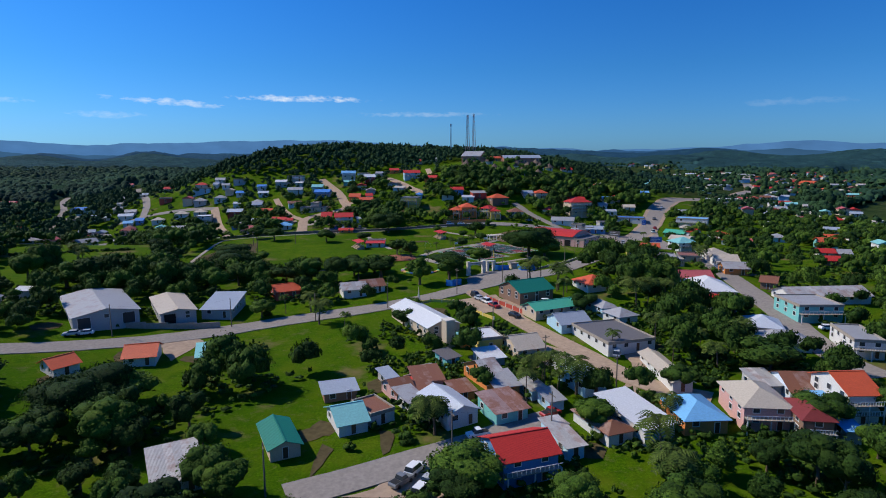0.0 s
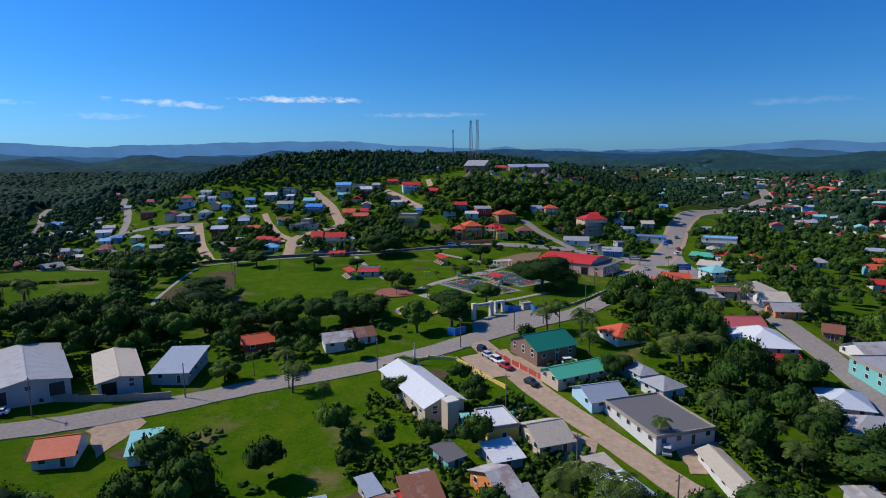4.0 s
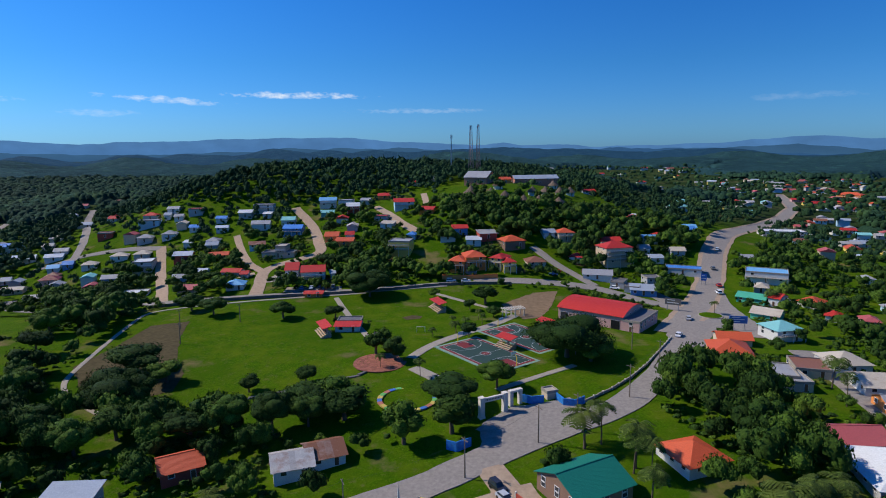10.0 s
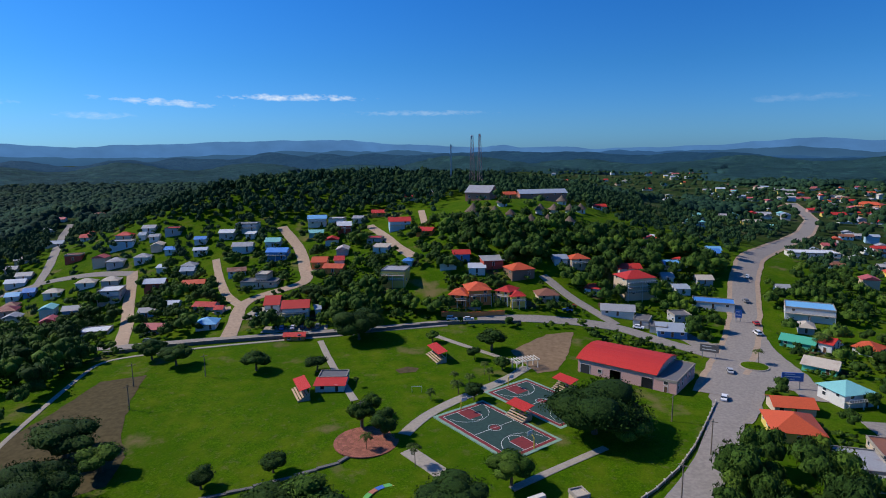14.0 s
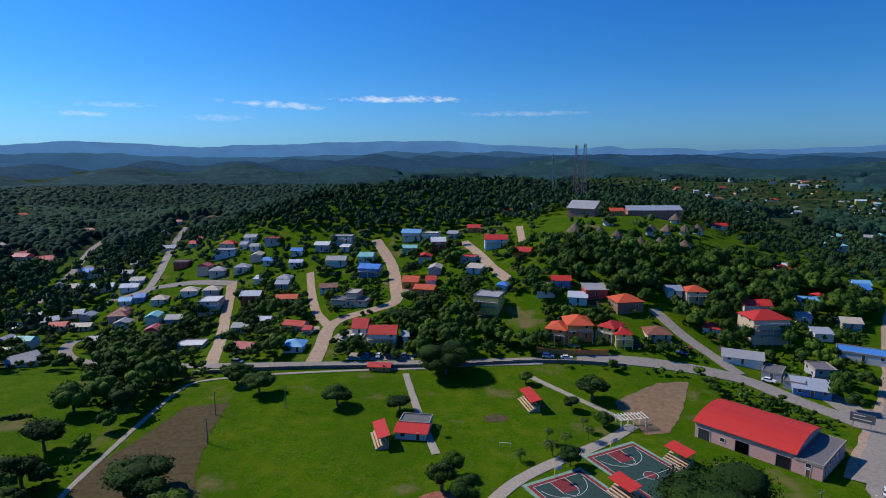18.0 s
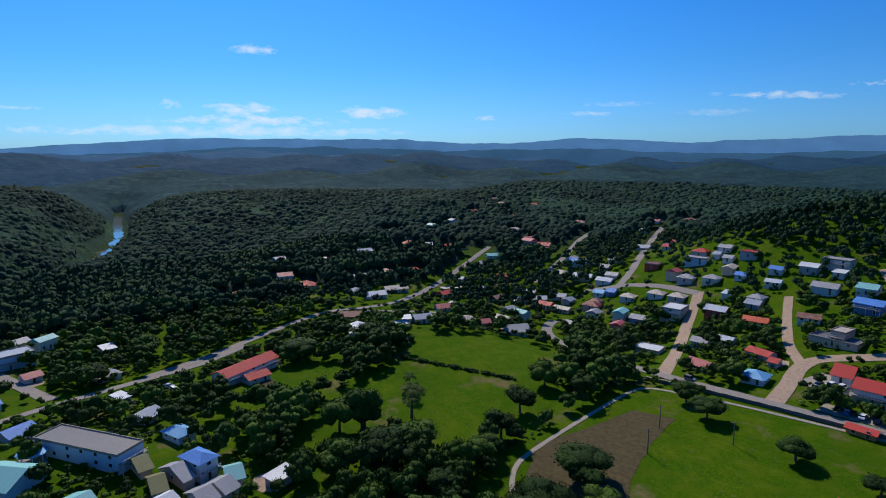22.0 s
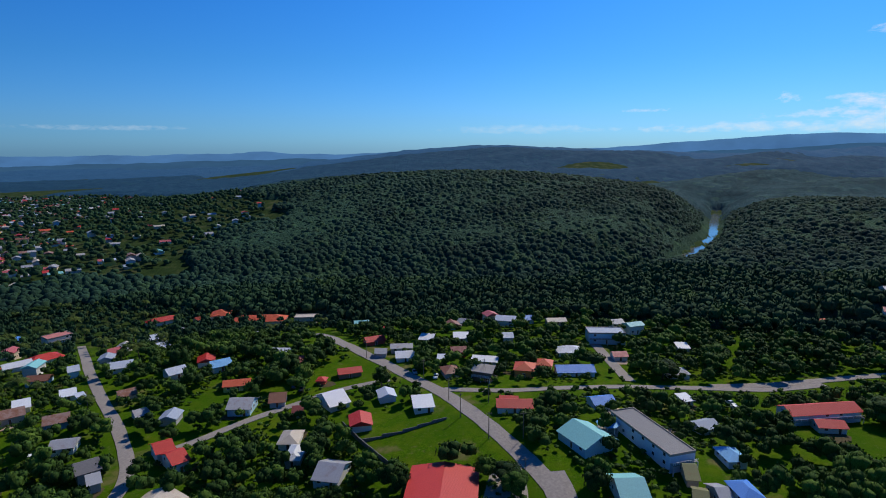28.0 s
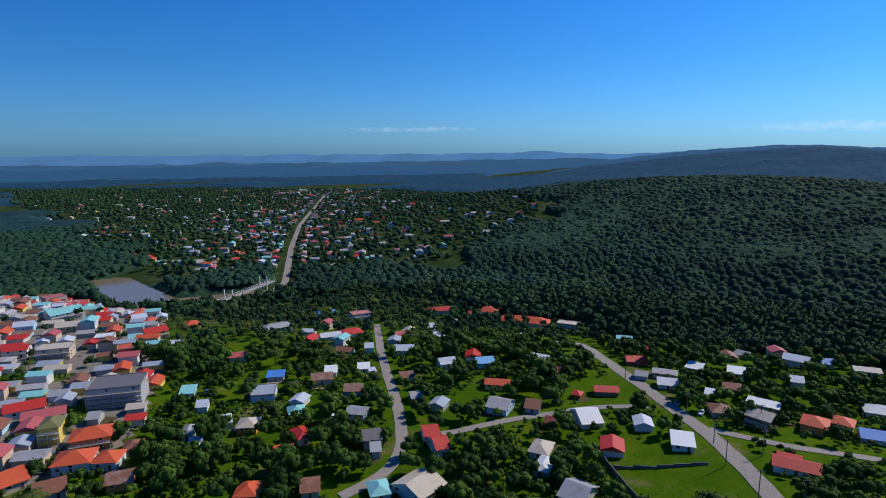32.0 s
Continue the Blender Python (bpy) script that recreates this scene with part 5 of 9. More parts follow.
house(-182.2, 281.5, 8, 3.8, 6.1, 1, "G", "greyblue", "white")
house(-355.3, 295.1, 29, 9.0, 7.1, 1, "G", "bluewhite", "white")
house(-415.7, 340.5, 52, 8.0, 7.1, 1, "G", "grey", "white")
house(-340.2, 300.2, 33, 5.7, 7.1, 1, "G", "red", "white")
house(-263.6, 288.9, 18, 6.7, 7.1, 1, "G", "whiterust", "white")
house(148.8, 240.1, -7, 6.8, 7.1, 1, "G", "lightblue", "white")
house(121.3, 216.1, -5, 5.4, 7.1, 1, "H", "red", "white")
house(119.9, 250.6, -2, 6.5, 7.1, 1, "G", "white", "white")
house(96.7, 243.1, 2, 6.6, 7.1, 1, "H", "greyblue", "white")
house(208.2, 399.3, -5, 11.2, 8.1, 1, "H", "teal", "white")
house(106.8, 195.9, -3, 5.1, 7.1, 1, "G", "grey", "white")
house(57.6, 203.6, 7, 6.1, 7.1, 1, "G", "greyblue", "white")
house(-4.3, -76.9, 26, 3.8, 5.1, 0.9, "S", "rust", "pink")
house(3.9, -77.8, 22, 4.3, 5.1, 0.9, "S", "rust", "orange")
house(1.2, -58.9, 35, 3.7, 5.1, 0.9, "S", "darkgrey", "teal")
house(-3.1, -67.4, 27, 2.7, 4.1, 0.8, "S", "whiterust", "pink")
house(19.3, -77.7, 24, 3.5, 5.1, 0.9, "S", "whiterust", "lightblue")
house(22.2, -83.0, 20, 3.2, 5.1, 0.9, "S", "grey", "lightblue")
house(28.8, -65.2, 22, 4.0, 5.1, 0.9, "S", "beige", "grey")
house(13.8, -81.5, 24, 2.7, 4.1, 0.8, "S", "rust", "brown")

# ---------------------------------------------------------------- bare earth and paved patches


def patch(name, poly, material, lift, label):
    bm = bmesh.new()
    pts = []
    for (ax, ay), (bx, by) in zip(poly, poly[1:] + poly[:1]):
        k = max(1, int(math.hypot(bx - ax, by - ay) / 2.5))
        for i in range(k):
            x, y = ax + (bx - ax) * i / k, ay + (by - ay) * i / k
            pts.append((x + 0.7 * noise.noise((x * 0.5, y * 0.5, 1)), y + 0.7 * noise.noise((x * 0.5, y * 0.5, 9))))
    f = bm.faces.new([bm.verts.new((x, y, 0)) for x, y in pts])
    bmesh.ops.triangulate(bm, faces=[f])
    bmesh.ops.subdivide_edges(bm, edges=[e for e in bm.edges if e.calc_length() > 6], cuts=3, use_grid_fill=True)
    bmesh.ops.triangulate(bm, faces=bm.faces[:])
    for v in bm.verts:
        v.co.z = float(land(v.co.x, v.co.y)) + lift
    bmesh.ops.recalc_face_normals(bm, faces=bm.faces[:])
    me = bpy.data.meshes.new(name)
    bm.to_mesh(me)
    bm.free()
    me.materials.append(material)
    me.shade_smooth()
    return tagged(new(name, me), label, "ground", kind="structure")


patch("ground_infield", [(-109, 74), (-107.5, 100), (-95.5, 104.7), (-90, 84), (-83, 66), (-76, 55), (-74, 43), (-83, 37), (-96, 38), (-112, 60)], M_BARE, 0.08, "bare brown earth of an old ball field")
patch("ground_lot", [(24.5, 121), (40, 137), (51, 140), (44, 118), (38, 104), (31, 101), (27, 112)], mat_plain("trampled_earth", (0.24, 0.165, 0.10), 0.95, 0, 0.6, 0.3, 0.14, 0.4, spec=0.05), 0.09, "trampled pale dirt beside the sports hall")
patch("ground_worn", [(-15, 106), (-11, 109), (-7, 107), (-8, 104), (-13, 103)], M_BARE, 0.07, "worn bare patch in the playing field")
patch("pavement_gate", [(8.5, 8), (10, 19), (18, 27), (27, 28), (37, 24), (28, 14), (15, 6)], M_ASPH, 0.15, "wide worn asphalt apron before the park gate")
patch("pavement_junction", [(72, 66), (80, 64), (88, 74), (95.5, 87), (101, 90), (107, 84), (112, 84), (116, 98), (119, 122), (127, 150), (121, 152), (112, 136), (103, 127), (94, 146), (88, 145), (93, 126), (96, 117), (84, 97), (77, 82)], M_ASPH, 0.17, "wide worn asphalt junction round the traffic island")
patch("ground_yard", [(9.6, -6.5), (17, -7), (34, -20), (23, -27)], M_DIRT, 0.13, "dusty parking yard beside the green-roofed building")
patch("ground_lot", [(33.7, -81.8), (41.6, -72.7), (43.5, -84.7), (51.3, -83.9), (46.7, -89.8), (37.3, -90.2)], M_DIRT, 0.11, "trodden dusty lot beside the lane")
patch("ground_lot", [(25.1, -47.6), (31.0, -53.2), (27.5, -63.6), (21.2, -63.5)], M_DIRT, 0.11, "trodden dusty lot beside the lane")
patch("ground_lot", [(45.6, -54.3), (54.1, -55.1), (51.4, -65.7), (44.8, -65.0)], M_DIRT, 0.11, "trodden dusty lot beside the lane")
patch("ground_drive", [(-20.9, -107), (-19.4, -99), (-22, -97), (-22, -109)], M_BARE, 0.12, "pale dirt driveway")
patch("ground_drive", [(-9, -100), (-9, -92), (-12, -92), (-10.5, -101)], M_BARE, 0.12, "pale dirt driveway")
patch("ground_lot", [(-16, -113.5), (-11, -111.5), (-8.5, -107.5), (3, -106), (0, -114)], M_DIRT, 0.13, "dirt parking lot beside the road")
patch("ground_yard", [(-68, -56), (-66, -40), (-73, -33), (-76, -45)], M_DIRT, 0.12, "bare dirt yard beside the road")
patch("pavement_lot", [(-150, -93), (-152, -85), (-134, -79), (-133, -92)], M_CONC, 0.14, "cracked concrete yard beside the red-roofed hall")
patch("ground_lot", [(-70, 143), (-45, 146), (-45, 151), (-70, 150)], M_CONC, 0.15, "paved car park before the red-roofed house")
patch("ground_yard", [(-84, 158), (-66, 160), (-66, 170), (-80, 172)], M_CONC, 0.15, "concrete yard beside the red-roofed house")
QUARTER = [(-85, -640), (-130, -600), (-140, -466), (-98, -353), (-63, -284), (-33, -262), (-10, -285), (-5, -450), (-20, -640)]
M_LOTS = mat_plain("town_lots", (0.21, 0.18, 0.145), 0.95, 0, 0.5, 0.35, 0.09, 0.3)


def off_quarter(x, y):
    """Outside the quarter, or one of its gardens."""
    within = np.zeros(x.shape, bool)
    for (ax, ay), (bx, by) in zip(QUARTER, QUARTER[1:] + QUARTER[:1]):
        within ^= ((ay > y) != (by > y)) & (x < (bx - ax) * (y - ay) / (by - ay) + ax)
    return ~within | (np.sin(x * 0.11 + 1.5 * np.sin(y * 0.05)) + np.sin(y * 0.09 + x * 0.04) > 1.15)


tagged(new("ground_lots", grid_mesh("ground_lots", np.arange(-145, 0, 5.0), np.arange(-640, -255, 5.0), lambda x, y: land(x, y) + 0.08, M_LOTS, off_quarter)), "dusty lots and lanes between the packed buildings", "ground", kind="structure")
rnd = random.Random(21)
for hx, hy, hr, turn, w, d in list(HOUSES):
    if math.hypot(hx - 5, hy + 55) < 300 and rnd.random() < 0.42:
        a = rnd.uniform(0, 6.28)
        cx, cy, r = hx + math.cos(a) * hr * 0.9, hy + math.sin(a) * hr * 0.9, rnd.uniform(2.5, 5.0)
        patch("ground_yard", [(cx + r * math.cos(q * 0.9) * rnd.uniform(0.7, 1.2), cy + r * math.sin(q * 0.9) * rnd.uniform(0.7, 1.2)) for q in range(7)], rnd.choice([M_BARE, M_BARE, M_DIRT]), 0.07 + 0.03 * rnd.random(), "trodden bare yard beside a house")

# ---------------------------------------------------------------- sports courts
M_CGREEN = mat_plain("court_green", (0.025, 0.06, 0.05), 0.8, 0, 1.5, 0.25)
M_CRED = mat_plain("court_red", (0.20, 0.028, 0.03), 0.8, 0, 1.5, 0.25)
M_CEDGE = mat_plain("court_border", (0.22, 0.36, 0.27), 0.85, 0, 1.0, 0.35, 0.5)
M_LINE = mat_plain("line_paint", (0.75, 0.75, 0.72), 0.7)
M_YEL = mat_plain("yellow_paint", (0.75, 0.52, 0.06), 0.5)
M_RED = roof_mat("red")
M_WOODP = mat_plain("bench_planks", (0.55, 0.40, 0.26), 0.8, 0, 5, 0.2)


def ring_data(cx, cy, r, t, z, a0=0, a1=360, n=24):
    V, F = [], []
    for i in range(n + 1):
        a = radians(a0 + (a1 - a0) * i / n)
        V += [(cx + (r - t) * math.cos(a), cy + (r - t) * math.sin(a), z), (cx + r * math.cos(a), cy + r * math.sin(a), z)]
    return V, [(2 * i, 2 * i + 1, 2 * i + 3, 2 * i + 2) for i in range(n)]


def court(x, y, turn, label):
    zs = [float(land(x + a, y + b)) for a in (-14, 0, 14) for b in (-14, 0, 14)]
    root = new("basketball_court")
    root.matrix_world = pose(x, y, sorted(zs)[6] + 0.12, 0, 0, turn)
    child("border", boxes("border", M_CEDGE, (-15, 15, -8.7, 8.7, -1.2, 0)), root)
    child("red_margin", boxes("red_margin", M_CRED, (-14, 14, -7.9, 7.9, 0.004, 0.012)), root)
    child("playing_area", boxes("playing_area", M_CGREEN, (-13, 13, -6.9, 6.9, 0.016, 0.022)), root)
    for s in (-1, 1):
        child("key", boxes("key", M_CRED, *[(min(s * 13, s * 7.6), max(s * 13, s * 7.6), -2.2, 2.2, 0.024, 0.030)]), root)
    for v, f in [ring_data(0, 0, 1.8, 0.1, 0.036), ring_data(11.6, 0, 6.2, 0.1, 0.036, 97, 263), ring_data(-11.6, 0, 6.2, 0.1, 0.036, -83, 83), ring_data(7.6, 0, 1.8, 0.1, 0.036, 90, 270), ring_data(-7.6, 0, 1.8, 0.1, 0.036, -90, 90)]:
        child("curved_line", mesh_of("curved_line", v, f, M_LINE), root)
    for b in [(-13, 13, -6.9, -6.8), (-13, 13, 6.8, 6.9), (-13, -12.9, -6.8, 6.8), (12.9, 13, -6.8, 6.8), (-0.05, 0.05, -6.8, 6.8), (7.6, 12.9, 2.15, 2.25), (7.6, 12.9, -2.25, -2.15), (-12.9, -7.6, 2.15, 2.25), (-12.9, -7.6, -2.25, -2.15)]:
        child("painted_line", boxes("painted_line", M_LINE, (*b, 0.032, 0.036)), root)
    V, F = ring_data(0, 0, 1.3, 1.3, 0.031)
    child("centre_spot", mesh_of("centre_spot", V, F, M_CRED), root)
    for s in (-1, 1):
        v, f = tube([(s * 13.9, 0, 0), (s * 13.9, 0, 2.6), (s * 13.4, 0, 3.2), (s * 12.6, 0, 3.3)], [0.14, 0.13, 0.12, 0.1])
        hoop = child("hoop_post", mesh_of("hoop_post", v, f, M_YEL), root)
        child("backboard", boxes("backboard", M_LINE, (s * 12.45 - 0.04, s * 12.45 + 0.04, -0.9, 0.9, 2.9, 3.95)), hoop)
        v, f = ring_data(s * 12.0, 0, 0.26, 0.06, 3.05)
        child("hoop", mesh_of("hoop", v, f, M_CRED), hoop)
    return tagged(root, label, "basketball court", "courts of the park")


court(13.9, 63.6, -53.5, "worn green and dark red basketball court with white lines")
court(28.6, 79.6, -53.5, "green and red basketball court partly shaded by a big tree")


def bleacher(x, y, turn, w, label):
    root = new("bleacher")
    root.matrix_world = pose(x, y, float(land(x, y)), 0, 0, turn)
    for i in range(5):
        child("bench", boxes("bench", M_WOODP, (-w / 2, w / 2, -1.8 + 0.7 * i, -1.25 + 0.7 * i, 0.34 + 0.38 * i, 0.44 + 0.38 * i)), root)
    for u in (-w / 2 + 0.1, 0, w / 2 - 0.1):
        child("support", boxes("support", M_CONC, *[(u - 0.1, u + 0.1, -1.75 + 0.7 * i, -1.1 + 0.7 * i, -0.5, 0.34 + 0.38 * i) for i in range(5)]), root)
        child("post", boxes("post", M_STEEL, (u - 0.06, u + 0.06, 1.75, 1.87, -0.3, 3.9)), root)
    child("roof", slab("roof", [(-w / 2 - 0.3, -1.2, 3.35), (w / 2 + 0.3, -1.2, 3.35), (w / 2 + 0.3, 2.3, 4.05), (-w / 2 - 0.3, 2.3, 4.05)], 0.1, M_RED), root)
    return tagged(root, label, "bleacher", "bleachers of the park")


bleacher(-1.6, 115.5, -68, 10, "wooden bleacher under a red metal roof beside the playing field")
bleacher(-41.5, 88.0, -66, 10, "wooden bleacher under a red metal roof beside the ball field")
bleacher(20.6, 69.2, -53, 6.5, "small wooden bleacher with red roof between the courts")
bleacher(36.3, 87.0, -53, 6.5, "small wooden bleacher with red roof beside the court")
house(-33.2, 92.0, 0, 8.6, 4.5, 0.85, "S", "red", "white")
# Dark flat roof stands in for the shaded inside of an open-topped yard.
house(-33.2, 97.6, 0, 8.6, 5.6, 1.0, "L", "darkgrey", "tan")
house(-55, 137.5, 3, 7.5, 4, 0.7, "G", "red", "orange")

# ---------------------------------------------------------------- plaza, ring and gate
M_BRICK = mat_plain("brick_paving", (0.34, 0.12, 0.075), 0.85, 0, 3.0, 0.3, 0.6, 0.3, 0.3)
plaza = new("pavement_plaza")
plaza.matrix_world = pose(-18.3, 58.5, float(land(-18.3, 58.5)) + 0.10)
tagged(plaza, "round red brick plaza under trees in the park", "plaza", kind="structure")
for ri in range(1, 9):
    n = 6 * ri
    v, f = ring_data(0, 0, ri * 1.0, 0.96, 0.10, 0, 360 / n * 0.97, 3)
    b = [(x, y, z - 0.25) for x, y, z in v]
    k = len(v)
    side = [(2 * i + 1, k + 2 * i + 1, k + 2 * i + 3, 2 * i + 3) for i in range(3)]
    me = mesh_of("paving_stone", v + b, f + side, M_BRICK)
    for i in range(n):
        child("paving_stone", me, plaza, m=pose(0, 0, 0.01 * ((i + ri) % 3), 0, 0, 360 / n * i))
RINGC = [mat_plain("ring_" + c, col, 0.75) for c, col in (("blue", (0.06, 0.16, 0.45)), ("green", (0.14, 0.42, 0.10)), ("yellow", (0.55, 0.42, 0.10)), ("clay", (0.42, 0.16, 0.10)))]
ring = new("painted_ring_path")
ring.matrix_world = pose(-8.6, 33.0, float(land(-8.6, 33)) + 0.15)
tagged(ring, "ring-shaped garden path painted in blue, green, yellow and clay", "path")
for i in range(24):
    v, f = ring_data(0, 0, 7.8, 1.25, 0.1, i * 15, i * 15 + 14.6, 3)
    b = [(x, y, z - 0.4) for x, y, z in v]
    k = len(v)
    f = f + [(2 * j + 1, k + 2 * j + 1, k + 2 * j + 3, 2 * j + 3) for j in range(3)] + [(2 * j, 2 * j + 2, k + 2 * j + 2, k + 2 * j) for j in range(3)]
    child("segment", mesh_of("segment", v + b, f, RINGC[(0, 3, 1, 2, 0, 3, 2, 1)[i % 8]]), ring)
gate = new("park_gate")
gate.matrix_world = pose(9.9, 21.6, float(land(12, 23)), 0, 0, 27)
tagged(gate, "white concrete park gateway with a lettered beam on two pillars", "gateway")
M_PLASTER = mat_plain("cream_plaster", (0.68, 0.62, 0.54), 0.8, 0, 2, 0.12)
for u in (0, 6.6):
    child("pillar", boxes("pillar", M_PLASTER, (u - 0.6, u + 0.6, -0.6, 0.6, -0.8, 4.9), (u - 0.7, u + 0.7, -0.7, 0.7, -0.8, 0.35), (u - 0.7, u + 0.7, -0.7, 0.7, 4.9, 5.1)), gate)
beam = child("beam", boxes("beam", M_PLASTER, (0.6, 6.0, -0.3, 0.3, 3.7, 4.75)), gate)
M_INK = mat_plain("dark_lettering", (0.10, 0.09, 0.08), 0.7)
for i in range(11):
    child("letter_bar", boxes("letter_bar", M_INK, (0.95 + 0.44 * i, 1.2 + 0.44 * i, -0.33, -0.303, 4.05, 4.45)), beam)
side = new("side_gateway")
side.matrix_world = pose(17.6, 27.2, float(land(17.6, 27.2)), 0, 0, 27)
tagged(side, "small cream footway arch beside the park gate", "gateway")
child("pillar", boxes("pillar", M_PLASTER, (-0.5, 0.4, -0.5, 0.5, -0.8, 3.6)), side)
child("pillar", boxes("pillar", M_PLASTER, (2.2, 3.1, -0.5, 0.5, -0.8, 3.6)), side)
child("lintel", boxes("lintel", M_PLASTER, (-0.6, 3.2, -0.55, 0.55, 3.6, 4.1)), side)


def wall_run(name, pts, h, t, material, label, cat, cap=None, posts=0.0, post_mat=None):
    root = new(name)
    root.matrix_world = pose(pts[0][0], pts[0][1], float(land(*pts[0])))
    inv = root.matrix_world.inverted()
    for (ax, ay), (bx, by) in zip(pts, pts[1:]):
        L = math.hypot(bx - ax, by - ay)
        k = max(1, int(L / 5))
        for i in range(k):
            x, y = ax + (bx - ax) * (i + 0.5) / k, ay + (by - ay) * (i + 0.5) / k
            m = inv @ pose(x, y, float(land(x, y)), 0, 0, math.degrees(math.atan2(by - ay, bx - ax)))
            child("panel", boxes("panel", material, (-L / k / 2 - 0.01, L / k / 2 + 0.01, -t / 2, t / 2, -0.8, h)), root, m=m)
            if cap:
                child("coping", boxes("coping", cap, (-L / k / 2, L / k / 2, -t / 2 - 0.05, t / 2 + 0.05, h, h + 0.12)), root, m=m)
        if posts:
            n = int(L / posts)
            for i in range(n + 1):
                x, y = ax + (bx - ax) * i / max(1, n), ay + (by - ay) * i / max(1, n)
                child("post", boxes("post", post_mat, (-0.12, 0.12, -t / 2 - 0.06, t / 2 + 0.06, -0.6, h + 0.25)), root, m=inv @ pose(x, y, float(land(x, y)), 0, 0, math.degrees(math.atan2(by - ay, bx - ax))))
    return tagged(root, label, cat, "walls of the town")


M_BLUEW = mat_plain("blue_mural", (0.03, 0.22, 0.60), 0.7, 0, 1.2, 0.35, 0.8)
M_STONE = mat_plain("dark_stone", (0.16, 0.15, 0.14), 0.95, 0, 3, 0.4, 0.8, 0.6)
M_ORW = wall_mat("orange")
wall_run("mural_wall", [(20.6, 29.4), (23.0, 28.0), (26.0, 28.4)], 2.0, 0.25, M_BLUEW, "curved wall painted with a bright blue mural", "wall")
wall_run("mural_wall", [(29.4, 30.0), (30.6, 26.4), (33.4, 25.6), (36, 27.6)], 2.0, 0.25, M_BLUEW, "curved wall painted with a bright blue mural", "wall")
wall_run("mural_wall", [(1.4, 8.8), (3.6, 7.6), (6.8, 9.6)], 2.2, 0.25, M_BLUEW, "curved wall painted with a bright blue mural", "wall")
house(28.0, 31.6, 20, 3.0, 3.0, 0.75, "L", "beige", "tan")
wall_run("park_wall", [(36, 27.8), (45, 35), (52.4, 42.3), (60, 52), (68, 64), (77, 78)], 0.7, 0.3, M_CONC, "low stained concrete wall with posts along the park", "wall", None, 3.0, M_PLASTER)
wall_run("stone_wall", [(-122, 127), (-100, 131), (-79, 134.5), (-55, 138.5), (-33, 142), (-15, 145), (-1, 147), (15, 147.4), (31.6, 146.6)], 1.2, 0.5, M_STONE, "long dark stone retaining wall beside the road", "wall", M_CONC)
wall_run("compound_wall", [(0.5, 154.6), (12.7, 152.9), (26, 154.2)], 2.0, 0.25, M_ORW, "tall orange compound wall in front of the villas", "wall", roof_mat("orangered"), 4.0, M_ORW)
wall_run("lot_wall", [(14.4, -9.0), (20, -17.5), (25.5, -26)], 1.4, 0.25, wall_mat("red"), "low red brick wall along the parking yard", "wall", None, 3.0, M_PLASTER)
wall_run("church_wall", [(-16, -13.0), (-4, -8.5), (3.8, -10.5), (9.5, -20), (15.3, -28.5)], 0.9, 0.25, wall_mat("yellow"), "low cream and yellow wall round the church lawn", "wall", None, 4.0, M_PLASTER)
wall_run("yard_wall", [(-165, -150), (-155, -138.5), (-147, -128), (-140, -118)], 1.6, 0.25, M_STONE, "dark mossy block wall between two fields", "wall")
wall_run("yard_wall", [(-155, -138.3), (-163, -126.7), (-174, -115)], 1.0, 0.25, M_STONE, "dark mossy block wall between two fields", "wall")
wall_run("warehouse_wall", [(-92, -33), (-80, -31), (-66, -28)], 1.8, 0.25, M_CONC, "grey concrete block wall before the warehouses", "wall")
wall_run("concrete_channel", [(-57.3, 35.1), (-51.2, 37.1), (-40.8, 40.8), (-32.7, 44.4), (-23.5, 49.1), (-19, 55)], 0.35, 0.9, M_STONE, "dark open concrete drain crossing the lawn", "drain")

# ---------------------------------------------------------------- pergola, goal, hut roofs, gazebo
pergola = new("pergola")
pergola.matrix_world = pose(27.5, 105.8, float(land(27.5, 105.8)), 0, 0, 20)
tagged(pergola, "open white beam pergola over the park path", "pergola")
for u in (-3.8, 0, 3.8):
    for v in (-1.6, 1.6):
        child("post", boxes("post", M_PLASTER, (u - 0.15, u + 0.15, v - 0.15, v + 0.15, -0.4, 2.8)), pergola)
for v in (-1.6, 1.6):
    child("beam", boxes("beam", M_PLASTER, (-4.3, 4.3, v - 0.1, v + 0.1, 2.8, 3.05)), pergola)
for i in range(9):
    child("rafter", boxes("rafter", M_PLASTER, (-4.1 + 1.02 * i, -3.95 + 1.02 * i, -2.3, 2.3, 3.05, 3.25)), pergola)
goal = new("goal_frame")
goal.matrix_world = pose(-7, 87.6, float(land(-7, 87.6)))
tagged(goal, "small white football goal on the grass", "goal")
child("crossbar", boxes("crossbar", M_LINE, (-1.5, 1.5, -0.05, 0.05, 1.9, 2.0)), goal)
for u in (-1.45, 1.45):
    child("post", boxes("post", M_LINE, (u - 0.05, u + 0.05, -0.05, 0.05, -0.2, 1.9)), goal)


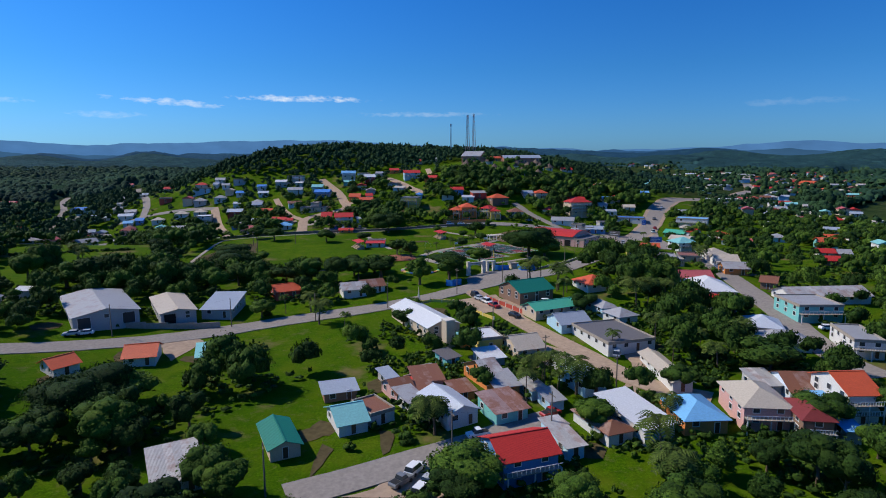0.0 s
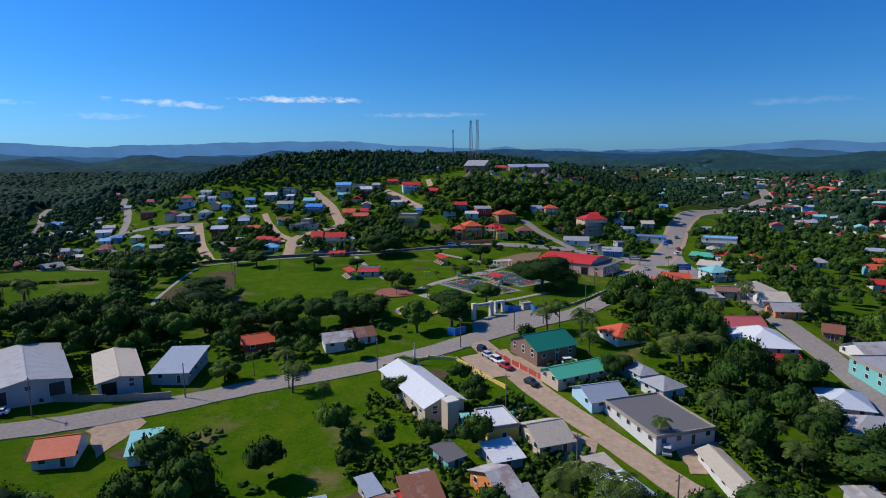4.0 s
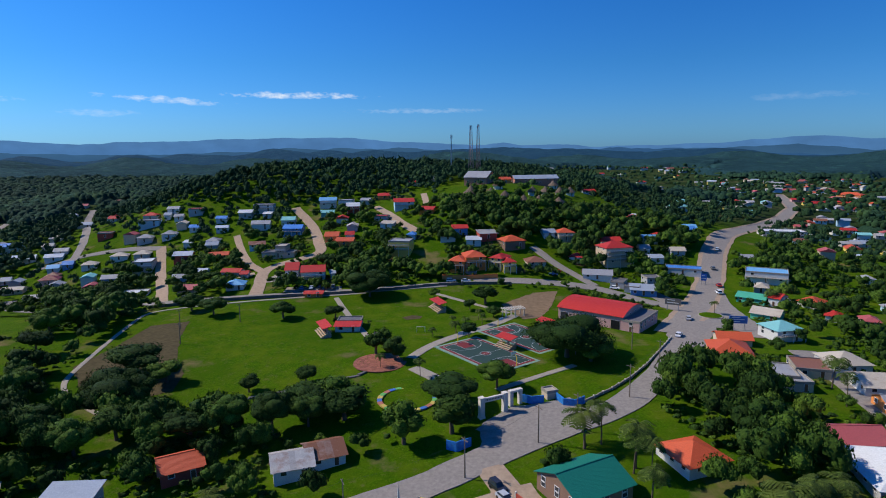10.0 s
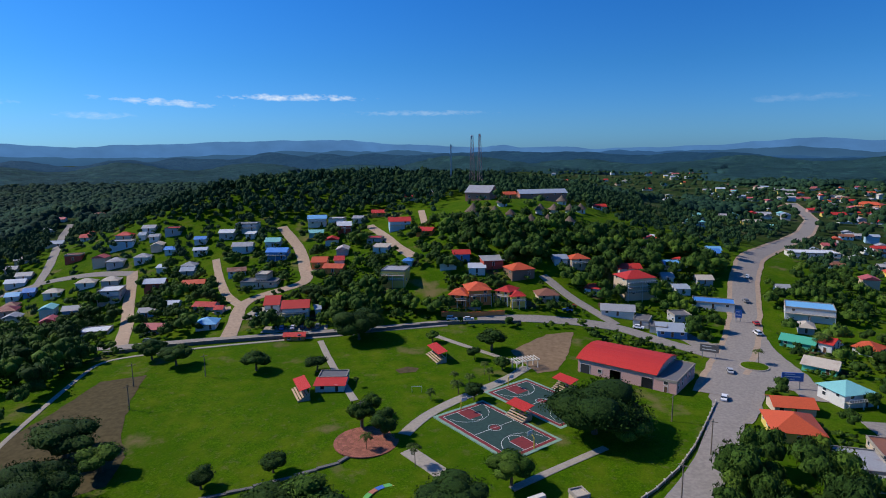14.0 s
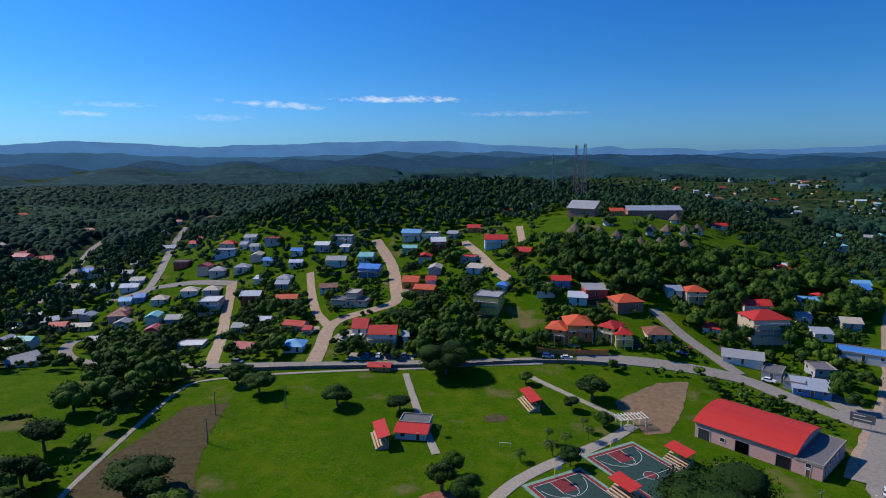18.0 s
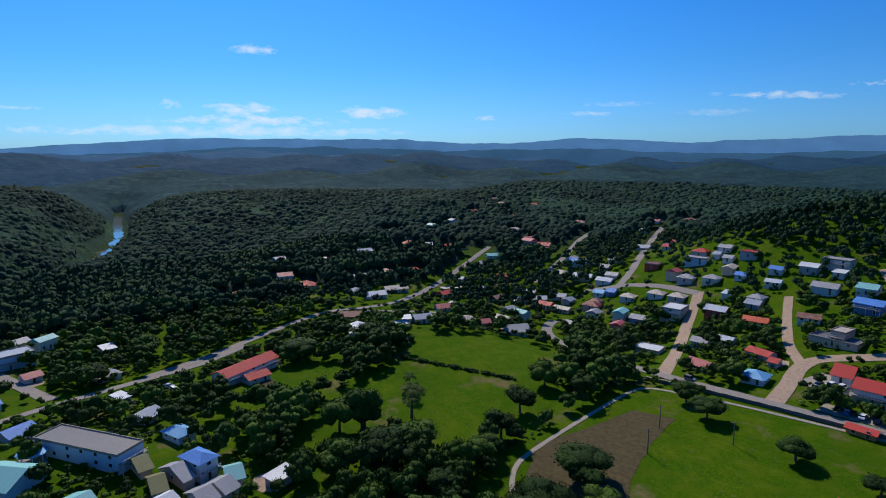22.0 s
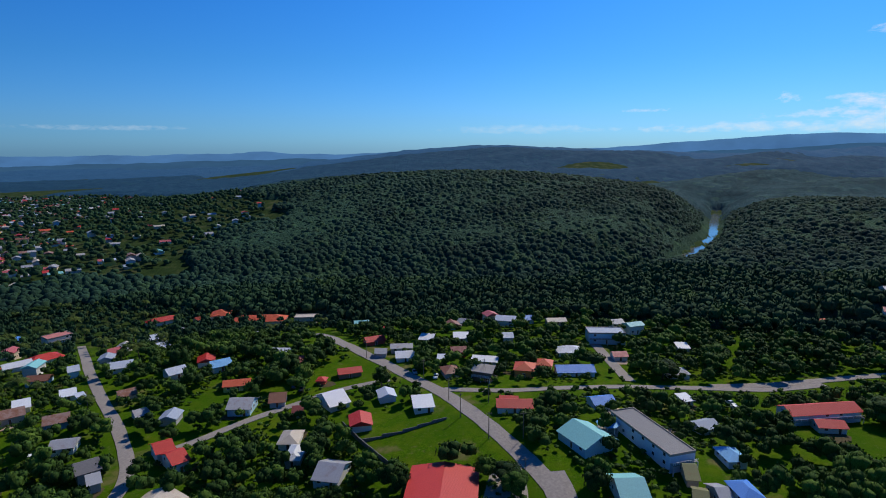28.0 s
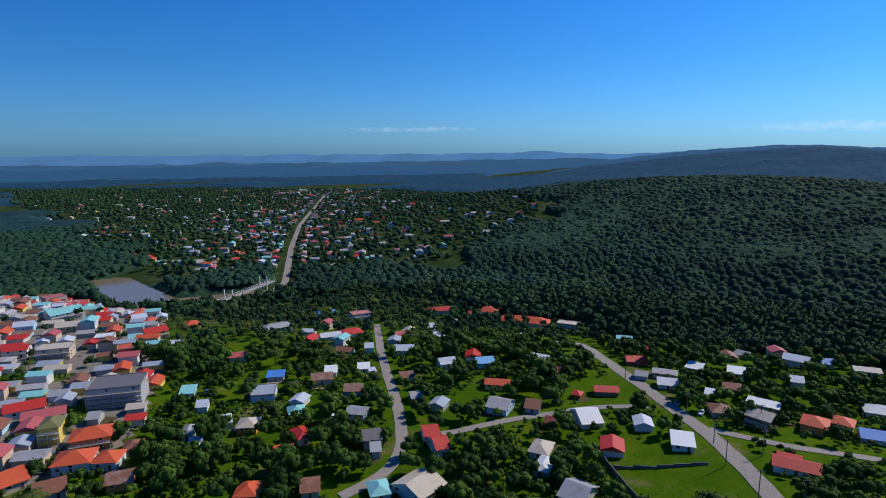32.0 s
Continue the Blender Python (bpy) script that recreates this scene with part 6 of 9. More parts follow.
def thatched_hut(x, y, r, h):
    root = new("thatched_hut")
    root.matrix_world = pose(x, y, float(land(x, y)), 0, 0, (x * 7) % 60)
    n = 10
    V = [(0, 0, h)] + [(0.45 * r * math.cos(6.283 * i / n), 0.45 * r * math.sin(6.283 * i / n), h * 0.70) for i in range(n)] + [(r * math.cos(6.283 * i / n) * (1 + 0.06 * (i % 2)), r * math.sin(6.283 * i / n), h * 0.36) for i in range(n)]
    V += [(0.8 * a, 0.8 * b, c - 0.15) for a, b, c in V[n + 1:]]
    F = [(0, 1 + i, 1 + (i + 1) % n) for i in range(n)] + [(1 + i, n + 1 + i, n + 1 + (i + 1) % n, 1 + (i + 1) % n) for i in range(n)] + [(n + 1 + i, 2 * n + 1 + i, 2 * n + 1 + (i + 1) % n, n + 1 + (i + 1) % n) for i in range(n)]
    child("thatch", mesh_of("thatch", V, F, M_THATCH), root)
    v, f = tube([(0, 0, -1.2), (0, 0, h * 0.42)], [0.72 * r, 0.72 * r], 10)
    child("wall", mesh_of("wall", v, f, wall_mat("white")), root)
    child("door", DOOR, root, m=pose(0, -0.715 * r, 0.0))
    return tagged(root, "round hut with brown thatched roof on the hillside", "hut", "thatched huts on the hill")


for x, y, r, h in [(18.8, 257.8, 5, 8), (21.7, 240.8, 4, 6.5), (30.8, 252.3, 4, 7), (37.7, 279.1, 4, 6), (39.6, 252.7, 3.4, 5), (58.3, 264.6, 3.8, 6), (67.3, 269.7, 4, 6), (78.3, 277.8, 4, 6), (87.4, 288.5, 4, 6), (49.8, 243.2, 3.8, 6), (59.7, 247.5, 3.5, 5.5), (80.1, 311.2, 4, 6), (72.5, 250.2, 3.6, 6), (43.2, 240.3, 3.4, 5.5)]:
    thatched_hut(x, y, r, h)
gaz = new("gazebo")
gaz.matrix_world = pose(-178.7, -61.8, float(land(-178.7, -61.8)))
tagged(gaz, "open octagonal gazebo with a blue metal roof", "gazebo")
for i in range(8):
    a, b = radians(45 * i), radians(45 * i + 45)
    child("roof_panel", slab("roof_panel", [(3.9 * math.cos(a), 3.9 * math.sin(a), 2.8), (3.9 * math.cos(b), 3.9 * math.sin(b), 2.8), (0, 0, 4.4)], 0.08, roof_mat("lightblue")), gaz)
    child("post", boxes("post", M_TRIM, (3.2 * math.cos(a) - 0.1, 3.2 * math.cos(a) + 0.1, 3.2 * math.sin(a) - 0.1, 3.2 * math.sin(a) + 0.1, -0.5, 3.0)), gaz)
child("floor_slab", boxes("floor_slab", M_CONC, (-3.2, 3.2, -3.2, 3.2, -0.6, 0.2)), gaz)

# ---------------------------------------------------------------- church extras, pools
tower = new("church_tower")
tower.matrix_world = pose(1.6, -47.6, float(land(1.6, -47.6)), 0, 0, 30)
tagged(tower, "square beige tower at the end of the church", "tower")
child("shaft", boxes("shaft", wall_mat("tan"), (-1.3, 1.3, -1.3, 1.3, -1, 7.2)), tower)
child("cap", boxes("cap", M_PLASTER, (-1.45, 1.45, -1.45, 1.45, 7.2, 7.5)), tower)
spire = new("white_spire")
spire.matrix_world = pose(-7.6, -12.0, float(land(-7.6, -12)))
tagged(spire, "slender white pointed spire beside the road", "spire")
v, f = tube([(0, 0, -0.5), (0, 0, 1.2), (0, 0, 1.3), (0, 0, 6.5)], [0.55, 0.5, 0.42, 0.03], 8)
child("shaft", mesh_of("shaft", v, f, M_PLASTER), spire)
v, f = tube([(0, 0, -0.4), (0, 0, 0.5)], [1.1, 1.0], 8)
child("plinth", mesh_of("plinth", v, f, M_CONC), spire)
patch("pavement_court", [(2, -47), (8, -37), (13, -35), (20, -38), (15, -44), (8, -48)], M_CONC, 0.14, "paved courtyard beside the church")
M_POOL = mat_plain("turquoise_basin", (0.10, 0.50, 0.52), 0.35, 0, 1, 0.2)
for x, y, w, d, tr in ((15.5, -39.6, 4.2, 3.0, 30), (5.4, -44.3, 2.6, 1.6, 20), (10.1, -41.8, 2.0, 1.6, 0)):
    b = new("wading_pool")
    b.matrix_world = pose(x, y, float(land(x, y)) + 0.15, 0, 0, tr)
    tagged(b, "shallow turquoise painted pool in the courtyard", "pool")
    child("basin", boxes("basin", M_POOL, (-w / 2, w / 2, -d / 2, d / 2, -0.3, 0.06)), b)
    child("rim", boxes("rim", M_CONC, (-w / 2 - 0.25, w / 2 + 0.25, -d / 2 - 0.25, -d / 2, -0.3, 0.14), (-w / 2 - 0.25, w / 2 + 0.25, d / 2, d / 2 + 0.25, -0.3, 0.14), (-w / 2 - 0.25, -w / 2, -d / 2, d / 2, -0.3, 0.14), (w / 2, w / 2 + 0.25, -d / 2, d / 2, -0.3, 0.14)), b)

# ---------------------------------------------------------------- masts, signs, roundabout


def lattice_mast(x, y, base, top, w, material, label):
    root = new("radio_mast")
    root.matrix_world = pose(x, y, base)
    H, n = top - base, 12
    for sx, sy in ((-1, -1), (1, -1), (0, 1)):
        v, f = tube([(sx * w, sy * w, -1), (sx * w * 0.35, sy * w * 0.35, H)], [0.24, 0.18], 5)
        child("leg", mesh_of("leg", v, f, material), root)
    C = [(-1, -1), (1, -1), (0, 1)]
    for i in range(n):
        V, F = [], []
        z0, z1 = H * i / n, H * (i + 1) / n
        k0, k1 = w * (1 - 0.65 * i / n), w * (1 - 0.65 * (i + 1) / n)
        for j in range(3):
            a, b = C[j], C[(j + 1) % 3]
            for p, q in (((a[0] * k0, a[1] * k0, z0), (b[0] * k1, b[1] * k1, z1)), ((a[0] * k1, a[1] * k1, z1), (b[0] * k1, b[1] * k1, z1 + 0.01))):
                o = len(V)
                V += [(p[0], p[1], p[2] - 0.07), (q[0], q[1], q[2] - 0.07), (q[0], q[1], q[2] + 0.07), (p[0], p[1], p[2] + 0.07), (p[0] + 0.1, p[1] + 0.1, p[2]), (q[0] + 0.1, q[1] + 0.1, q[2])]
                F += [(o, o + 1, o + 2, o + 3), (o + 3, o + 2, o + 5, o + 4), (o + 4, o + 5, o + 1, o)]
        child("bracing", mesh_of("bracing", V, F, material), root)
    for i in range(3):
        a = i * 2.1
        child("antenna", boxes("antenna", M_TRIM, (math.cos(a) * 0.9 - 0.2, math.cos(a) * 0.9 + 0.2, math.sin(a) * 0.9 - 0.2, math.sin(a) * 0.9 + 0.2, H - 3.2, H - 0.6)), root)
    return tagged(root, label, "radio mast", "radio masts on the hill")


M_MAST = mat_plain("mast_paint", (0.52, 0.30, 0.26), 0.6, 0, 0.3, 0.3)
lattice_mast(24.4, 375, float(land(24.4, 375)), 84, 2.2, M_MAST, "tall red and white steel lattice radio mast")
lattice_mast(30.4, 378, float(land(30.4, 378)), 85, 2.0, M_MAST, "tall red and white steel lattice radio mast")
lattice_mast(9.0, 410, float(land(9, 410)), 78, 0.5, M_STEEL, "thin steel mast on the hilltop")


def board(name, x, y, turn, w, z0, z1, col, label, bars):
    root = new(name)
    root.matrix_world = pose(x, y, float(land(x, y)), 0, 0, turn)
    for u in (-w * 0.35, w * 0.35):
        child("post", boxes("post", M_STEEL, (u - 0.12, u + 0.12, -0.1, 0.1, -0.5, z0)), root)
    p = child("panel", boxes("panel", col, (-w / 2, w / 2, -0.15, 0.15, z0, z1)), root)
    for i in range(bars):
        zz = z1 - (z1 - z0) * (i + 0.6) / (bars + 0.4)
        child("text_bar", boxes("text_bar", M_LINE, (-w * 0.38, w * (0.1 + 0.25 * (i % 2)), -0.18, -0.153, zz - 0.12, zz + 0.12)), p)
    return tagged(root, label, "billboard", "billboards at the junction")


board("billboard", 104.6, 88.8, -10, 6.0, 2.6, 5.2, mat_plain("billboard_blue", (0.04, 0.14, 0.42), 0.5), "blue billboard with white writing at the roundabout", 3)
board("billboard", 92.6, 117.0, -30, 6.0, 2.4, 5.0, M_STONE, "dark sign board on steel posts at the junction", 2)
board("billboard", 120.5, 153.0, -20, 2.4, 2.0, 5.2, mat_plain("billboard_blue", (0.04, 0.14, 0.42), 0.5), "small blue service station sign beside the road", 2)
rb = new("roundabout_island")
rb.matrix_world = pose(103.8, 108.3, float(land(103.8, 108.3)) + 0.1)
tagged(rb, "round kerbed traffic island planted with shrubs and a palm", "roundabout")
v, f = tube([(0, 0, -0.5), (0, 0, 0.42)], [4.6, 4.5], 24)
child("kerb", mesh_of("kerb", v, f, M_CONC), rb)
v, f = tube([(0, 0, 0.0), (0, 0, 0.44), (0, 0, 0.7)], [4.15, 4.15, 2.0], 24)
child("planting", mesh_of("planting", v, f, M_GROUND), rb)


# ---------------------------------------------------------------- vehicles
M_TYRE = M_BLACK
CARC = {c: mat_plain("car_" + c, col, 0.25, 0.0, 3, 0.05, spec=0.6) for c, col in dict(white=(0.78, 0.78, 0.78), silver=(0.45, 0.46, 0.48), black=(0.03, 0.03, 0.035), red=(0.42, 0.03, 0.03), blue=(0.05, 0.12, 0.32), grey=(0.18, 0.19, 0.2)).items()}
WHEEL = None


def profile(name, pts, w0, w1, material):
    """A body from a side outline; w0 at the sill, w1 at the top."""
    zs = [p[1] for p in pts]
    lo, hi = min(zs), max(zs)
    V = []
    for s in (-1, 1):
        V += [(x, s * (w0 + (w1 - w0) * (z - lo) / (hi - lo)), z) for x, z in pts]
    n = len(pts)
    F = [tuple(range(n)), tuple(range(2 * n - 1, n - 1, -1))] + [(i, n + i, n + (i + 1) % n, (i + 1) % n) for i in range(n)]
    return mesh_of(name, V, F, material)


def vehicle(kind, colour):
    root = new(kind)
    m = CARC[colour]
    child("body", profile("body", [(-2.15, 0.35), (2.15, 0.35), (2.2, 0.7), (2.05, 0.92), (0.95, 1.0), (-2.0, 1.0), (-2.2, 0.75)], 0.88, 0.82, m), root)
    if kind == "pickup_truck":
        child("cabin", profile("cabin", [(-0.65, 1.0), (0.95, 1.0), (0.5, 1.62), (-0.5, 1.64)], 0.80, 0.66, M_GLASS), root)
        child("cabin_roof", boxes("cabin_roof", m, (-0.5, 0.52, -0.68, 0.68, 1.62, 1.70)), root)
        child("cargo_bed", boxes("cargo_bed", M_BLACK, (-2.02, -0.72, -0.72, 0.72, 1.0, 1.03)), root)
    else:
        tall = 1.78 if kind in ("suv", "van") else 1.48
        back = -2.1 if kind in ("suv", "van") else -1.6
        child("cabin", profile("cabin", [(back, 1.0), (1.0, 1.0), (0.4, tall - 0.08), (back + 0.25, tall - 0.06)], 0.82, 0.66, M_GLASS), root)
        child("cabin_roof", boxes("cabin_roof", m, (back + 0.22, 0.42, -0.69, 0.69, tall - 0.08, tall)), root)
    for x in (-1.35, 1.35):
        for y in (-0.84, 0.84):
            v, f = [], []
            for s in (-0.11, 0.11):
                v += [(x + 0.33 * math.cos(i * 0.628), y + s, 0.33 + 0.33 * math.sin(i * 0.628)) for i in range(10)]
            f = [tuple(range(10)), tuple(range(19, 9, -1))] + [(i, (i + 1) % 10, 10 + (i + 1) % 10, 10 + i) for i in range(10)]
            child("wheel", mesh_of("wheel", v, f, M_TYRE), root)
    return tagged(root, f"{colour} {kind.replace('_', ' ')} parked beside the road", "car", "cars of the town")


PROTO = {}


def park(kind, colour, x, y, turn, lift=0.22):
    m = pose(x, y, float(land(x, y)) + lift, 0, 0, turn)
    if (kind, colour) not in PROTO:
        PROTO[(kind, colour)] = vehicle(kind, colour)
        PROTO[(kind, colour)].matrix_world = m
    else:
        copy_thing(PROTO[(kind, colour)], m)


for kind, colour, x, y, turn in [
        ("suv", "white", -4.5, -106.6, 60), ("pickup_truck", "grey", -6.6, -110.0, 50), ("car", "silver", -2.0, -109.6, 60), ("car", "black", 0.2, -109.0, 70), ("suv", "white", -3.2, -112.6, 62), ("pickup_truck", "white", 6.6, -95.2, 200),
        ("pickup_truck", "red", 21.4, -87.6, 30), ("suv", "silver", 43.0, -58.2, 70), ("car", "white", 104.7, -43.0, 0), ("car", "silver", -100.4, -43.4, 200), ("car", "white", -97.7, -41.8, 200), ("suv", "blue", 103.8, -30.8, 90)]:
    park(kind, colour, x, y, turn)
for kind, colour, x, y, turn in [
        ("suv", "black", 11.2, -6.2, -60), ("car", "silver", 12.3, -9.6, -60), ("suv", "white", 14.6, -13.4, -60), ("pickup_truck", "red", 16.4, -17.2, -60), ("car", "black", 21.6, -27.0, -60), ("suv", "grey", 29.8, -20.6, 20), ("van", "white", 33.2, -16.0, 10),
        ("car", "white", 80.4, 80.2, 60), ("car", "silver", 93.2, 103.1, 70), ("car", "red", 126.1, 149.8, 80), ("suv", "white", 121.5, 140.0, 85), ("car", "grey", 133.7, 173.1, 80), ("car", "white", 148.8, 201.8, 60)]:
    park(kind, colour, x, y, turn)
for kind, colour, x, y, turn in [
        ("suv", "white", 4.6, 150.6, 0), ("car", "white", 11.2, 149.9, 0), ("pickup_truck", "blue", 52.7, 159.2, 160), ("car", "red", 54.9, 162.6, 160), ("car", "white", -58.3, 147.2, 95), ("car", "blue", -62.4, 146.8, 95), ("suv", "black", -54.5, 147.6, 95), ("car", "black", -51.6, 147.8, 95),
        ("suv", "grey", -48.6, 148.1, 95), ("van", "white", -76.0, 161.0, 80), ("van", "white", -73.0, 163.0, 80), ("van", "white", -70.0, 163.4, 80), ("suv", "grey", -110.4, 137.6, 5), ("car", "white", 77.8, 145.9, -30), ("car", "white", 74.5, 157.4, -30)]:
    park(kind, colour, x, y, turn)
for kind, colour, x, y, turn in [
        ("suv", "blue", 131.4, 130.1, 30), ("car", "silver", 134.2, 128.6, 30), ("suv", "grey", 136.6, 125.0, 30), ("car", "white", 143.0, 125.6, 20), ("car", "white", -213.5, -132.2, 10), ("suv", "white", -248.8, -42.3, 80), ("pickup_truck", "silver", -217.9, -143.3, 30), ("car", "black", -192.7, -186.8, 20),
        ("suv", "black", -190.6, -182.0, 20), ("pickup_truck", "black", -147.6, -90.2, 100), ("car", "white", -217.5, -18.5, 30), ("car", "silver", -222.7, -19.6, 40), ("van", "white", -138.0, -51.6, 90), ("car", "red", -140.6, -58.4, 90), ("car", "white", -119.0, -238.0, 40), ("car", "white", -96, -300, 60)]:
    park(kind, colour, x, y, turn)

# ---------------------------------------------------------------- utility poles and wires


def utility_pole(x, y, turn, h=9.0):
    root = new("utility_pole")
    root.matrix_world = pose(x, y, float(land(x, y)), 0, 0, turn)
    v, f = tube([(0, 0, -0.6), (0, 0, h)], [0.17, 0.11], 7)
    child("post", mesh_of("post", v, f, M_POLE), root)
    child("crossarm", boxes("crossarm", M_POLE, (-1.1, 1.1, -0.06, 0.06, h - 0.7, h - 0.56)), root)
    return tagged(root, "weathered wooden utility pole with a crossarm", "pole", "utility poles")


def wire(a, b, h=8.6):
    pa, pb = Vector((*a, float(land(*a)) + h)), Vector((*b, float(land(*b)) + h))
    P = [pa.lerp(pb, i / 10) - Vector((0, 0, 1.2 * (1 - (2 * i / 10 - 1) ** 2))) for i in range(11)]
    v, f = tube([(p.x, p.y, p.z) for p in P], [0.022] * 11, 3)
    return tagged(new("wire", mesh_of("wire", v, f, M_BLACK)), "sagging black overhead wire between two poles", "wire", "overhead wires")


LINES = [[(-91.2, -40.4), (-62.8, -27.5), (-38.8, -22.5), (-17.5, -13.5), (5.0, -2.0), (21.6, 9.6), (31.2, 14.5), (48, 30), (62, 48)],
         [(-141.6, -82), (-163.5, -97.5), (-176.1, -110.6), (-189.5, -119), (-210.5, -136.5), (-232.6, -173)],
         [(-27.4, -113.4), (1.7, -102.5), (20, -96)], [(36.7, -79.3), (24.0, -66.0), (14, -40)], [(-165.8, -86.9), (-190, -104), (-215, -112)]]
for line in LINES:
    for i, (x, y) in enumerate(line):
        a, b = line[max(0, i - 1)], line[min(len(line) - 1, i + 1)]
        utility_pole(x, y, math.degrees(math.atan2(b[1] - a[1], b[0] - a[0])) + 90)
    for a, b in zip(line, line[1:]):
        wire(a, b)
for x, y in ((41.4, 61.8), (-75.6, 103.2), (-20.6, 66.0), (-95, 96), (60, 66), (-88, 80)):
    utility_pole(x, y, 40, 7.5)

# ---------------------------------------------------------------- bridge over the river
bridge = new("road_bridge")
bridge.matrix_world = pose(-228, -518, -19.0, 0, 0, math.degrees(math.atan2(-33.7, -59.4)))
tagged(bridge, "narrow steel bridge carrying the road over the river", "bridge")
child("deck", boxes("deck", M_ASPH, (-42, 42, -3.2, 3.2, -0.6, 0)), bridge)
for v in (-3.2, 3.2):
    child("railing", boxes("railing", M_TRIM, (-42, 42, v - 0.08, v + 0.08, 1.0, 1.15), *[(-42 + 3 * i, -41.8 + 3 * i, v - 0.08, v + 0.08, 0, 1.0) for i in range(29)]), bridge)
for u in (-26, 26):
    for v in (-3.6, 3.6):
        child("bridge_tower", boxes("bridge_tower", M_TRIM, (u - 0.4, u + 0.4, v - 0.35, v + 0.35, -10, 7.5)), bridge)

# ---------------------------------------------------------------- far quarters of the town


def inside(poly, x, y):
    r = False
    for (ax, ay), (bx, by) in zip(poly, poly[1:] + poly[:1]):
        if (ay > y) != (by > y) and x < (bx - ax) * (y - ay) / (by - ay) + ax:
            r = not r
    return r


def far_house(w, d, h, roof, wall):
    root = new("distant_house")
    root.matrix_world = pose(0, 0, -500)
    V, F = box_data(-w / 2, w / 2, -d / 2, d / 2, -2, h)
    child("wall", mesh_of("wall", V, F, wall_mat(wall)), root)
    W, D, r = w / 2 + 0.5, d / 2 + 0.5, h + 0.2 * d
    m = roof_mat(roof)
    V = [(x, y, z) for x in (-W, W) for y, z in ((-D, h - 0.3), (-D, h - 0.15), (0, r), (D, h - 0.15), (D, h - 0.3))]
    child("roof", mesh_of("roof", V, [(4, 3, 2, 1, 0), (5, 6, 7, 8, 9), (0, 1, 6, 5), (1, 2, 7, 6), (2, 3, 8, 7), (3, 4, 9, 8), (4, 0, 5, 9)], m), root)
    return tagged(root, f"small {COLOUR.get(wall, wall)} house with {COLOUR[roof]} roof, far off", "house", "distant houses")


FARP = [far_house(7 + (k % 3) * 1.5, 6 + k % 2, 2.5 + (2.2 if k % 5 == 4 else 0), r, w) for k, (r, w) in enumerate([("bluewhite", "white"), ("red", "white"), ("beige", "tan"), ("grey", "white"), ("teal", "white"), ("orangered", "yellow"), ("greyblue", "grey"), ("rust", "lightblue"), ("whiterust", "grey"), ("pinkred", "tan")])]
FAR_AT = []
rnd = random.Random(31)


def quarter(poly, step, share, spin, cap):
    xs, ys = [p[0] for p in poly], [p[1] for p in poly]
    n, y = 0, min(ys)
    while y < max(ys):
        x = min(xs)
        while x < max(xs):
            px, py = x + rnd.uniform(-0.4, 0.4) * step, y + rnd.uniform(-0.4, 0.4) * step
            if inside(poly, px, py) and rnd.random() < share and n < cap and all(math.hypot(px - hx, py - hy) > hr + 4.5 for hx, hy, hr, *_ in HOUSES) and all(math.hypot(px - rx, py - ry) > rw + 6 for rx, ry, rw in ROADS[::3]) and float(river_distance(px, py)) > 45:
                FAR_AT.append((px, py, rnd.choice(spin) + rnd.uniform(-8, 8)))
                n += 1
            x += step
        y += step


def town_mesh(name, spots, seed, big=1.0):
    """Far houses too small to tell apart, as one mesh with walls and gabled roofs."""
    r = random.Random(seed)
    mats = [wall_mat(k) for k in ("white", "tan", "grey", "lightblue", "yellow")] + [roof_mat(k) for k in ("bluewhite", "red", "greyblue", "grey", "teal", "orangered", "brown", "whiterust", "pinkred", "grey", "beige", "rust")]
    V, F, S = [], [], []
    for x, y, turn in spots:
        w, d, h = r.uniform(7, 13) * big, r.uniform(6.5, 9) * big, r.choice((2.6, 2.8, 3.0, 5.2))
        m = pose(x, y, float(land(x, y)), 0, 0, turn)
        b = len(V)
        P = [(sx * w / 2, sy * d / 2, z) for z in (-2, h) for sy in (-1, 1) for sx in (-1, 1)]
        W, D, t = w / 2 + 0.5, d / 2 + 0.6, h + 0.2 * d
        P += [(sx * W, yy, zz) for sx in (-1, 1) for yy, zz in ((-D, h - 0.25), (-D, h - 0.1), (0, t), (D, h - 0.1), (D, h - 0.25))]
        V += [tuple(m @ Vector(q)) for q in P]
        f = [(0, 1, 5, 4), (1, 3, 7, 5), (3, 2, 6, 7), (2, 0, 4, 6)] + [tuple(8 + i for i in q) for q in ((4, 3, 2, 1, 0), (5, 6, 7, 8, 9), (0, 1, 6, 5), (1, 2, 7, 6), (2, 3, 8, 7), (3, 4, 9, 8))]
        F += [tuple(b + i for i in q) for q in f]
        S += [r.randrange(5)] * 4 + [5 + r.randrange(12)] * 6
        HOUSES.append((x, y, 5.5, turn, 5, 4))
    return tagged(new(name, mesh_of(name, V, F, mats, S)), "small houses with bright metal roofs scattered among far trees", "houses", kind="stuff")


for k, p in enumerate(FARP):
    # those of the nearer quarters get a door and windows
    w = 7 + (k % 3) * 1.5
    d = 6 + k % 2
    child("door", DOOR, p, m=pose(0.6, -d / 2 - 0.03, 0.05))
    for u in (-w * 0.3, w * 0.32):
        child("window", WINDOW, p, m=pose(u, -d / 2 - 0.03, 1.6))
quarter([(-85, -640), (-130, -600), (-145, -466), (-100, -353), (-63, -284), (-33, -262), (-10, -285), (-20, -450)], 12.5, 0.75, (-30, 60), 190)
quarter([(-330, 120), (-200, 150), (-130, 160), (-60, 180), (-40, 290), (-120, 300), (-250, 310), (-330, 300)], 17, 0.45, (10, 100), 34)
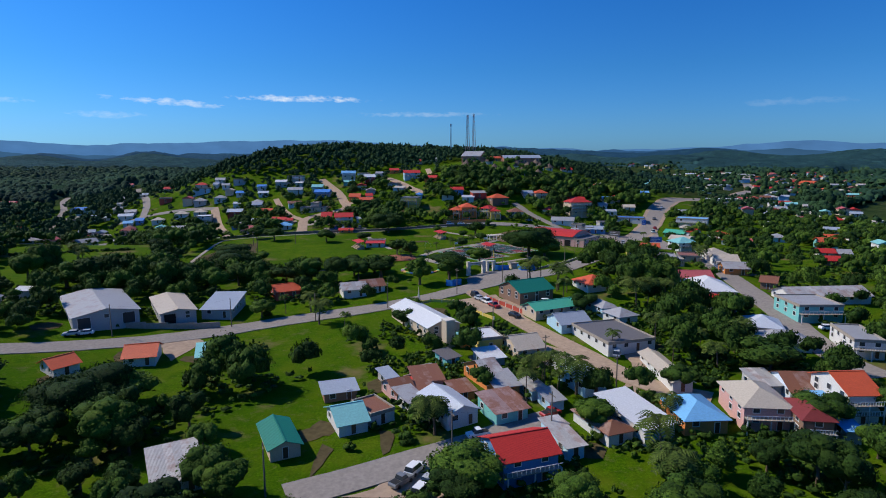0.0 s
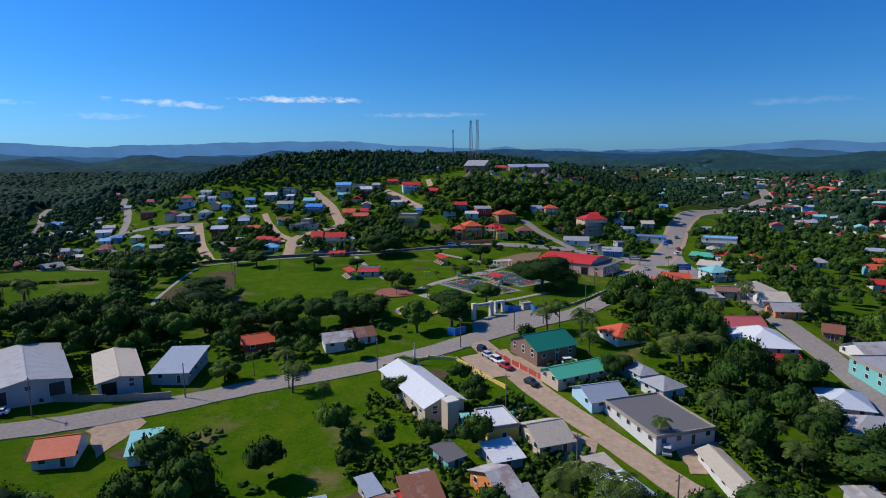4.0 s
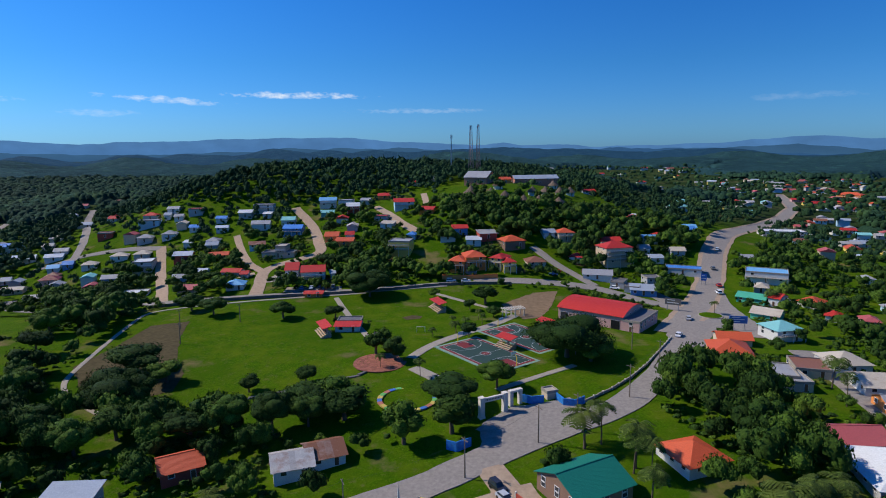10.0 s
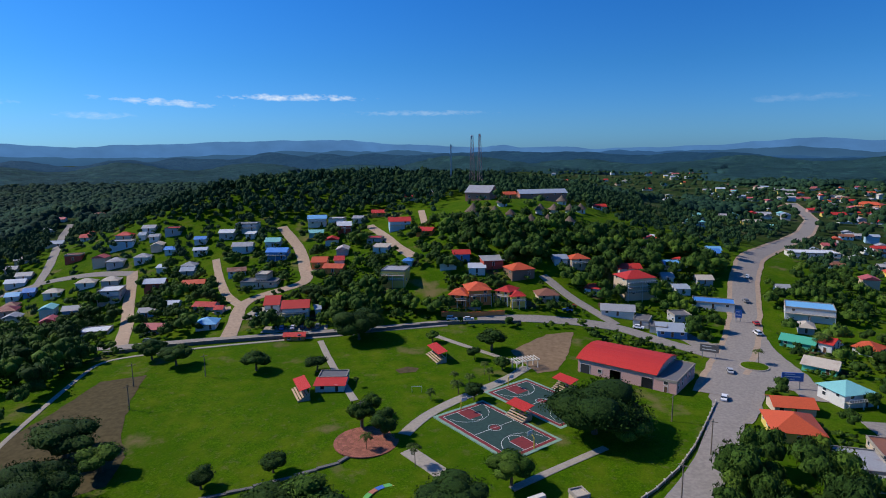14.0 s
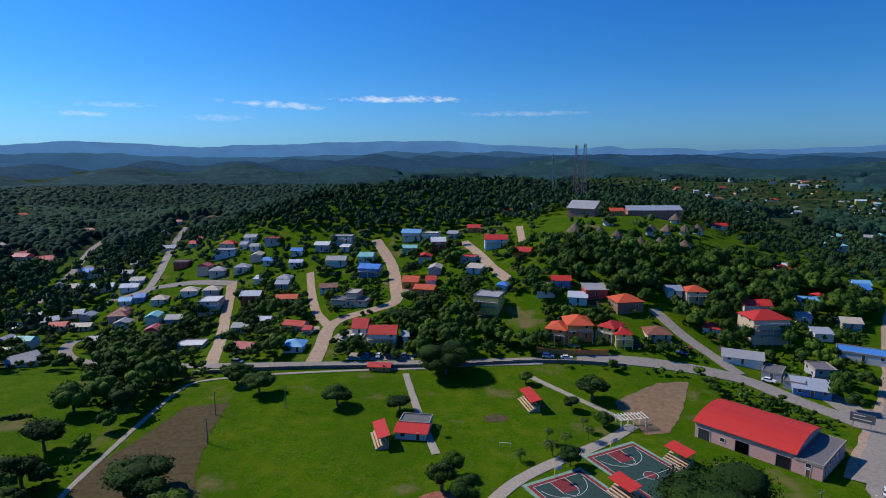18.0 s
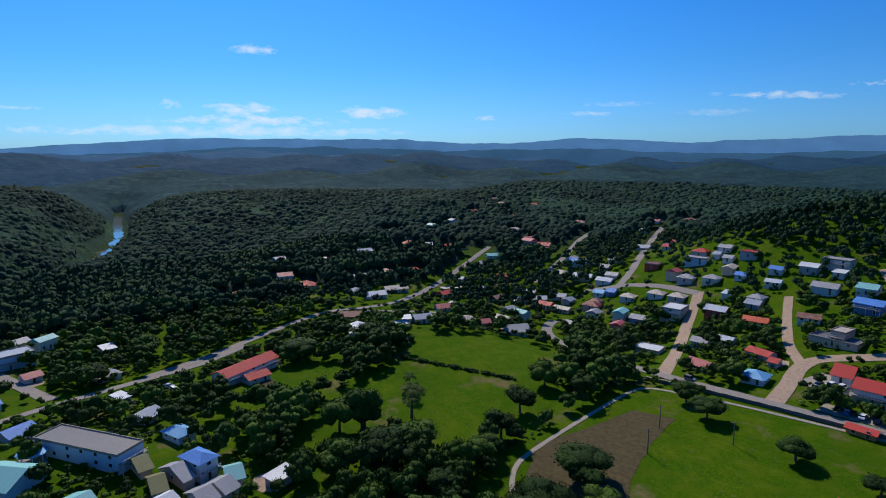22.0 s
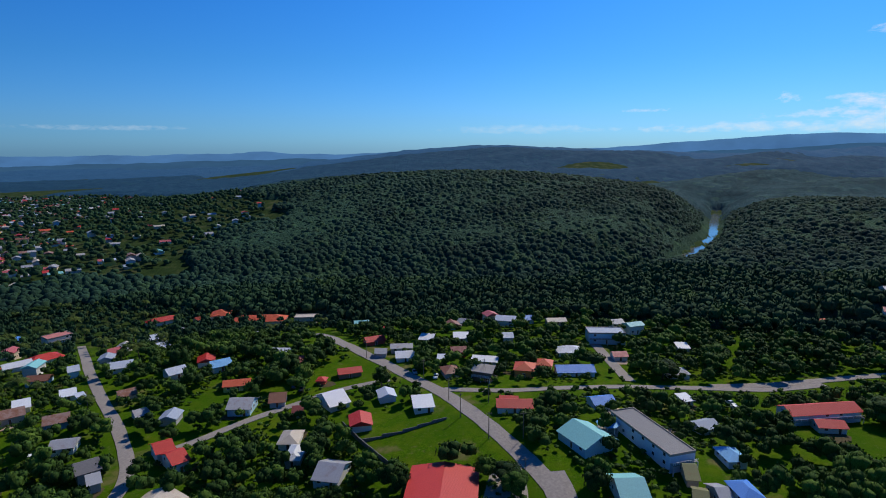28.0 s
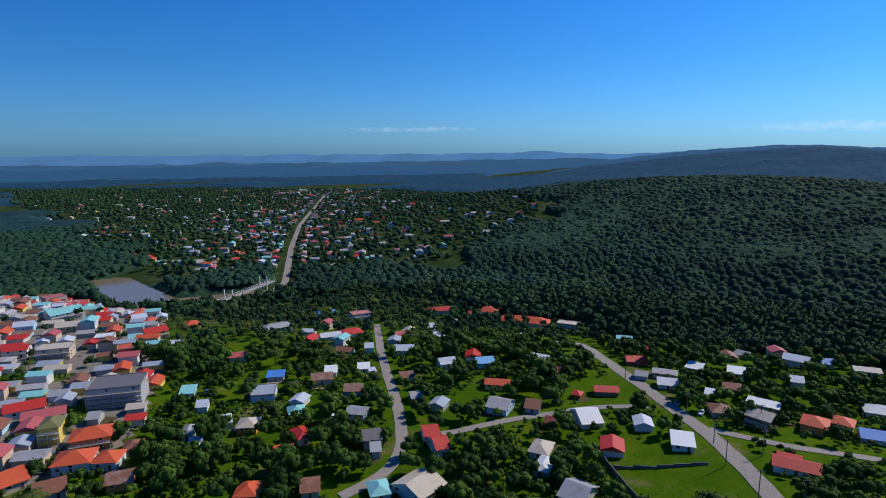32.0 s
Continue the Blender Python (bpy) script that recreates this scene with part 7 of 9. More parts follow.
quarter([(185, 40), (290, 180), (420, 420), (300, 420), (205, 300), (205, 150)], 17, 0.5, (-20, 70), 35)
quarter([(-330, -270), (-200, -390), (-110, -270), (-120, -160), (-230, -60), (-320, -40)], 18, 0.35, (30, 120), 34)
for k, (x, y, turn) in enumerate(FAR_AT):
    m = pose(x, y, float(land(x, y))  + 0.15, 0, 0, turn)
    if k < len(FARP):
        FARP[k].matrix_world = m
    else:
        copy_thing(FARP[k % len(FARP)], m)
    HOUSES.append((x, y, 6.5, turn, 6, 4.5))
FAR_AT.clear()
for _ in range(3000):
    x, y = rnd.uniform(-145, 0), rnd.uniform(-640, -258)
    if len(FAR_AT) < 105 and inside(QUARTER, x, y) and all(math.hypot(x - hx, y - hy) > hr * 0.72 + 4.0 for hx, hy, hr, *_ in HOUSES) and all(math.hypot(x - a, y - b) > 8.2 for a, b, c in FAR_AT):
        FAR_AT.append((x, y, rnd.choice((-30, 60)) + rnd.uniform(-6, 6)))
town_mesh("packed_buildings", FAR_AT, 9, 0.85)
FAR_AT.clear()
for i, p in enumerate(ROADS):
    if p[0] < -250 and p[1] < -570 and i % 7 == 0:
        for s in (-1, 1):
            FAR_AT.append((p[0] + s * 13, p[1] - s * 8, 60 + rnd.uniform(-5, 5)))
g = np.random.default_rng(71)
HIGH = np.array([p[:2] for p in ROADS if p[0] < -250 and p[1] < -560])
P = np.stack([g.uniform(-1250, -200, 9000), g.uniform(-2100, -520, 9000)], 1)
near_road = np.array([np.hypot(HIGH[:, 0] - x, HIGH[:, 1] - y).min() for x, y in P])
odds = 0.6 * np.exp(-near_road / 70) + 0.15 * np.exp(-near_road / 380)
for (x, y), q, o, u in zip(P.tolist(), near_road, odds, g.random(9000)):
    if q > 11 and u < o and inside([(-250, -1900), (-900, -1900), (-1250, -1350), (-1020, -760), (-640, -520), (-430, -500), (-300, -560), (-215, -640), (-215, -1092)], x, y) and river_distance(x, y) > 45 and all(abs(x - a) > 9 or abs(y - b) > 9 for a, b, c in FAR_AT):
        FAR_AT.append((x, y, float(g.choice((52, 142)) + g.uniform(-8, 8))))
town_mesh("far_town", FAR_AT, 3)
FAR_AT.clear()
quarter([(415, 860), (700, 760), (420, 375), (290, 340), (230, 420)], 30, 0.7, (-20, 70), 150)
quarter([(-330, 1300), (536, 1124), (450, 700), (162, 630), (60, 560), (-60, 700)], 44, 0.3, (0, 90), 110)
quarter([(-420, 330), (-330, 330), (-330, 60), (-470, 80), (-620, 300), (-560, 700)], 34, 0.3, (0, 90), 60)
town_mesh("outlying_houses", FAR_AT, 4)

# ---------------------------------------------------------------- trees
def leaf_tris(rng, centres, normals, size):
    n = len(centres)
    nn = normals + 0.5 * rng.normal(size=(n, 3))
    nn /= np.linalg.norm(nn, axis=1)[:, None]
    a = np.cross(nn, rng.normal(size=(n, 3)))
    a /= np.linalg.norm(a, axis=1)[:, None]
    b = np.cross(nn, a)
    s = size * rng.uniform(0.6, 1.4, (n, 1))
    return np.stack([centres - a * s, centres + a * s * 0.6 - b * s * 0.6, centres + a * s * 0.5 + b * s * 0.7], 1).reshape(-1, 3)


def ico(level):
    bm = bmesh.new()
    bmesh.ops.create_icosphere(bm, subdivisions=level, radius=1)
    v = np.array([x.co[:] for x in bm.verts])
    f = np.array([[q.index for q in p.verts] for p in bm.faces])
    bm.free()
    return v, f


ICO1, ICO2 = ico(1), ico(2)


def crown_mesh(seed, R, H, z0, lobes, leaves, size, material):
    """Uneven lobes of leaves round dark inner masses."""
    rng = np.random.default_rng(seed)
    V, F, base = [], [], 0
    for k in range(lobes):
        a = 2 * math.pi * k / lobes + rng.uniform(-0.4, 0.4)
        rr = R * (0.55 if k else 0.0) * rng.uniform(0.7, 1.15)
        c = np.array([rr * math.cos(a), rr * math.sin(a), z0 + H * rng.uniform(0.3, 0.72) + (0.12 * H if k == 0 else 0)])
        rad = np.array([R * rng.uniform(0.42, 0.6), R * rng.uniform(0.42, 0.6), H * rng.uniform(0.26, 0.38)])
        v = ICO2[0] * rad * 0.86 * rng.uniform(0.82, 1.12, (len(ICO2[0]), 1)) + c
        V.append(v)
        F += (ICO2[1] + base).tolist()
        base += len(v)
        n = leaves // lobes
        dirs = rng.normal(size=(n, 3))
        dirs[:, 2] = np.abs(dirs[:, 2]) * 0.9 - 0.25 * rng.random(n)
        dirs /= np.linalg.norm(dirs, axis=1)[:, None]
        pts = c + dirs * rad * rng.uniform(0.78, 1.16, (n, 1))
        q = leaf_tris(rng, pts, dirs, size)
        V.append(q)
        F += (np.arange(len(q)).reshape(-1, 3) + base).tolist()
        base += len(q)
    return mesh_of("crown", np.concatenate(V), F, material, flat=False)


def trunk_mesh(seed, H, r, spread):
    rnd = random.Random(seed)
    V, F = tube([(0, 0, -0.5), (0.05, 0, H * 0.25), (0.1, 0.08, H * 0.55), (0.1, 0.1, H * 0.95)], [r * 1.3, r, r * 0.8, r * 0.35])
    for k in range(4):
        a = k * 1.6 + rnd.uniform(-0.3, 0.3)
        p0 = (0.08, 0.05, H * (0.45 + 0.08 * k))
        p1 = (spread * 0.45 * math.cos(a), spread * 0.45 * math.sin(a), H * (0.72 + 0.05 * k))
        p2 = (spread * 0.8 * math.cos(a), spread * 0.8 * math.sin(a), H * (0.9 + 0.05 * k))
        v, f = tube([p0, p1, p2], [r * 0.5, r * 0.32, r * 0.12], 5)
        F += [tuple(i + len(V) for i in q) for q in f]
        V += v
    return mesh_of("tree", V, F, M_BARK, flat=False)


BROAD = []      # (trunk, crown, radius, height)
for k, (R, H, z0, lobes, leaves) in enumerate([(4.6, 6.5, 2.4, 9, 900), (3.6, 6.0, 2.2, 8, 760), (5.4, 6.0, 3.2, 11, 1000), (3.0, 5.0, 1.8, 7, 620), (4.2, 7.5, 2.6, 9, 860)]):
    tm = trunk_mesh(k, z0 + H * 0.5, 0.22 + 0.02 * R, R * 0.8)
    for j in range(3):
        BROAD.append((tm, crown_mesh(50 + 3 * k + j, R, H, z0, lobes, int(leaves * 1.6), 0.25, M_LEAF[(k + j) % 3]), R, z0 + H))
BIG = (trunk_mesh(77, 7.0, 0.6, 8.5), crown_mesh(78, 11, 7.5, 2.6, 22, 11000, 0.29, M_LEAF[0]), 11, 10.1)
BUSH = [crown_mesh(90 + k, 1.6, 2.2, -0.4, 5, 220, 0.18, M_LEAF[k]) for k in range(3)]


def palm_meshes(seed, H, fronds, L):
    rnd = random.Random(seed)
    pts = [(0.5 * (i / 6) ** 2 * (1 if seed % 2 else -1), 0.3 * (i / 6) ** 2, -0.4 + (H + 0.4) * i / 6) for i in range(7)]
    V, F = tube(pts, [0.24, 0.18, 0.16, 0.15, 0.14, 0.13, 0.14])
    tm = mesh_of("palm_tree", V, F, M_BARK, flat=False)
    top = Vector(pts[-1])
    V, F = [], []
    for k in range(fronds):
        a, up = 2 * math.pi * k / fronds + rnd.uniform(-0.2, 0.2), rnd.uniform(-0.25, 0.95)
        d = Vector((math.cos(a), math.sin(a), 0))
        side = Vector((-d.y, d.x, 0))
        n = 9
        P = [top + d * (L * t * (1 - 0.15 * t)) + Vector((0, 0, L * (up * t - (0.55 + 0.5 * up) * t * t))) for t in [i / n for i in range(n + 1)]]
        for i in range(1, n):
            leaf = L * 0.26 * math.sin(math.pi * (0.12 + 0.82 * i / n)) + 0.1
            for s in (-1, 1):
                tip = P[i] + side * s * leaf + d * leaf * 0.5 - Vector((0, 0, leaf * 0.45))
                b = len(V)
                V += [P[i], P[i] + (P[i + 1] - P[i]) * 0.85, tip + (P[i + 1] - P[i]) * 0.4, tip]
                F.append((b, b + 1, b + 2, b + 3))
        b = len(V)
        V += [P[0] + side * 0.06, P[0] - side * 0.06, P[5] - side * 0.04, P[5] + side * 0.04, P[n]]
        F += [(b, b + 1, b + 2, b + 3), (b + 3, b + 2, b + 4)]
    return tm, mesh_of("crown", V, F, M_PALM)


def light_crown(seed, lobes, leaves, size, ball, inner=0.9):
    """A crown of unit radius and height as arrays of triangles, with its trunk."""
    g = np.random.default_rng(seed)
    V, F, base = [], [], 0
    for k in range(lobes):
        an = 2 * math.pi * k / lobes + g.uniform(-0.4, 0.4)
        rr = (0.52 if k else 0.0) * g.uniform(0.7, 1.2)
        c = np.array([rr * math.cos(an), rr * math.sin(an), g.uniform(0.48, 0.76) + (0.06 if k == 0 else 0)])
        rad = np.array([g.uniform(0.40, 0.60), g.uniform(0.40, 0.60), g.uniform(0.20, 0.30)])
        v = ball[0] * rad * inner * g.uniform(0.82, 1.12, (len(ball[0]), 1)) + c
        V.append(v)
        F.append(ball[1] + base)
        base += len(v)
        n = leaves // lobes
        d = g.normal(size=(n, 3))
        d[:, 2] = np.abs(d[:, 2]) * 0.9 - 0.25 * g.random(n)
        d /= np.linalg.norm(d, axis=1)[:, None]
        q = leaf_tris(g, c + d * rad * g.uniform(0.82, 1.18, (n, 1)), d, size)
        V.append(q)
        F.append(np.arange(n * 3).reshape(-1, 3) + base)
        base += len(q)
    return np.concatenate(V), np.concatenate(F)


def join_trees(name, rows, kinds, material, label, soft=False):
    """Many trees (x, y, radius, height, turn) as one mesh."""
    V, F, base = [], [], 0
    for k, (x, y, R, H, turn) in enumerate(rows):
        v, f = kinds[k % len(kinds)]
        c, s_ = math.cos(turn), math.sin(turn)
        w = np.stack([(v[:, 0] * c - v[:, 1] * s_) * R + x, (v[:, 0] * s_ + v[:, 1] * c) * R + y, v[:, 2] * H], 1)
        w[:, 2] += float(land(x, y))
        V.append(w)
        F.append(f + base)
        base += len(v)
    v, f = np.concatenate(V), np.concatenate(F)
    me = bpy.data.meshes.new(name)
    me.vertices.add(len(v))
    me.vertices.foreach_set("co", v.ravel())
    me.loops.add(f.size)
    me.loops.foreach_set("vertex_index", f.ravel().astype(np.int32))
    me.polygons.add(len(f))
    me.polygons.foreach_set("loop_start", np.arange(0, f.size, 3, dtype=np.int32))
    me.materials.append(material)
    me.update(calc_edges=True)
    if soft:
        me.shade_smooth()
    return tagged(new(name, me), label, "trees", kind="stuff")


CUT = (ICO1[0], ICO1[1][ICO1[0][ICO1[1]][:, :, 2].mean(1) > -0.45])
LIGHT = [light_crown(200 + k, 5, 140, 0.090, CUT, 0.96) for k in range(5)]
RICH = [light_crown(220 + k, 7, 520, 0.066, CUT, 0.90) for k in range(5)]
JUNGLE = [light_crown(300 + k, 2, 22, 0.16, CUT) for k in range(6)]
PALMS = [palm_meshes(k, H, 15, L) for k, (H, L) in enumerate([(8.5, 3.6), (6.5, 3.2), (10.0, 3.6), (4.5, 2.8)])]
TREES = []


def tree(x, y, R=None, H=None, v=0, turn=0, extra=""):
    tm, cm, r0, h0 = BIG if (R or 0) > 8 else BROAD[v % len(BROAD)]
    if R and H:
        H = max(H, 0.75 * R + 2.6)
    t = new("tree", tm)
    t.matrix_world = Matrix.Translation((x, y, float(land(x, y)))) @ pose(0, 0, 0, 0, 0, turn) @ Matrix.Diagonal(((R or r0) / r0, (R or r0) / r0, (H or h0) / h0, 1))
    child("crown", cm, t)
    TREES.append((x, y, R or r0))
    return tagged(t, extra or ("leafy broad-crowned green tree standing in grass" if (R or r0) > 3.5 else "small leafy green tree standing in grass"), "tree", "trees of the town")


def palm(x, y, H=8.0, v=0, turn=0):
    tm, cm = PALMS[v % len(PALMS)]
    k = H / (8.5, 6.5, 10.0, 4.5)[v % 4]
    t = new("palm_tree", tm)
    t.matrix_world = Matrix.Translation((x, y, float(land(x, y)))) @ pose(0, 0, 0, 0, 0, turn) @ Matrix.Diagonal((k, k, k, 1))
    child("crown", cm, t)
    TREES.append((x, y, 2.5))
    return tagged(t, "coconut palm with a slender grey trunk and feathery fronds", "palm tree", "palms of the town")


def bush(x, y, s=1.0, v=0, turn=0):
    t = new("bush", BUSH[v % 3])
    t.matrix_world = Matrix.Translation((x, y, float(land(x, y)))) @ pose(0, 0, 0, 0, 0, turn) @ Matrix.Diagonal((s, s, s * 0.9, 1))
    TREES.append((x, y, 1.2 * s))
    return tagged(t, "rounded green bush growing in the grass", "bush", "bushes of the town")


CLEARINGS = [[(-116, 122), (-60, 134), (-20, 144), (45, 142), (95, 100), (74, 50), (30, 8), (5, 10), (-45, 18), (-85, 35), (-108, 70)]]
THICKETS = []
CLEARINGS.append([(23.7, 8.9), (45.9, 21.9), (52, 25), (57, 9), (63, 0.8), (61, -6), (42, -11), (35, -14), (27, -2)])
CLEARINGS.append([(-122, 122), (-75, 62), (-70, 38), (-80, 22), (-98, 28), (-112, 42), (-117, 75)])
CLEARINGS.append([(-150, -80), (-120, -60), (-83, -38), (-49, -17), (-20, -7), (0, 0), (4, -8), (-16, -22), (-30, -38), (-52, -46), (-62, -50), (-84, -64), (-110, -78)])
CLEARINGS += [[(-212, 74), (-212, 105), (-180, 130), (-167, 128), (-147, 107), (-180, 63)], [(-156, 2), (-178, 36), (-182, 64), (-135, 97), (-119, 79), (-122, 46), (-140, 44), (-150, 24)]]
CLEARINGS.append([(-215, 85), (-203, 114), (-172, 131), (-143, 92), (-185, 65)])
CLEARINGS.append([(-156, -138), (-174, -115), (-163, -98), (-153, -87), (-150, -96), (-147, -117), (-151, -131)])
CLEARINGS.append([(-165, -149), (-185, -131), (-176, -119), (-155, -138)])
CLEARINGS.append([(-199, -175), (-223, -188), (-230, -174), (-210, -154), (-197, -171)])
CLEARINGS.append([(-208, -5), (-218, 26), (-204, 44), (-180, 29), (-187, 7)])
CLEARINGS.append([(-49, -37), (-32, -29), (-20, -56), (-26, -61), (-35, -64), (-43, -62)])
CLEARINGS.append([(-24, -27), (-16, -21), (-4, -38), (-13, -42), (-20, -44)])
CLEARINGS.append([(-42, -81), (-36, -72), (-30, -64), (-12, -70), (-10, -76), (-15, -91), (-8, -98), (-21, -105), (-31, -101), (-46, -98)])
CLEARINGS.append([(-61, -113), (-55, -106), (-51, -100), (-43, -112), (-50, -114)])
CLEARINGS.append([(8, -114), (20, -106), (25, -101), (42, -100), (56, -97), (54, -103), (37, -112), (19, -114)])
CLEARINGS.append([(-35, -72), (-30, -62), (-20, -56), (-12, -73), (-23, -76)])
CLEARINGS.append([(0, -8), (11, -1), (17, -19), (8, -26), (2, -24)])
CLEARINGS.append([(42, 10), (52, 16), (47, -6), (54, -14), (44, -15)])
CLEARINGS.append([(-30, 4), (-3, 13), (9, 6), (-10, -9), (-23, -8)])
CLEARINGS.append([(-25, -113), (-8, -100), (1, -102), (-2, -109), (-14, -113)])
CLEARINGS.append([(-5, 297), (16, 330), (17, 266), (-1, 264)])
CLEARINGS.append([(-17, 200), (1, 200), (4, 165), (-10, 161)])
CLEARINGS.append([(-227, 269), (-215, 282), (-198, 252), (-227, 257)])
CLEARINGS.append([(188, 222), (201, 261), (161, 214), (152, 197), (164, 191)])
CLEARINGS.append([(183, 484), (341, 772), (250, 488), (162, 390)])
CLEARINGS.append([(-173, -221), (-183, -210), (-155, -199), (-150, -206)])
CLEARINGS.append([(-204, -186), (-238, -189), (-213, -175), (-188, -176)])
CLEARINGS.append([(-114, -51), (-65, -17), (-50, -60), (-94, -79)])
CLEARINGS.append([(-154, -1), (-176, 22), (-194, 62), (-158, 93), (-126, 66), (-129, 36), (-143, 35), (-142, -1)])
CLEARINGS.append([(-194, 64), (-210, 101), (-200, 130), (-151, 87)])
CLEARINGS.append([(-166, -159), (-192, -121), (-169, -95), (-152, -95), (-138, -122), (-155, -145)])
CLEARINGS.append([(-194, -173), (-245, -173), (-212, -157), (-186, -164)])
CLEARINGS.append([(-94, -79), (-61, -63), (-56, -83), (-69, -96), (-71, -102), (-76, -103)])
CLEARINGS.append([(26, 20), (40, 28), (56, 50), (58, 43), (41, 11), (26, 12)])
CLEARINGS.append([(-223, 88), (-162, 117), (-138, 82), (-127, 56), (-121, 37), (-140, 30)])
THICKETS.append([(-66, -100), (-54, -87), (-40, -89), (-39, -99), (-48, -111), (-56, -115)])
THICKETS.append([(-59, -64), (-45, -58), (-38, -74), (-56, -74)])
THICKETS.append([(55, 28), (66, 40), (78, 50), (86, 37), (89, 13), (78, -2), (68, 4), (60, 13)])
THICKETS.append([(60, -2), (83, 22), (81, 3), (78, -14), (58, -16)])
THICKETS.append([(63, -29), (89, -20), (72, -63), (56, -72), (53, -62)])
THICKETS.append([(-122, 30), (-108, 36), (-84, 26), (-40, 33), (-25, 42), (-23, 33), (-54, 18), (-79, 10), (-99, 2)])
THICKETS.append([(-40, 159), (-21, 157), (-19, 130), (-36, 137)])
THICKETS.append([(-50, 185), (-28, 182), (-23, 141), (-41, 141)])
THICKETS.append([(-142, 10), (-136, 40), (-120, 44), (-112, 24), (-132, 0)])
THICKETS.append([(-193, 10), (-209, 54), (-223, 79), (-194, 66), (-177, 29), (-163, 4)])
THICKETS.append([(-177, -15), (-210, 33), (-226, 74), (-200, 63), (-150, 3), (-147, -21)])
THICKETS.append([(-27, 174), (2, 199), (2, 245), (40, 240), (82, 238), (71, 191), (12, 208)])
THICKETS.append([(0, 207), (66, 232), (96, 229), (82, 201), (49, 199), (6, 200)])
THICKETS.append([(-477, 559), (-341, 443), (-640, 883), (-705, 872)])
THICKETS.append([(-588, -135), (-413, 93), (-297, 37), (-406, -116)])
THICKETS.append([(-60, -274), (-86, -261), (-69, -225), (-51, -243)])
THICKETS.append([(-79, -234), (-96, -215), (-92, -196), (-71, -214)])
THICKETS.append([(-90, -385), (-138, -370), (-108, -306), (-95, -338)])
THICKETS.append([(-300, -350), (-331, -296), (-215, -226), (-197, -247)])
THICKETS.append([(-229, -230), (-205, -190), (-180, -183), (-198, -214)])
THICKETS.append([(-276, -323), (-269, -297), (-198, -227), (-197, -250)])
THICKETS.append([(-136, 96), (-201, 181), (-160, 169), (-119, 112), (-114, 79)])


def free_of_buildings(x, y, m):
    for hx, hy, hr, turn, w, d in HOUSES:
        dx, dy = x - hx, y - hy
        if abs(dx) < hr + m and abs(dy) < hr + m:
            c, s = math.cos(radians(turn)), math.sin(radians(turn))
            if abs(c * dx + s * dy) < w + m and abs(-s * dx + c * dy) < d + m:
                return False
    return True


HOUSE_XY = np.array([h[:3] for h in HOUSES])
TO_VIEWPOINT = np.array([5.0, -55.0]) - HOUSE_XY[:, :2]
HOUSE_D = np.linalg.norm(TO_VIEWPOINT, axis=1)
TO_VIEWPOINT /= HOUSE_D[:, None]


def hides_house(x, y, R, H):
    """Whether a tall tree here would hide a house from the camera's hover point."""
    dx, dy = x - HOUSE_XY[:, 0], y - HOUSE_XY[:, 1]
    along = dx * TO_VIEWPOINT[:, 0] + dy * TO_VIEWPOINT[:, 1]
    off = np.abs(dx * TO_VIEWPOINT[:, 1] - dy * TO_VIEWPOINT[:, 0])
    return bool(((along > 0) & (along < HOUSE_XY[:, 2] + 0.5 + (H - 4.4) * HOUSE_D / 100) & (off < HOUSE_XY[:, 2] * 0.55 + R * 0.3)).any())


ROAD_XY = np.array(ROADS)


def free_of_roads(x, y, m):
    return bool((np.hypot(ROAD_XY[:, 0] - x, ROAD_XY[:, 1] - y) > ROAD_XY[:, 2] + m).all())


def free_of_trees(x, y, k):
    return all(abs(x - tx) > k or abs(y - ty) > k for tx, ty, r in TREES)


tree(-90.4, 54.7, 8, 6, 0, 0)
tree(-78.2, 48.5, 5, 6, 4, 67)
tree(-89.2, 112.8, 5.5, 7, 8, 134)
tree(-60.6, 107.9, 5, 6.5, 12, 201)
tree(-30.7, 136.0, 9, 11, 1, 268)
tree(-40.3, 106.3, 4, 5, 5, 335)
tree(18.0, 122.1, 5, 8, 9, 42)
tree(38.3, 59.6, 12, 10, 13, 109)
tree(44.6, 55.8, 7, 8, 2, 176)
tree(15.1, 37.8, 5, 7, 6, 243)
tree(-20.3, 66.0, 3.5, 7, 10, 310)
tree(-14.0, 60.4, 4, 7, 14, 17)
tree(-18.4, 73.3, 3, 7, 3, 84)
tree(2.5, 27.6, 7, 7, 7, 151)
tree(-26.8, 31.8, 6, 7, 11, 218)
tree(-34.4, 28.5, 6, 7, 0, 285)
tree(-83.4, 32.5, 9, 10, 4, 352)
tree(-79.7, 34.5, 6, 8, 8, 59)
tree(-100.4, 119.0, 5, 7, 12, 126)
tree(-151.3, 23.2, 6, 13, 1, 193)
tree(-55.7, 175.4, 6, 8, 5, 260)
tree(-198.0, -149.9, 3.6, 9, 9, 327)
tree(-152.6, 15.4, 6, 12, 13, 34)
palm(31.2, 7.0, 8, 3, 101)
palm(38.8, -2.4, 8, 0, 168)
palm(39.2, -11.7, 7, 1, 235)
tree(42.8, -24.6, 4, 6, 14, 302)
palm(-37.2, -25.1, 7, 3, 9)
palm(-52.8, 21.3, 8, 0, 76)
palm(36.2, -107.0, 9, 1, 143)
palm(-28.1, -33.8, 6, 2, 210)
palm(34.8, -113.2, 7, 3, 277)
palm(-149.1, 40.0, 10, 0, 344)
palm(-147.7, 38.5, 10, 1, 51)
palm(-220.5, 56.1, 8, 2, 118)
palm(5.3, 85.9, 4, 3, 185)
palm(4.0, 92.3, 4, 0, 252)
palm(8.5, 90.6, 4, 1, 319)
palm(-25.5, 93.1, 3, 2, 26)
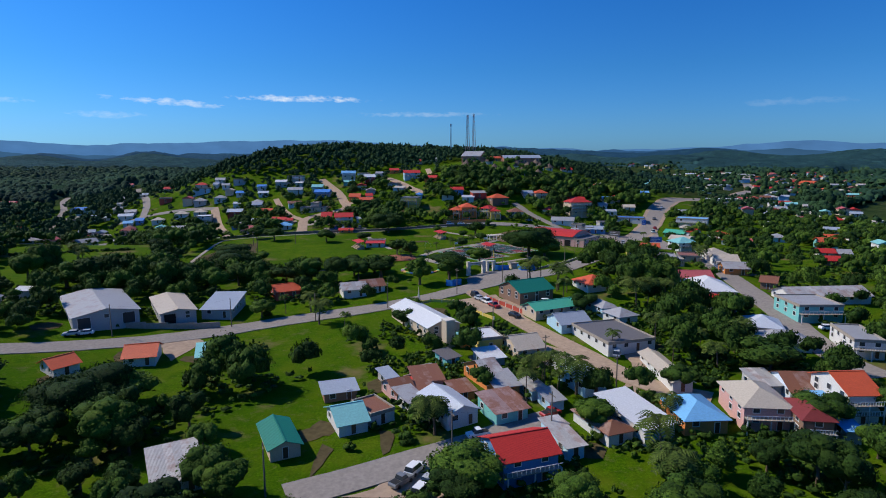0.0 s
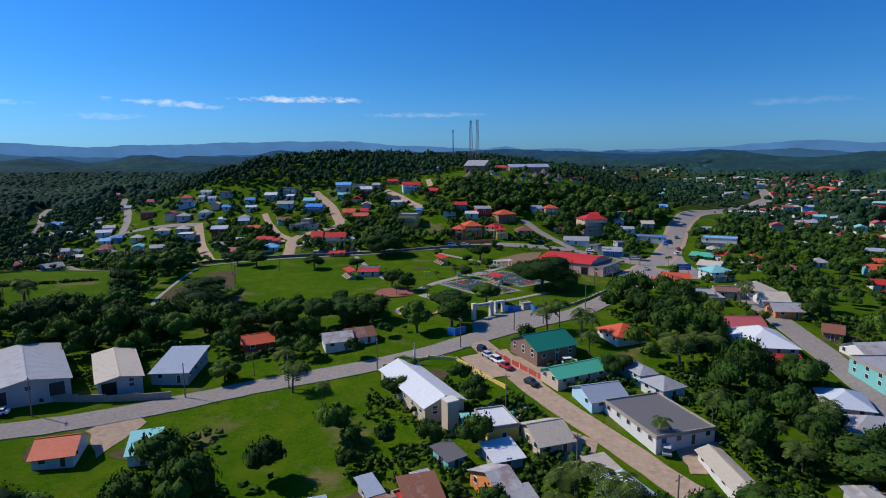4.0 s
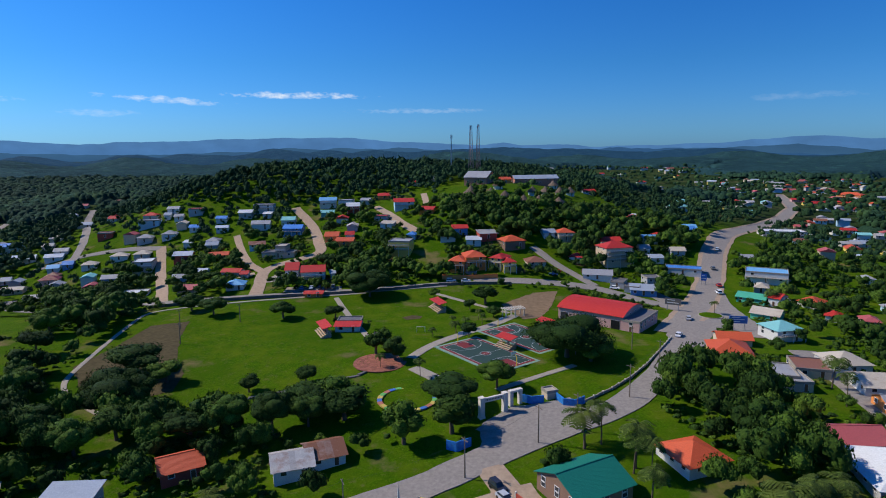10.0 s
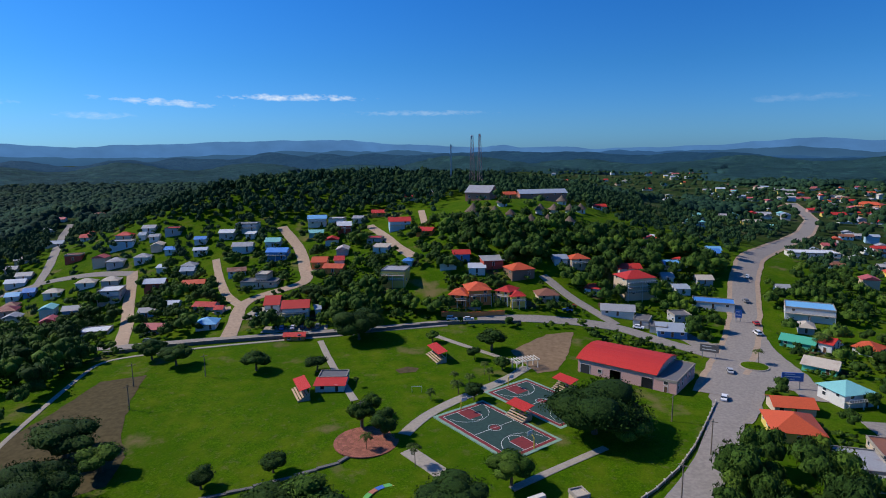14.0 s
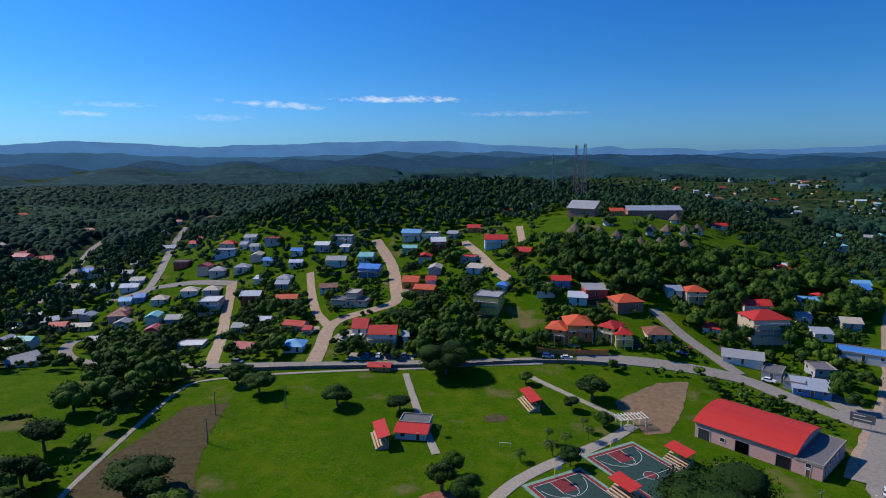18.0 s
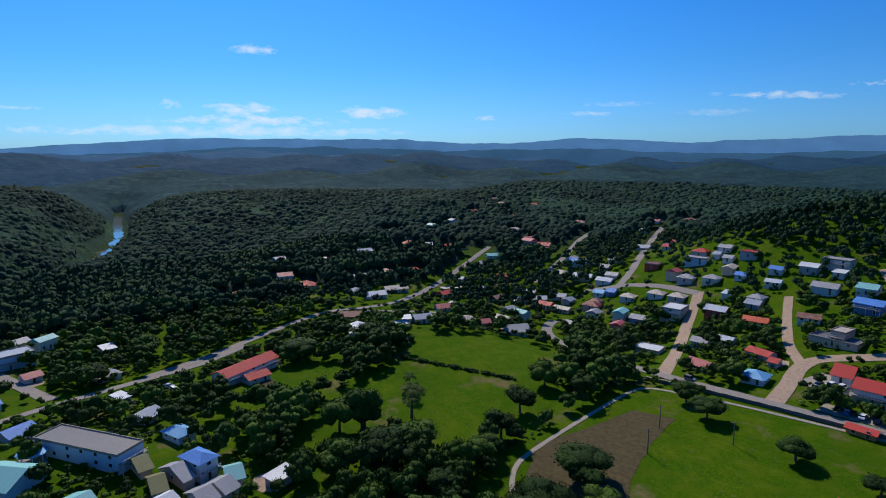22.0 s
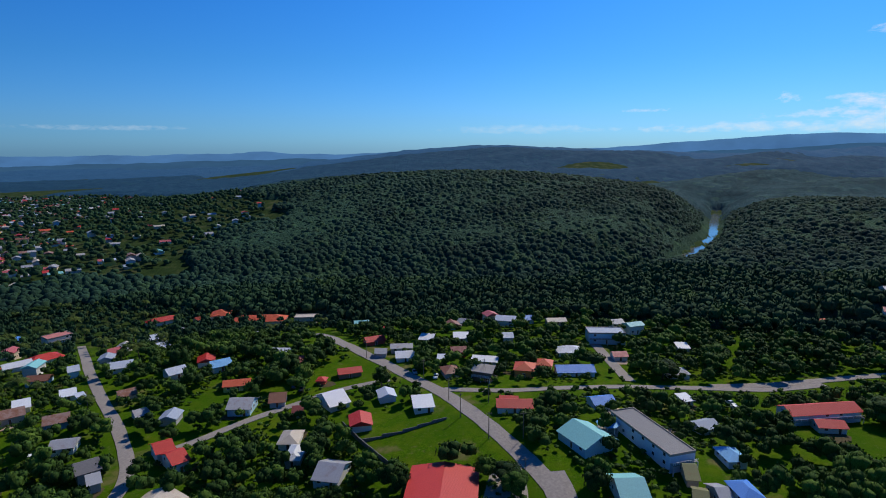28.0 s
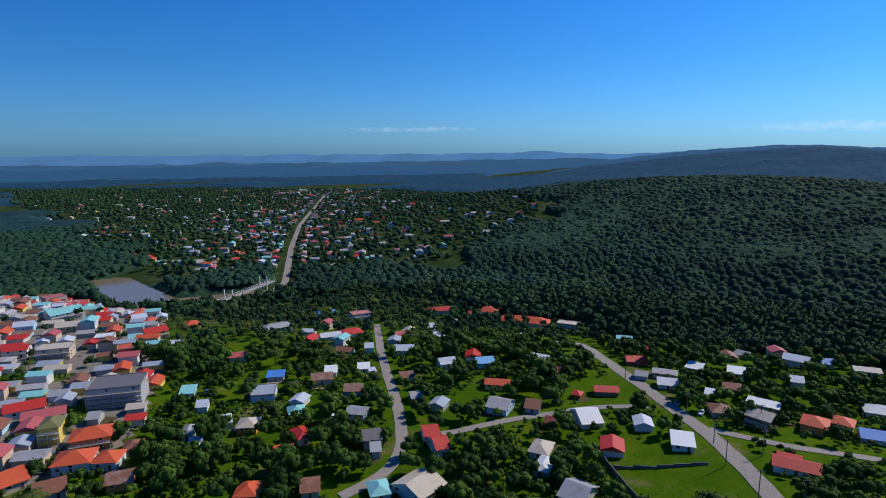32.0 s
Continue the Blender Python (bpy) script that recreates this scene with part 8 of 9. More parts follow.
palm(-2.7, 81.6, 3, 3, 93)
palm(13.9, 100.7, 4, 0, 160)
palm(15.0, 95.5, 4, 1, 227)
tree(19.9, 104.3, 3, 4, 3, 294)
tree(9.5, 81.4, 3, 4, 7, 1)
tree(-2.9, 130.9, 2.5, 4, 11, 68)
tree(11.4, 113.9, 2.5, 4, 0, 135)
tree(-51.6, 146.0, 2, 4, 4, 202)
palm(134.7, 123.2, 6, 3, 269)
palm(-5.7, 46.4, 5, 0, 336)
palm(-17.8, 54.4, 4, 1, 43)
tree(-37.9, 46.3, 3, 4, 5, 110)
tree(-52.3, 41.2, 3, 4, 9, 177)
tree(-9.7, -17.4, 3.5, 5, 13, 244)
tree(-56.6, -18.1, 4, 6, 2, 311)
palm(-50.1, -14.3, 6, 2, 18)
palm(-42.4, -12.7, 6, 3, 85)
tree(-11.4, -30.1, 3.5, 5, 14, 152)
tree(-54.8, -56.6, 5, 6, 3, 219)
tree(-65, -82, 6.5, 7.2, 11, 353)
tree(-99, -82, 7, 8, 0, 60)
tree(-70.1, -88.6, 9, 9, 4, 127)
tree(69.2, -95.9, 5, 7, 8, 194)
tree(50.6, -77.5, 4, 5, 12, 261)
palm(25.5, -75.7, 8, 0, 328)
palm(19.4, -75.2, 7, 1, 35)
palm(22.3, -72.5, 7, 2, 102)
palm(-1.4, -93.8, 7, 3, 169)
tree(3.3, -112.0, 6, 8, 2, 236)
tree(28.5, -93.1, 4, 5, 6, 303)
tree(73.9, -70.1, 7, 8, 10, 10)
tree(85.5, -30.4, 5, 7, 14, 77)
tree(-201.2, -188.9, 4, 8, 3, 144)
tree(-304.6, -474.8, 6, 8, 7, 211)
tree(-271.3, -19.4, 7, 9, 11, 278)
tree(-243.4, -42.5, 6, 8, 0, 345)
tree(-214.6, 63.5, 9, 9, 4, 52)
tree(-221.5, 31.2, 8, 9, 8, 119)
tree(-150.6, 22.1, 5, 12, 12, 186)
palm(35.2, 8.5, 9, 0, 320)
palm(39.7, -0.6, 9, 1, 27)
palm(41.9, -3.8, 8, 2, 94)
palm(59.6, -21.7, 9, 3, 161)
palm(64.2, -18.4, 8, 0, 228)
palm(102.7, 35.0, 8, 1, 295)
palm(99.3, 24.2, 8, 2, 2)
tree(-149.6, 22.4, 6, 11, 3, 69)
palm(-145.4, 37.7, 8, 0, 136)
tree(-131.9, 5.3, 6, 9, 11, 203)
tree(-131.7, 17.8, 7, 9, 0, 270)
tree(-131.3, 29.9, 6, 8, 4, 337)
palm(106.6, 111.2, 5, 0, 44)
palm(-161.9, 47.2, 8, 2, 178)
tree(-129.2, 69.3, 5, 9, 5, 245)
tree(-120.1, 52.9, 5, 9, 9, 312)
tree(-114.7, 41.5, 5, 8, 13, 19)
tree(-139.6, 91.3, 6, 10, 2, 86)

tree(-106.1, 20.8, 4.5, 8.0, 0, 0)
tree(-92.8, 15.6, 5.8, 8.6, 1, 53)
tree(-81.8, 10.9, 5.4, 9.2, 2, 106)
tree(-75.9, 17.7, 5.0, 9.8, 3, 159)
tree(-65.7, 13.7, 4.5, 8.0, 4, 212)
tree(-57.6, 15.8, 5.8, 8.6, 5, 265)
tree(-49.9, 19.6, 5.4, 9.2, 6, 318)
tree(-39.9, 19.6, 5.0, 9.8, 7, 371)
tree(-31.7, 21.4, 4.5, 8.0, 8, 424)
tree(-23.4, 23.8, 5.8, 8.6, 9, 477)
tree(2.7, 15.2, 5.4, 9.2, 10, 530)
tree(-8.1, 11.7, 5.0, 9.8, 11, 583)

palm(19.6, -77.4, 5.0, 0, 0)
palm(22.5, -74.0, 7.1, 1, 71)
palm(24.4, -78.9, 5.7, 2, 142)
palm(28.6, -78.1, 7.8, 3, 213)
palm(17.5, -80.6, 6.4, 4, 284)
palm(62.0, -55.6, 5.0, 5, 355)
palm(62.4, -60.5, 7.1, 6, 426)
palm(64.1, -66.3, 5.7, 7, 497)
palm(72.2, -57.7, 7.8, 8, 568)
palm(77.0, -51.2, 6.4, 9, 639)
palm(67.8, -31.3, 5.0, 10, 710)
palm(70.0, -17.3, 7.1, 11, 781)
palm(42.5, -55.6, 5.7, 12, 852)
palm(55.4, -49.8, 7.8, 13, 923)
palm(53.9, -65.6, 6.4, 14, 994)
palm(42.8, -90.5, 5.0, 15, 1065)

# hedge between the two meadows
for i in range(34):
    q = i / 33
    bush(-193.7 + 43.1 * q + 0.4 * math.sin(i * 2.1), 63.9 + 22.9 * q + 0.4 * math.cos(i * 3.7), 0.75 + 0.2 * math.sin(i * 1.3), i, i * 40)
# yard trees between the houses and along the slopes: the nearest as things, the rest joined
rng = random.Random(5)
WORLD_WOODS = [[(-235, 322), (-150, 294), (-60, 298), (-10, 325), (12, 345), (60, 335), (140, 330), (150, 420), (-235, 420)], [(0, 188), (140, 196), (135, 245), (92, 240), (10, 232)], [(-330, 150), (-250, 180), (-250, 300), (-330, 320)]]
def in_any(polys, x, y):
    """Which of many points lie in one of the outlines."""
    hit = np.zeros(x.shape, bool)
    for poly in polys:
        r = np.zeros(x.shape, bool)
        for (ax, ay), (bx, by) in zip(poly, poly[1:] + poly[:1]):
            if ay != by:
                r ^= ((ay > y) != (by > y)) & (x < (bx - ax) * (y - ay) / (by - ay) + ax)
        hit |= r
    return hit


LAWNS = [[(0, -8), (11, -1), (17, -19), (8, -26), (2, -24)], [(38, -57), (52, -57), (56, -66), (44, -68)], [(-5, 250), (60, 250), (60, 300), (0, 300)]]
OPEN_HILL = [[(-5, 240), (100, 240), (114, 318), (95, 330), (0, 322)]]
JOINED = [[], [], []]
near_trees = near_palms = near_bushes = 0
for gy in range(-480, 424, 5):
    for gx in range(-330, 272, 5):
        x, y = gx + rng.uniform(-2.8, 2.8), gy + rng.uniform(-2.8, 2.8)
        k, pick, v, turn = rng.random(), rng.random(), rng.randrange(15), rng.uniform(0, 360)
        size = rng.uniform(0.6, 1.1)
        if y < -130 and x > 12:
            continue
        dist = math.hypot(x - 5, y + 55)
        if dist > 190 and x > 0 and abs(math.degrees(math.atan2(-(x - 5), y + 200))) > 42:
            continue
        if any(inside(p, x, y) for p in CLEARINGS):
            continue
        wooded = any(inside(p, x, y) for p in THICKETS + WORLD_WOODS)
        share = (0.50 if dist < 170 else 0.74 if dist < 280 else 0.96) if wooded else 0.10 if any(inside(p, x, y) for p in OPEN_HILL) else 0.22 if x > -145 and y < -255 else 0.60 if x < -95 else 0.36 if y < 0 else 0.2 if 75 < x < 175 and y < 160 else 0.46
        if k > share or not free_of_buildings(x, y, 1.3) or not free_of_roads(x, y, 2.0):
            continue
        near = dist < 150 or (abs(x) < 100 and -130 < y < 60)
        # Shrunk or left out where it would hide a house from the camera.
        if (not wooded or (x > 40 and dist < 260)) and dist < 420 and hides_house(x, y, 3.5 * size, 8.4 * size):
            size *= 0.55
            if hides_house(x, y, 3.5 * size, 8.4 * size):
                continue
        # Halved where it would hide a road from the camera.
        ux, uy = (5 - x) / dist, (-55 - y) / dist
        reach = 7.5 * size * dist / 85
        if (not wooded or x > 60) and dist > 90 and not all(free_of_roads(x - ux * reach * q, y - uy * reach * q, 0.5) for q in (0.4, 0.7, 1.0)):
            size *= 0.5
        if pick < 0.12 and size > 0.55 and near_palms < 110 and not (wooded and dist > 250):
            near_palms += 1
            palm(x, y, rng.uniform(5, 9), v, turn)
        elif pick > 0.80 and near and near_bushes < 160 and not wooded:
            near_bushes += 1
            bush(x, y, 0.7 + size * 0.6, v, turn)
        elif near and near_trees < 215:
            near_trees += 1
            s = size * (1.02 if wooded else 0.88)
            tree(x, y, BROAD[v][2] * s, BROAD[v][3] * s, v, turn)
        else:
            s = size * ((1.15 if dist < 170 else 1.1) if wooded else 0.92)
            JOINED[(0, 0, 1, 1, 2)[v % 5] if not wooded else (0, 1, 1, 2)[v % 4]].append((x, y, 4.2 * s, 8.6 * s, radians(turn)))
FARJ = [q for rows in JOINED for q in rows if math.hypot(q[0] - 5, q[1] + 55) > 330]
JOINED = [[q for q in rows if math.hypot(q[0] - 5, q[1] + 55) <= 330] for rows in JOINED]
join_trees("hillside_trees", FARJ, JUNGLE, M_WOODS, "dense trees on the slopes behind the houses", True)
for k, name in enumerate(("shady_trees", "yard_trees", "light_trees")):
    join_trees(name, [q for q in JOINED[k] if math.hypot(q[0] - 5, q[1] + 55) <= 155], RICH, M_LEAF[k], "leafy trees crowding the yards between the houses", True)
    join_trees(name, [q for q in JOINED[k] if math.hypot(q[0] - 5, q[1] + 55) > 155], LIGHT, M_LEAF[k], "leafy trees crowding the yards between the houses", True)

# low shrubs and garden plants that fill the ground between the houses
X0, Y0, NX, NY = -330, -480, 590, 890
taken = np.zeros((NX, NY), bool)
for hx, hy, hr, turn, w, d in HOUSES:
    i0, i1, j0, j1 = int(hx - hr - X0) - 1, int(hx + hr - X0) + 3, int(hy - hr - Y0) - 1, int(hy + hr - Y0) + 3
    if i0 > 0 and j0 > 0 and i1 < NX and j1 < NY:
        U, W = np.meshgrid(np.arange(i0, i1) + X0 - hx, np.arange(j0, j1) + Y0 - hy, indexing="ij")
        c, q = math.cos(radians(turn)), math.sin(radians(turn))
        taken[i0:i1, j0:j1] |= (np.abs(c * U + q * W) < w + 1.0) & (np.abs(c * W - q * U) < d + 1.0)
for rx, ry, rw in ROADS:
    i, j, k = int(rx - X0), int(ry - Y0), int(rw + 2.5)
    if k < i < NX - k and k < j < NY - k:
        taken[i - k:i + k + 1, j - k:j + k + 1] = True
g = np.random.default_rng(61)
P = np.stack([g.uniform(X0 + 1, X0 + NX - 1, 90000), g.uniform(Y0 + 1, Y0 + NY - 1, 90000)], 1)
dist = np.hypot(P[:, 0] - 5, P[:, 1] + 55)
thick = np.sin(P[:, 0] * 0.11 + 2 * np.sin(P[:, 1] * 0.05)) + np.sin(P[:, 1] * 0.13 + 1.5 * np.sin(P[:, 0] * 0.07)) > -0.25
P = P[~taken[(P[:, 0] - X0).astype(int), (P[:, 1] - Y0).astype(int)] & ~in_any(CLEARINGS + LAWNS, P[:, 0], P[:, 1]) & (dist < 330) & thick & ~((P[:, 0] > 12) & (P[:, 1] < -118)) & (np.abs(np.degrees(np.arctan2(5 - P[:, 0], P[:, 1] + 200))) < np.where(P[:, 0] > 0, 42, 180))]
rows = [(x, y, float(g.uniform(0.8, 2.1)), float(g.uniform(0.9, 2.6)), float(g.uniform(0, 6.28))) for x, y in P[:19000].tolist()]
P = np.stack([g.uniform(-18, 92, 5000), g.uniform(-116, -22, 5000)], 1)
P = P[~taken[(P[:, 0] - X0).astype(int), (P[:, 1] - Y0).astype(int)] & (np.abs(P[:, 0]) < 0.72 * (P[:, 1] + 198) + 4) & ~in_any(LAWNS, P[:, 0], P[:, 1]) & (np.sin(P[:, 0] * 0.31 + 2) + np.sin(P[:, 1] * 0.27 + P[:, 0] * 0.09) > -0.5)]
rows += [(x, y, float(g.uniform(0.6, 1.5)), float(g.uniform(0.7, 2.4)), float(g.uniform(0, 6.28))) for x, y in P[:1500].tolist()]
SHRUB = [light_crown(400 + k, 1, 6, 0.30, CUT, 1.05) for k in range(6)]
for k in range(3):
    join_trees(("shady_undergrowth", "undergrowth", "light_undergrowth")[k], rows[k::3], SHRUB, M_LEAF[k], "low green shrubs and garden plants between the houses", True)

# ---------------------------------------------------------------- far woods
TOWNS = [[(-300, -2400), (-900, -1900), (-1200, -1350), (-1020, -760), (-620, -500), (-410, -490), (-300, -560), (-200, -640), (-250, -1092)], [(415, 860), (700, 760), (420, 375), (290, 340), (225, 335)], [(-330, 1300), (536, 1124), (450, 700), (162, 630), (60, 560), (-60, 700)]]


def crowns_at(x, y, cell, seed):
    """Height of rounded crowns, one in each jittered cell of a plan grid, from 0 to 1."""
    i, j = np.floor(x / cell), np.floor(y / cell)
    best = np.zeros(x.shape)
    for a in (-1, 0, 1):
        for b in (-1, 0, 1):
            ci, cj = i + a, j + b
            h = np.sin(ci * 127.1 + cj * 311.7 + seed) * 43758.5453
            u = h - np.floor(h)
            h = np.sin(ci * 269.5 + cj * 183.3 + seed * 2) * 24634.6345
            v = h - np.floor(h)
            w = (u * 7.31 + v * 3.17) % 1.0
            R = cell * (0.62 + 0.45 * w)
            q = 1 - ((x - (ci + u) * cell) ** 2 + (y - (cj + v) * cell) ** 2) / (R * R)
            best = np.maximum(best, np.sqrt(np.clip(q, 0, 1)) * (0.55 + 0.45 * ((w * 5.7) % 1.0)))
    return best


def open_land(x, y):
    """Grassy gaps in the woods, from smooth waves."""
    return (np.sin(x * 0.013 + 1.3) + np.sin(y * 0.011 - 0.7) + np.sin((x + y) * 0.007) + np.sin((x - 1.7 * y) * 0.019))


BUILT = np.zeros((900, 900), bool)       # ground kept clear round far houses and roads, in cells of four metres
for hx, hy, hr in [h[:3] for h in HOUSES if not inside(TOWNS[0], h[0], h[1])] + ROADS[::2]:
    if (hx < -325 or hx > 260 or hy > 415 or hy < -470) and abs(hx) < 1780 and abs(hy) < 1780:
        BUILT[int((hx - hr - 5 + 1800) / 4):int((hx + hr + 5 + 1800) / 4) + 1, int((hy - hr - 5 + 1800) / 4):int((hy + hr + 5 + 1800) / 4) + 1] = True


def wooded_share(x, y):
    """1 in closed forest, 0 in the town, on roads, water and grass."""
    k = 1 - smooth(3.6, 3.9, open_land(x, y))
    k = np.where((np.hypot(x, y) > 1450) & (y > -1100), 1, k)
    wx, wy = x + 26 * np.sin(y * 0.021) + 17 * np.sin(y * 0.057 + x * 0.03), y + 26 * np.sin(x * 0.023 + 2) + 15 * np.sin(x * 0.061)
    box = ((x > -330) & (x < 272) & (y > -130) & (y < 424)) | ((x > -330) & (x < 12) & (y > -480) & (y <= -130))
    k = np.where(box | in_any(TOWNS, wx, wy) | in_any(CLEARINGS, x, y), 0, k)
    plain = smooth(1250, 1600, -y) * smooth(-0.35, 0.1, np.sin(y * 0.0105 + 0.6 * np.sin(x * 0.004)) + 0.7 * np.sin(x * 0.006 + 1.0 + np.sin(y * 0.003)) - 0.4)
    k = k * (1 - plain)
    rd = river_distance(x, y)
    k = np.where((x > -260) & (x < -110) & (y < -500) & (y > -710), k * smooth(20, 30, rd), np.where(x < -560, k * smooth(9, 17, rd), k))
    i, j = np.clip((x + 1800) / 4, 0, 899).astype(int), np.clip((y + 1800) / 4, 0, 899).astype(int)
    return np.where(BUILT[i, j], 0, k)


def canopy(name, r0, r1, k, cell, tall, relief, material, seed, label):
    """Closed treetops as one rolling sheet of crowns, its edges reaching down to the ground."""
    g = np.random.default_rng(seed)
    rr = r0 * (r1 / r0) ** np.linspace(0, 1, int(math.log(r1 / r0) * k))
    aa = np.radians(np.linspace(-44, 182, int(math.radians(226) * k)))
    R, A = np.meshgrid(rr, aa, indexing="ij")
    R = R * (1 + g.uniform(-0.35, 0.35, R.shape) / k)
    A = A + g.uniform(-0.35, 0.35, A.shape) / k
    x, y = 5 - R * np.sin(A), -55 + R * np.cos(A)
    m = wooded_share(x, y) * smooth(r0, r0 * 1.025, R)
    c = 0.72 * crowns_at(x, y, cell, 1.7) + 0.4 * crowns_at(x, y, cell * 0.45, 5.1) + 0.35 * crowns_at(x, y, cell * 2.4, 8.8) + smooth(420, 700, R) * (3 / relief) * (crowns_at(x, y, 110.0, 3.3) ** 2 + 0.4 * crowns_at(x, y, 45.0, 4.4))
    z = land(x, y) + m * (tall + relief * c) - 0.6 * (m < 0.05)
    nr, na = R.shape
    i = (np.arange(nr - 1)[:, None] * na + np.arange(na - 1)[None, :]).ravel()
    f = np.stack([i, i + 1, i + na + 1, i + na], 1)
    f = f[(m.ravel()[f] > 0.05).any(1)]
    me = bpy.data.meshes.new(name)
    v = np.stack([x.ravel(), y.ravel(), z.ravel()], 1)
    me.vertices.add(len(v))
    me.vertices.foreach_set("co", v.ravel())
    me.loops.add(f.size)
    me.loops.foreach_set("vertex_index", f.ravel().astype(np.int32))
    me.polygons.add(len(f))
    me.polygons.foreach_set("loop_start", np.arange(0, f.size, 4, dtype=np.int32))
    me.materials.append(material)
    me.update(calc_edges=True)
    me.shade_smooth()
    return tagged(new(name, me), label, "woods", kind="stuff"), v[(m > 0.6).ravel()]


canopy("jungle_floor", 225, 640, 110, 11.0, 1.6, 2.6, M_HAZEFLOOR, 1, "dense dark green undergrowth below the jungle crowns")
canopy("jungle_floor", 615, 1120, 110, 14.0, 1.6, 3.4, M_HAZEFLOOR, 5, "dense dark green undergrowth below the far jungle crowns")
canopy("jungle_canopy", 1050, 1620, 175, 12.0, 2.0, 6.0, M_HAZECANOPY, 6, "dense jungle canopy on the far slopes, coloured haze blue")
canopy("horizon_canopy", 1540, 2700, 150, 20.0, 2.0, 9.0, M_HAZEFARCANOPY, 2, "far wooded hills with closed canopy, given a blue haze glow")
canopy("horizon_canopy", 2600, 4400, 110, 40.0, 2.0, 14.0, M_HAZELASTCANOPY, 3, "farthest wooded hills with closed canopy, given a strong blue haze glow")


def dome(seed, leaves, sides=0):
    """A low rounded crown of unit radius and height, with a ragged skin of leaf clumps."""
    g = np.random.default_rng(seed)
    if sides:
        an = np.arange(sides) * 2 * math.pi / sides
        v = np.array([(0.1, 0.05, 1.02)] + [(math.cos(q) * g.uniform(0.5, 0.75), math.sin(q) * g.uniform(0.5, 0.75), g.uniform(0.80, 0.95)) for q in an] + [(math.cos(q + 0.5) * g.uniform(0.85, 1.15), math.sin(q + 0.5) * g.uniform(0.85, 1.15), g.uniform(0.38, 0.6)) for q in an])
        f = [(0, 1 + k, 1 + (k + 1) % sides) for k in range(sides)]
        f += [t for k in range(sides) for t in ((1 + k, 1 + sides + k, 1 + (k + 1) % sides), (1 + sides + k, 1 + sides + (k + 1) % sides, 1 + (k + 1) % sides))]
        keep = np.array(f)
    else:
        v = ICO1[0] * g.uniform(0.78, 1.16, (len(ICO1[0]), 1)) * np.array([1.0, g.uniform(0.8, 1.0), 0.36]) + np.array([0, 0, 0.66])
        keep = ICO1[1][ICO1[0][ICO1[1]][:, :, 2].mean(1) > -0.5]
    d = g.normal(size=(leaves, 3))
    d[:, 2] = np.abs(d[:, 2]) * 0.8
    d /= np.linalg.norm(d, axis=1)[:, None]
    q = leaf_tris(g, d * np.array([0.92, 0.84, 0.34]) * g.uniform(0.9, 1.1, (leaves, 1)) + np.array([0, 0, 0.68]), d, 0.30)
    return np.concatenate([v, q]), np.concatenate([keep, np.arange(leaves * 3).reshape(-1, 3) + len(v)])


g = np.random.default_rng(14)
bands = [225, 300, 400, 520, 660, 820, 960, 1090]
for b, (r0, r1) in enumerate(zip(bands, bands[1:])):
    size = 3.2 + 0.0024 * (r0 + r1) / 2
    n = int(2 * r1 / (1.24 * size))
    ax = (np.arange(n) - n / 2) * 1.24 * size
    X, Y = np.meshgrid(ax, ax)
    X, Y = (5 + X + g.uniform(-0.6, 0.6, X.shape) * size).ravel(), (-55 + Y + g.uniform(-0.6, 0.6, Y.shape) * size).ravel()
    r, bearing = np.hypot(X - 5, Y + 55), np.degrees(np.arctan2(5 - X, Y + 55))
    ok = (r > r0) & (r < r1) & (((bearing > -44) & (bearing < 180)) | (bearing < -178))
    X, Y = X[ok], Y[ok]
    ok = (wooded_share(X, Y) > 0.75) & ~((X < -540) & (Y > -60) & (river_distance(X, Y) < 18))
    rows = [(x, y, float(size * k), float(5.0 + size * 0.75 * k * h), float(t)) for x, y, k, h, t in zip(X[ok].tolist(), Y[ok].tolist(), g.uniform(0.6, 1.25, ok.sum()), g.uniform(0.7, 1.7 if b < 3 else 1.35, ok.sum()), g.uniform(0, 6.28, ok.sum()))]
    shapes = JUNGLE if b < 1 else [dome(500 + k, 7) for k in range(7)] if b < 3 else [dome(500 + k, 1, 4) for k in range(9)]
    for k in range(2):
        join_trees("jungle_trees", rows[k::2], shapes, (M_WOODS, M_WOODLEAF)[k] if b < 3 else M_HAZESLOPE[k], ("tall dark jungle trees with closed crowns", "leafy jungle trees with closed crowns")[k], True)
# small trees among the far houses
rows = []
for poly, step in zip(TOWNS, (12, 15, 20)):
    xs, ys = [p[0] for p in poly], [p[1] for p in poly]
    n = int((max(xs) - min(xs)) * (max(ys) - min(ys)) / step ** 2)
    P = np.stack([g.uniform(min(xs), max(xs), n), g.uniform(min(ys), max(ys), n)], 1)
    P = P[in_any([poly], P[:, 0], P[:, 1]) & (open_land(P[:, 0], P[:, 1]) < 3.0)]
    for x, y in P.tolist():
        if np.hypot(ROAD_XY[:, 0] - x, ROAD_XY[:, 1] - y).min() > 8 and np.hypot(HOUSE_XY[:, 0] - x, HOUSE_XY[:, 1] - y).min() > 6:
            rows.append((x, y, float(g.uniform(3.5, 7.5)), float(g.uniform(5, 10)), float(g.uniform(0, 6.28))))
join_trees("far_town_trees", rows, [light_crown(340 + k, 1, 9, 0.24, CUT, 1.3) for k in range(5)], M_WOODS, "dark green trees between the houses of the far town", True)

# ---------------------------------------------------------------- river, ridges, clouds


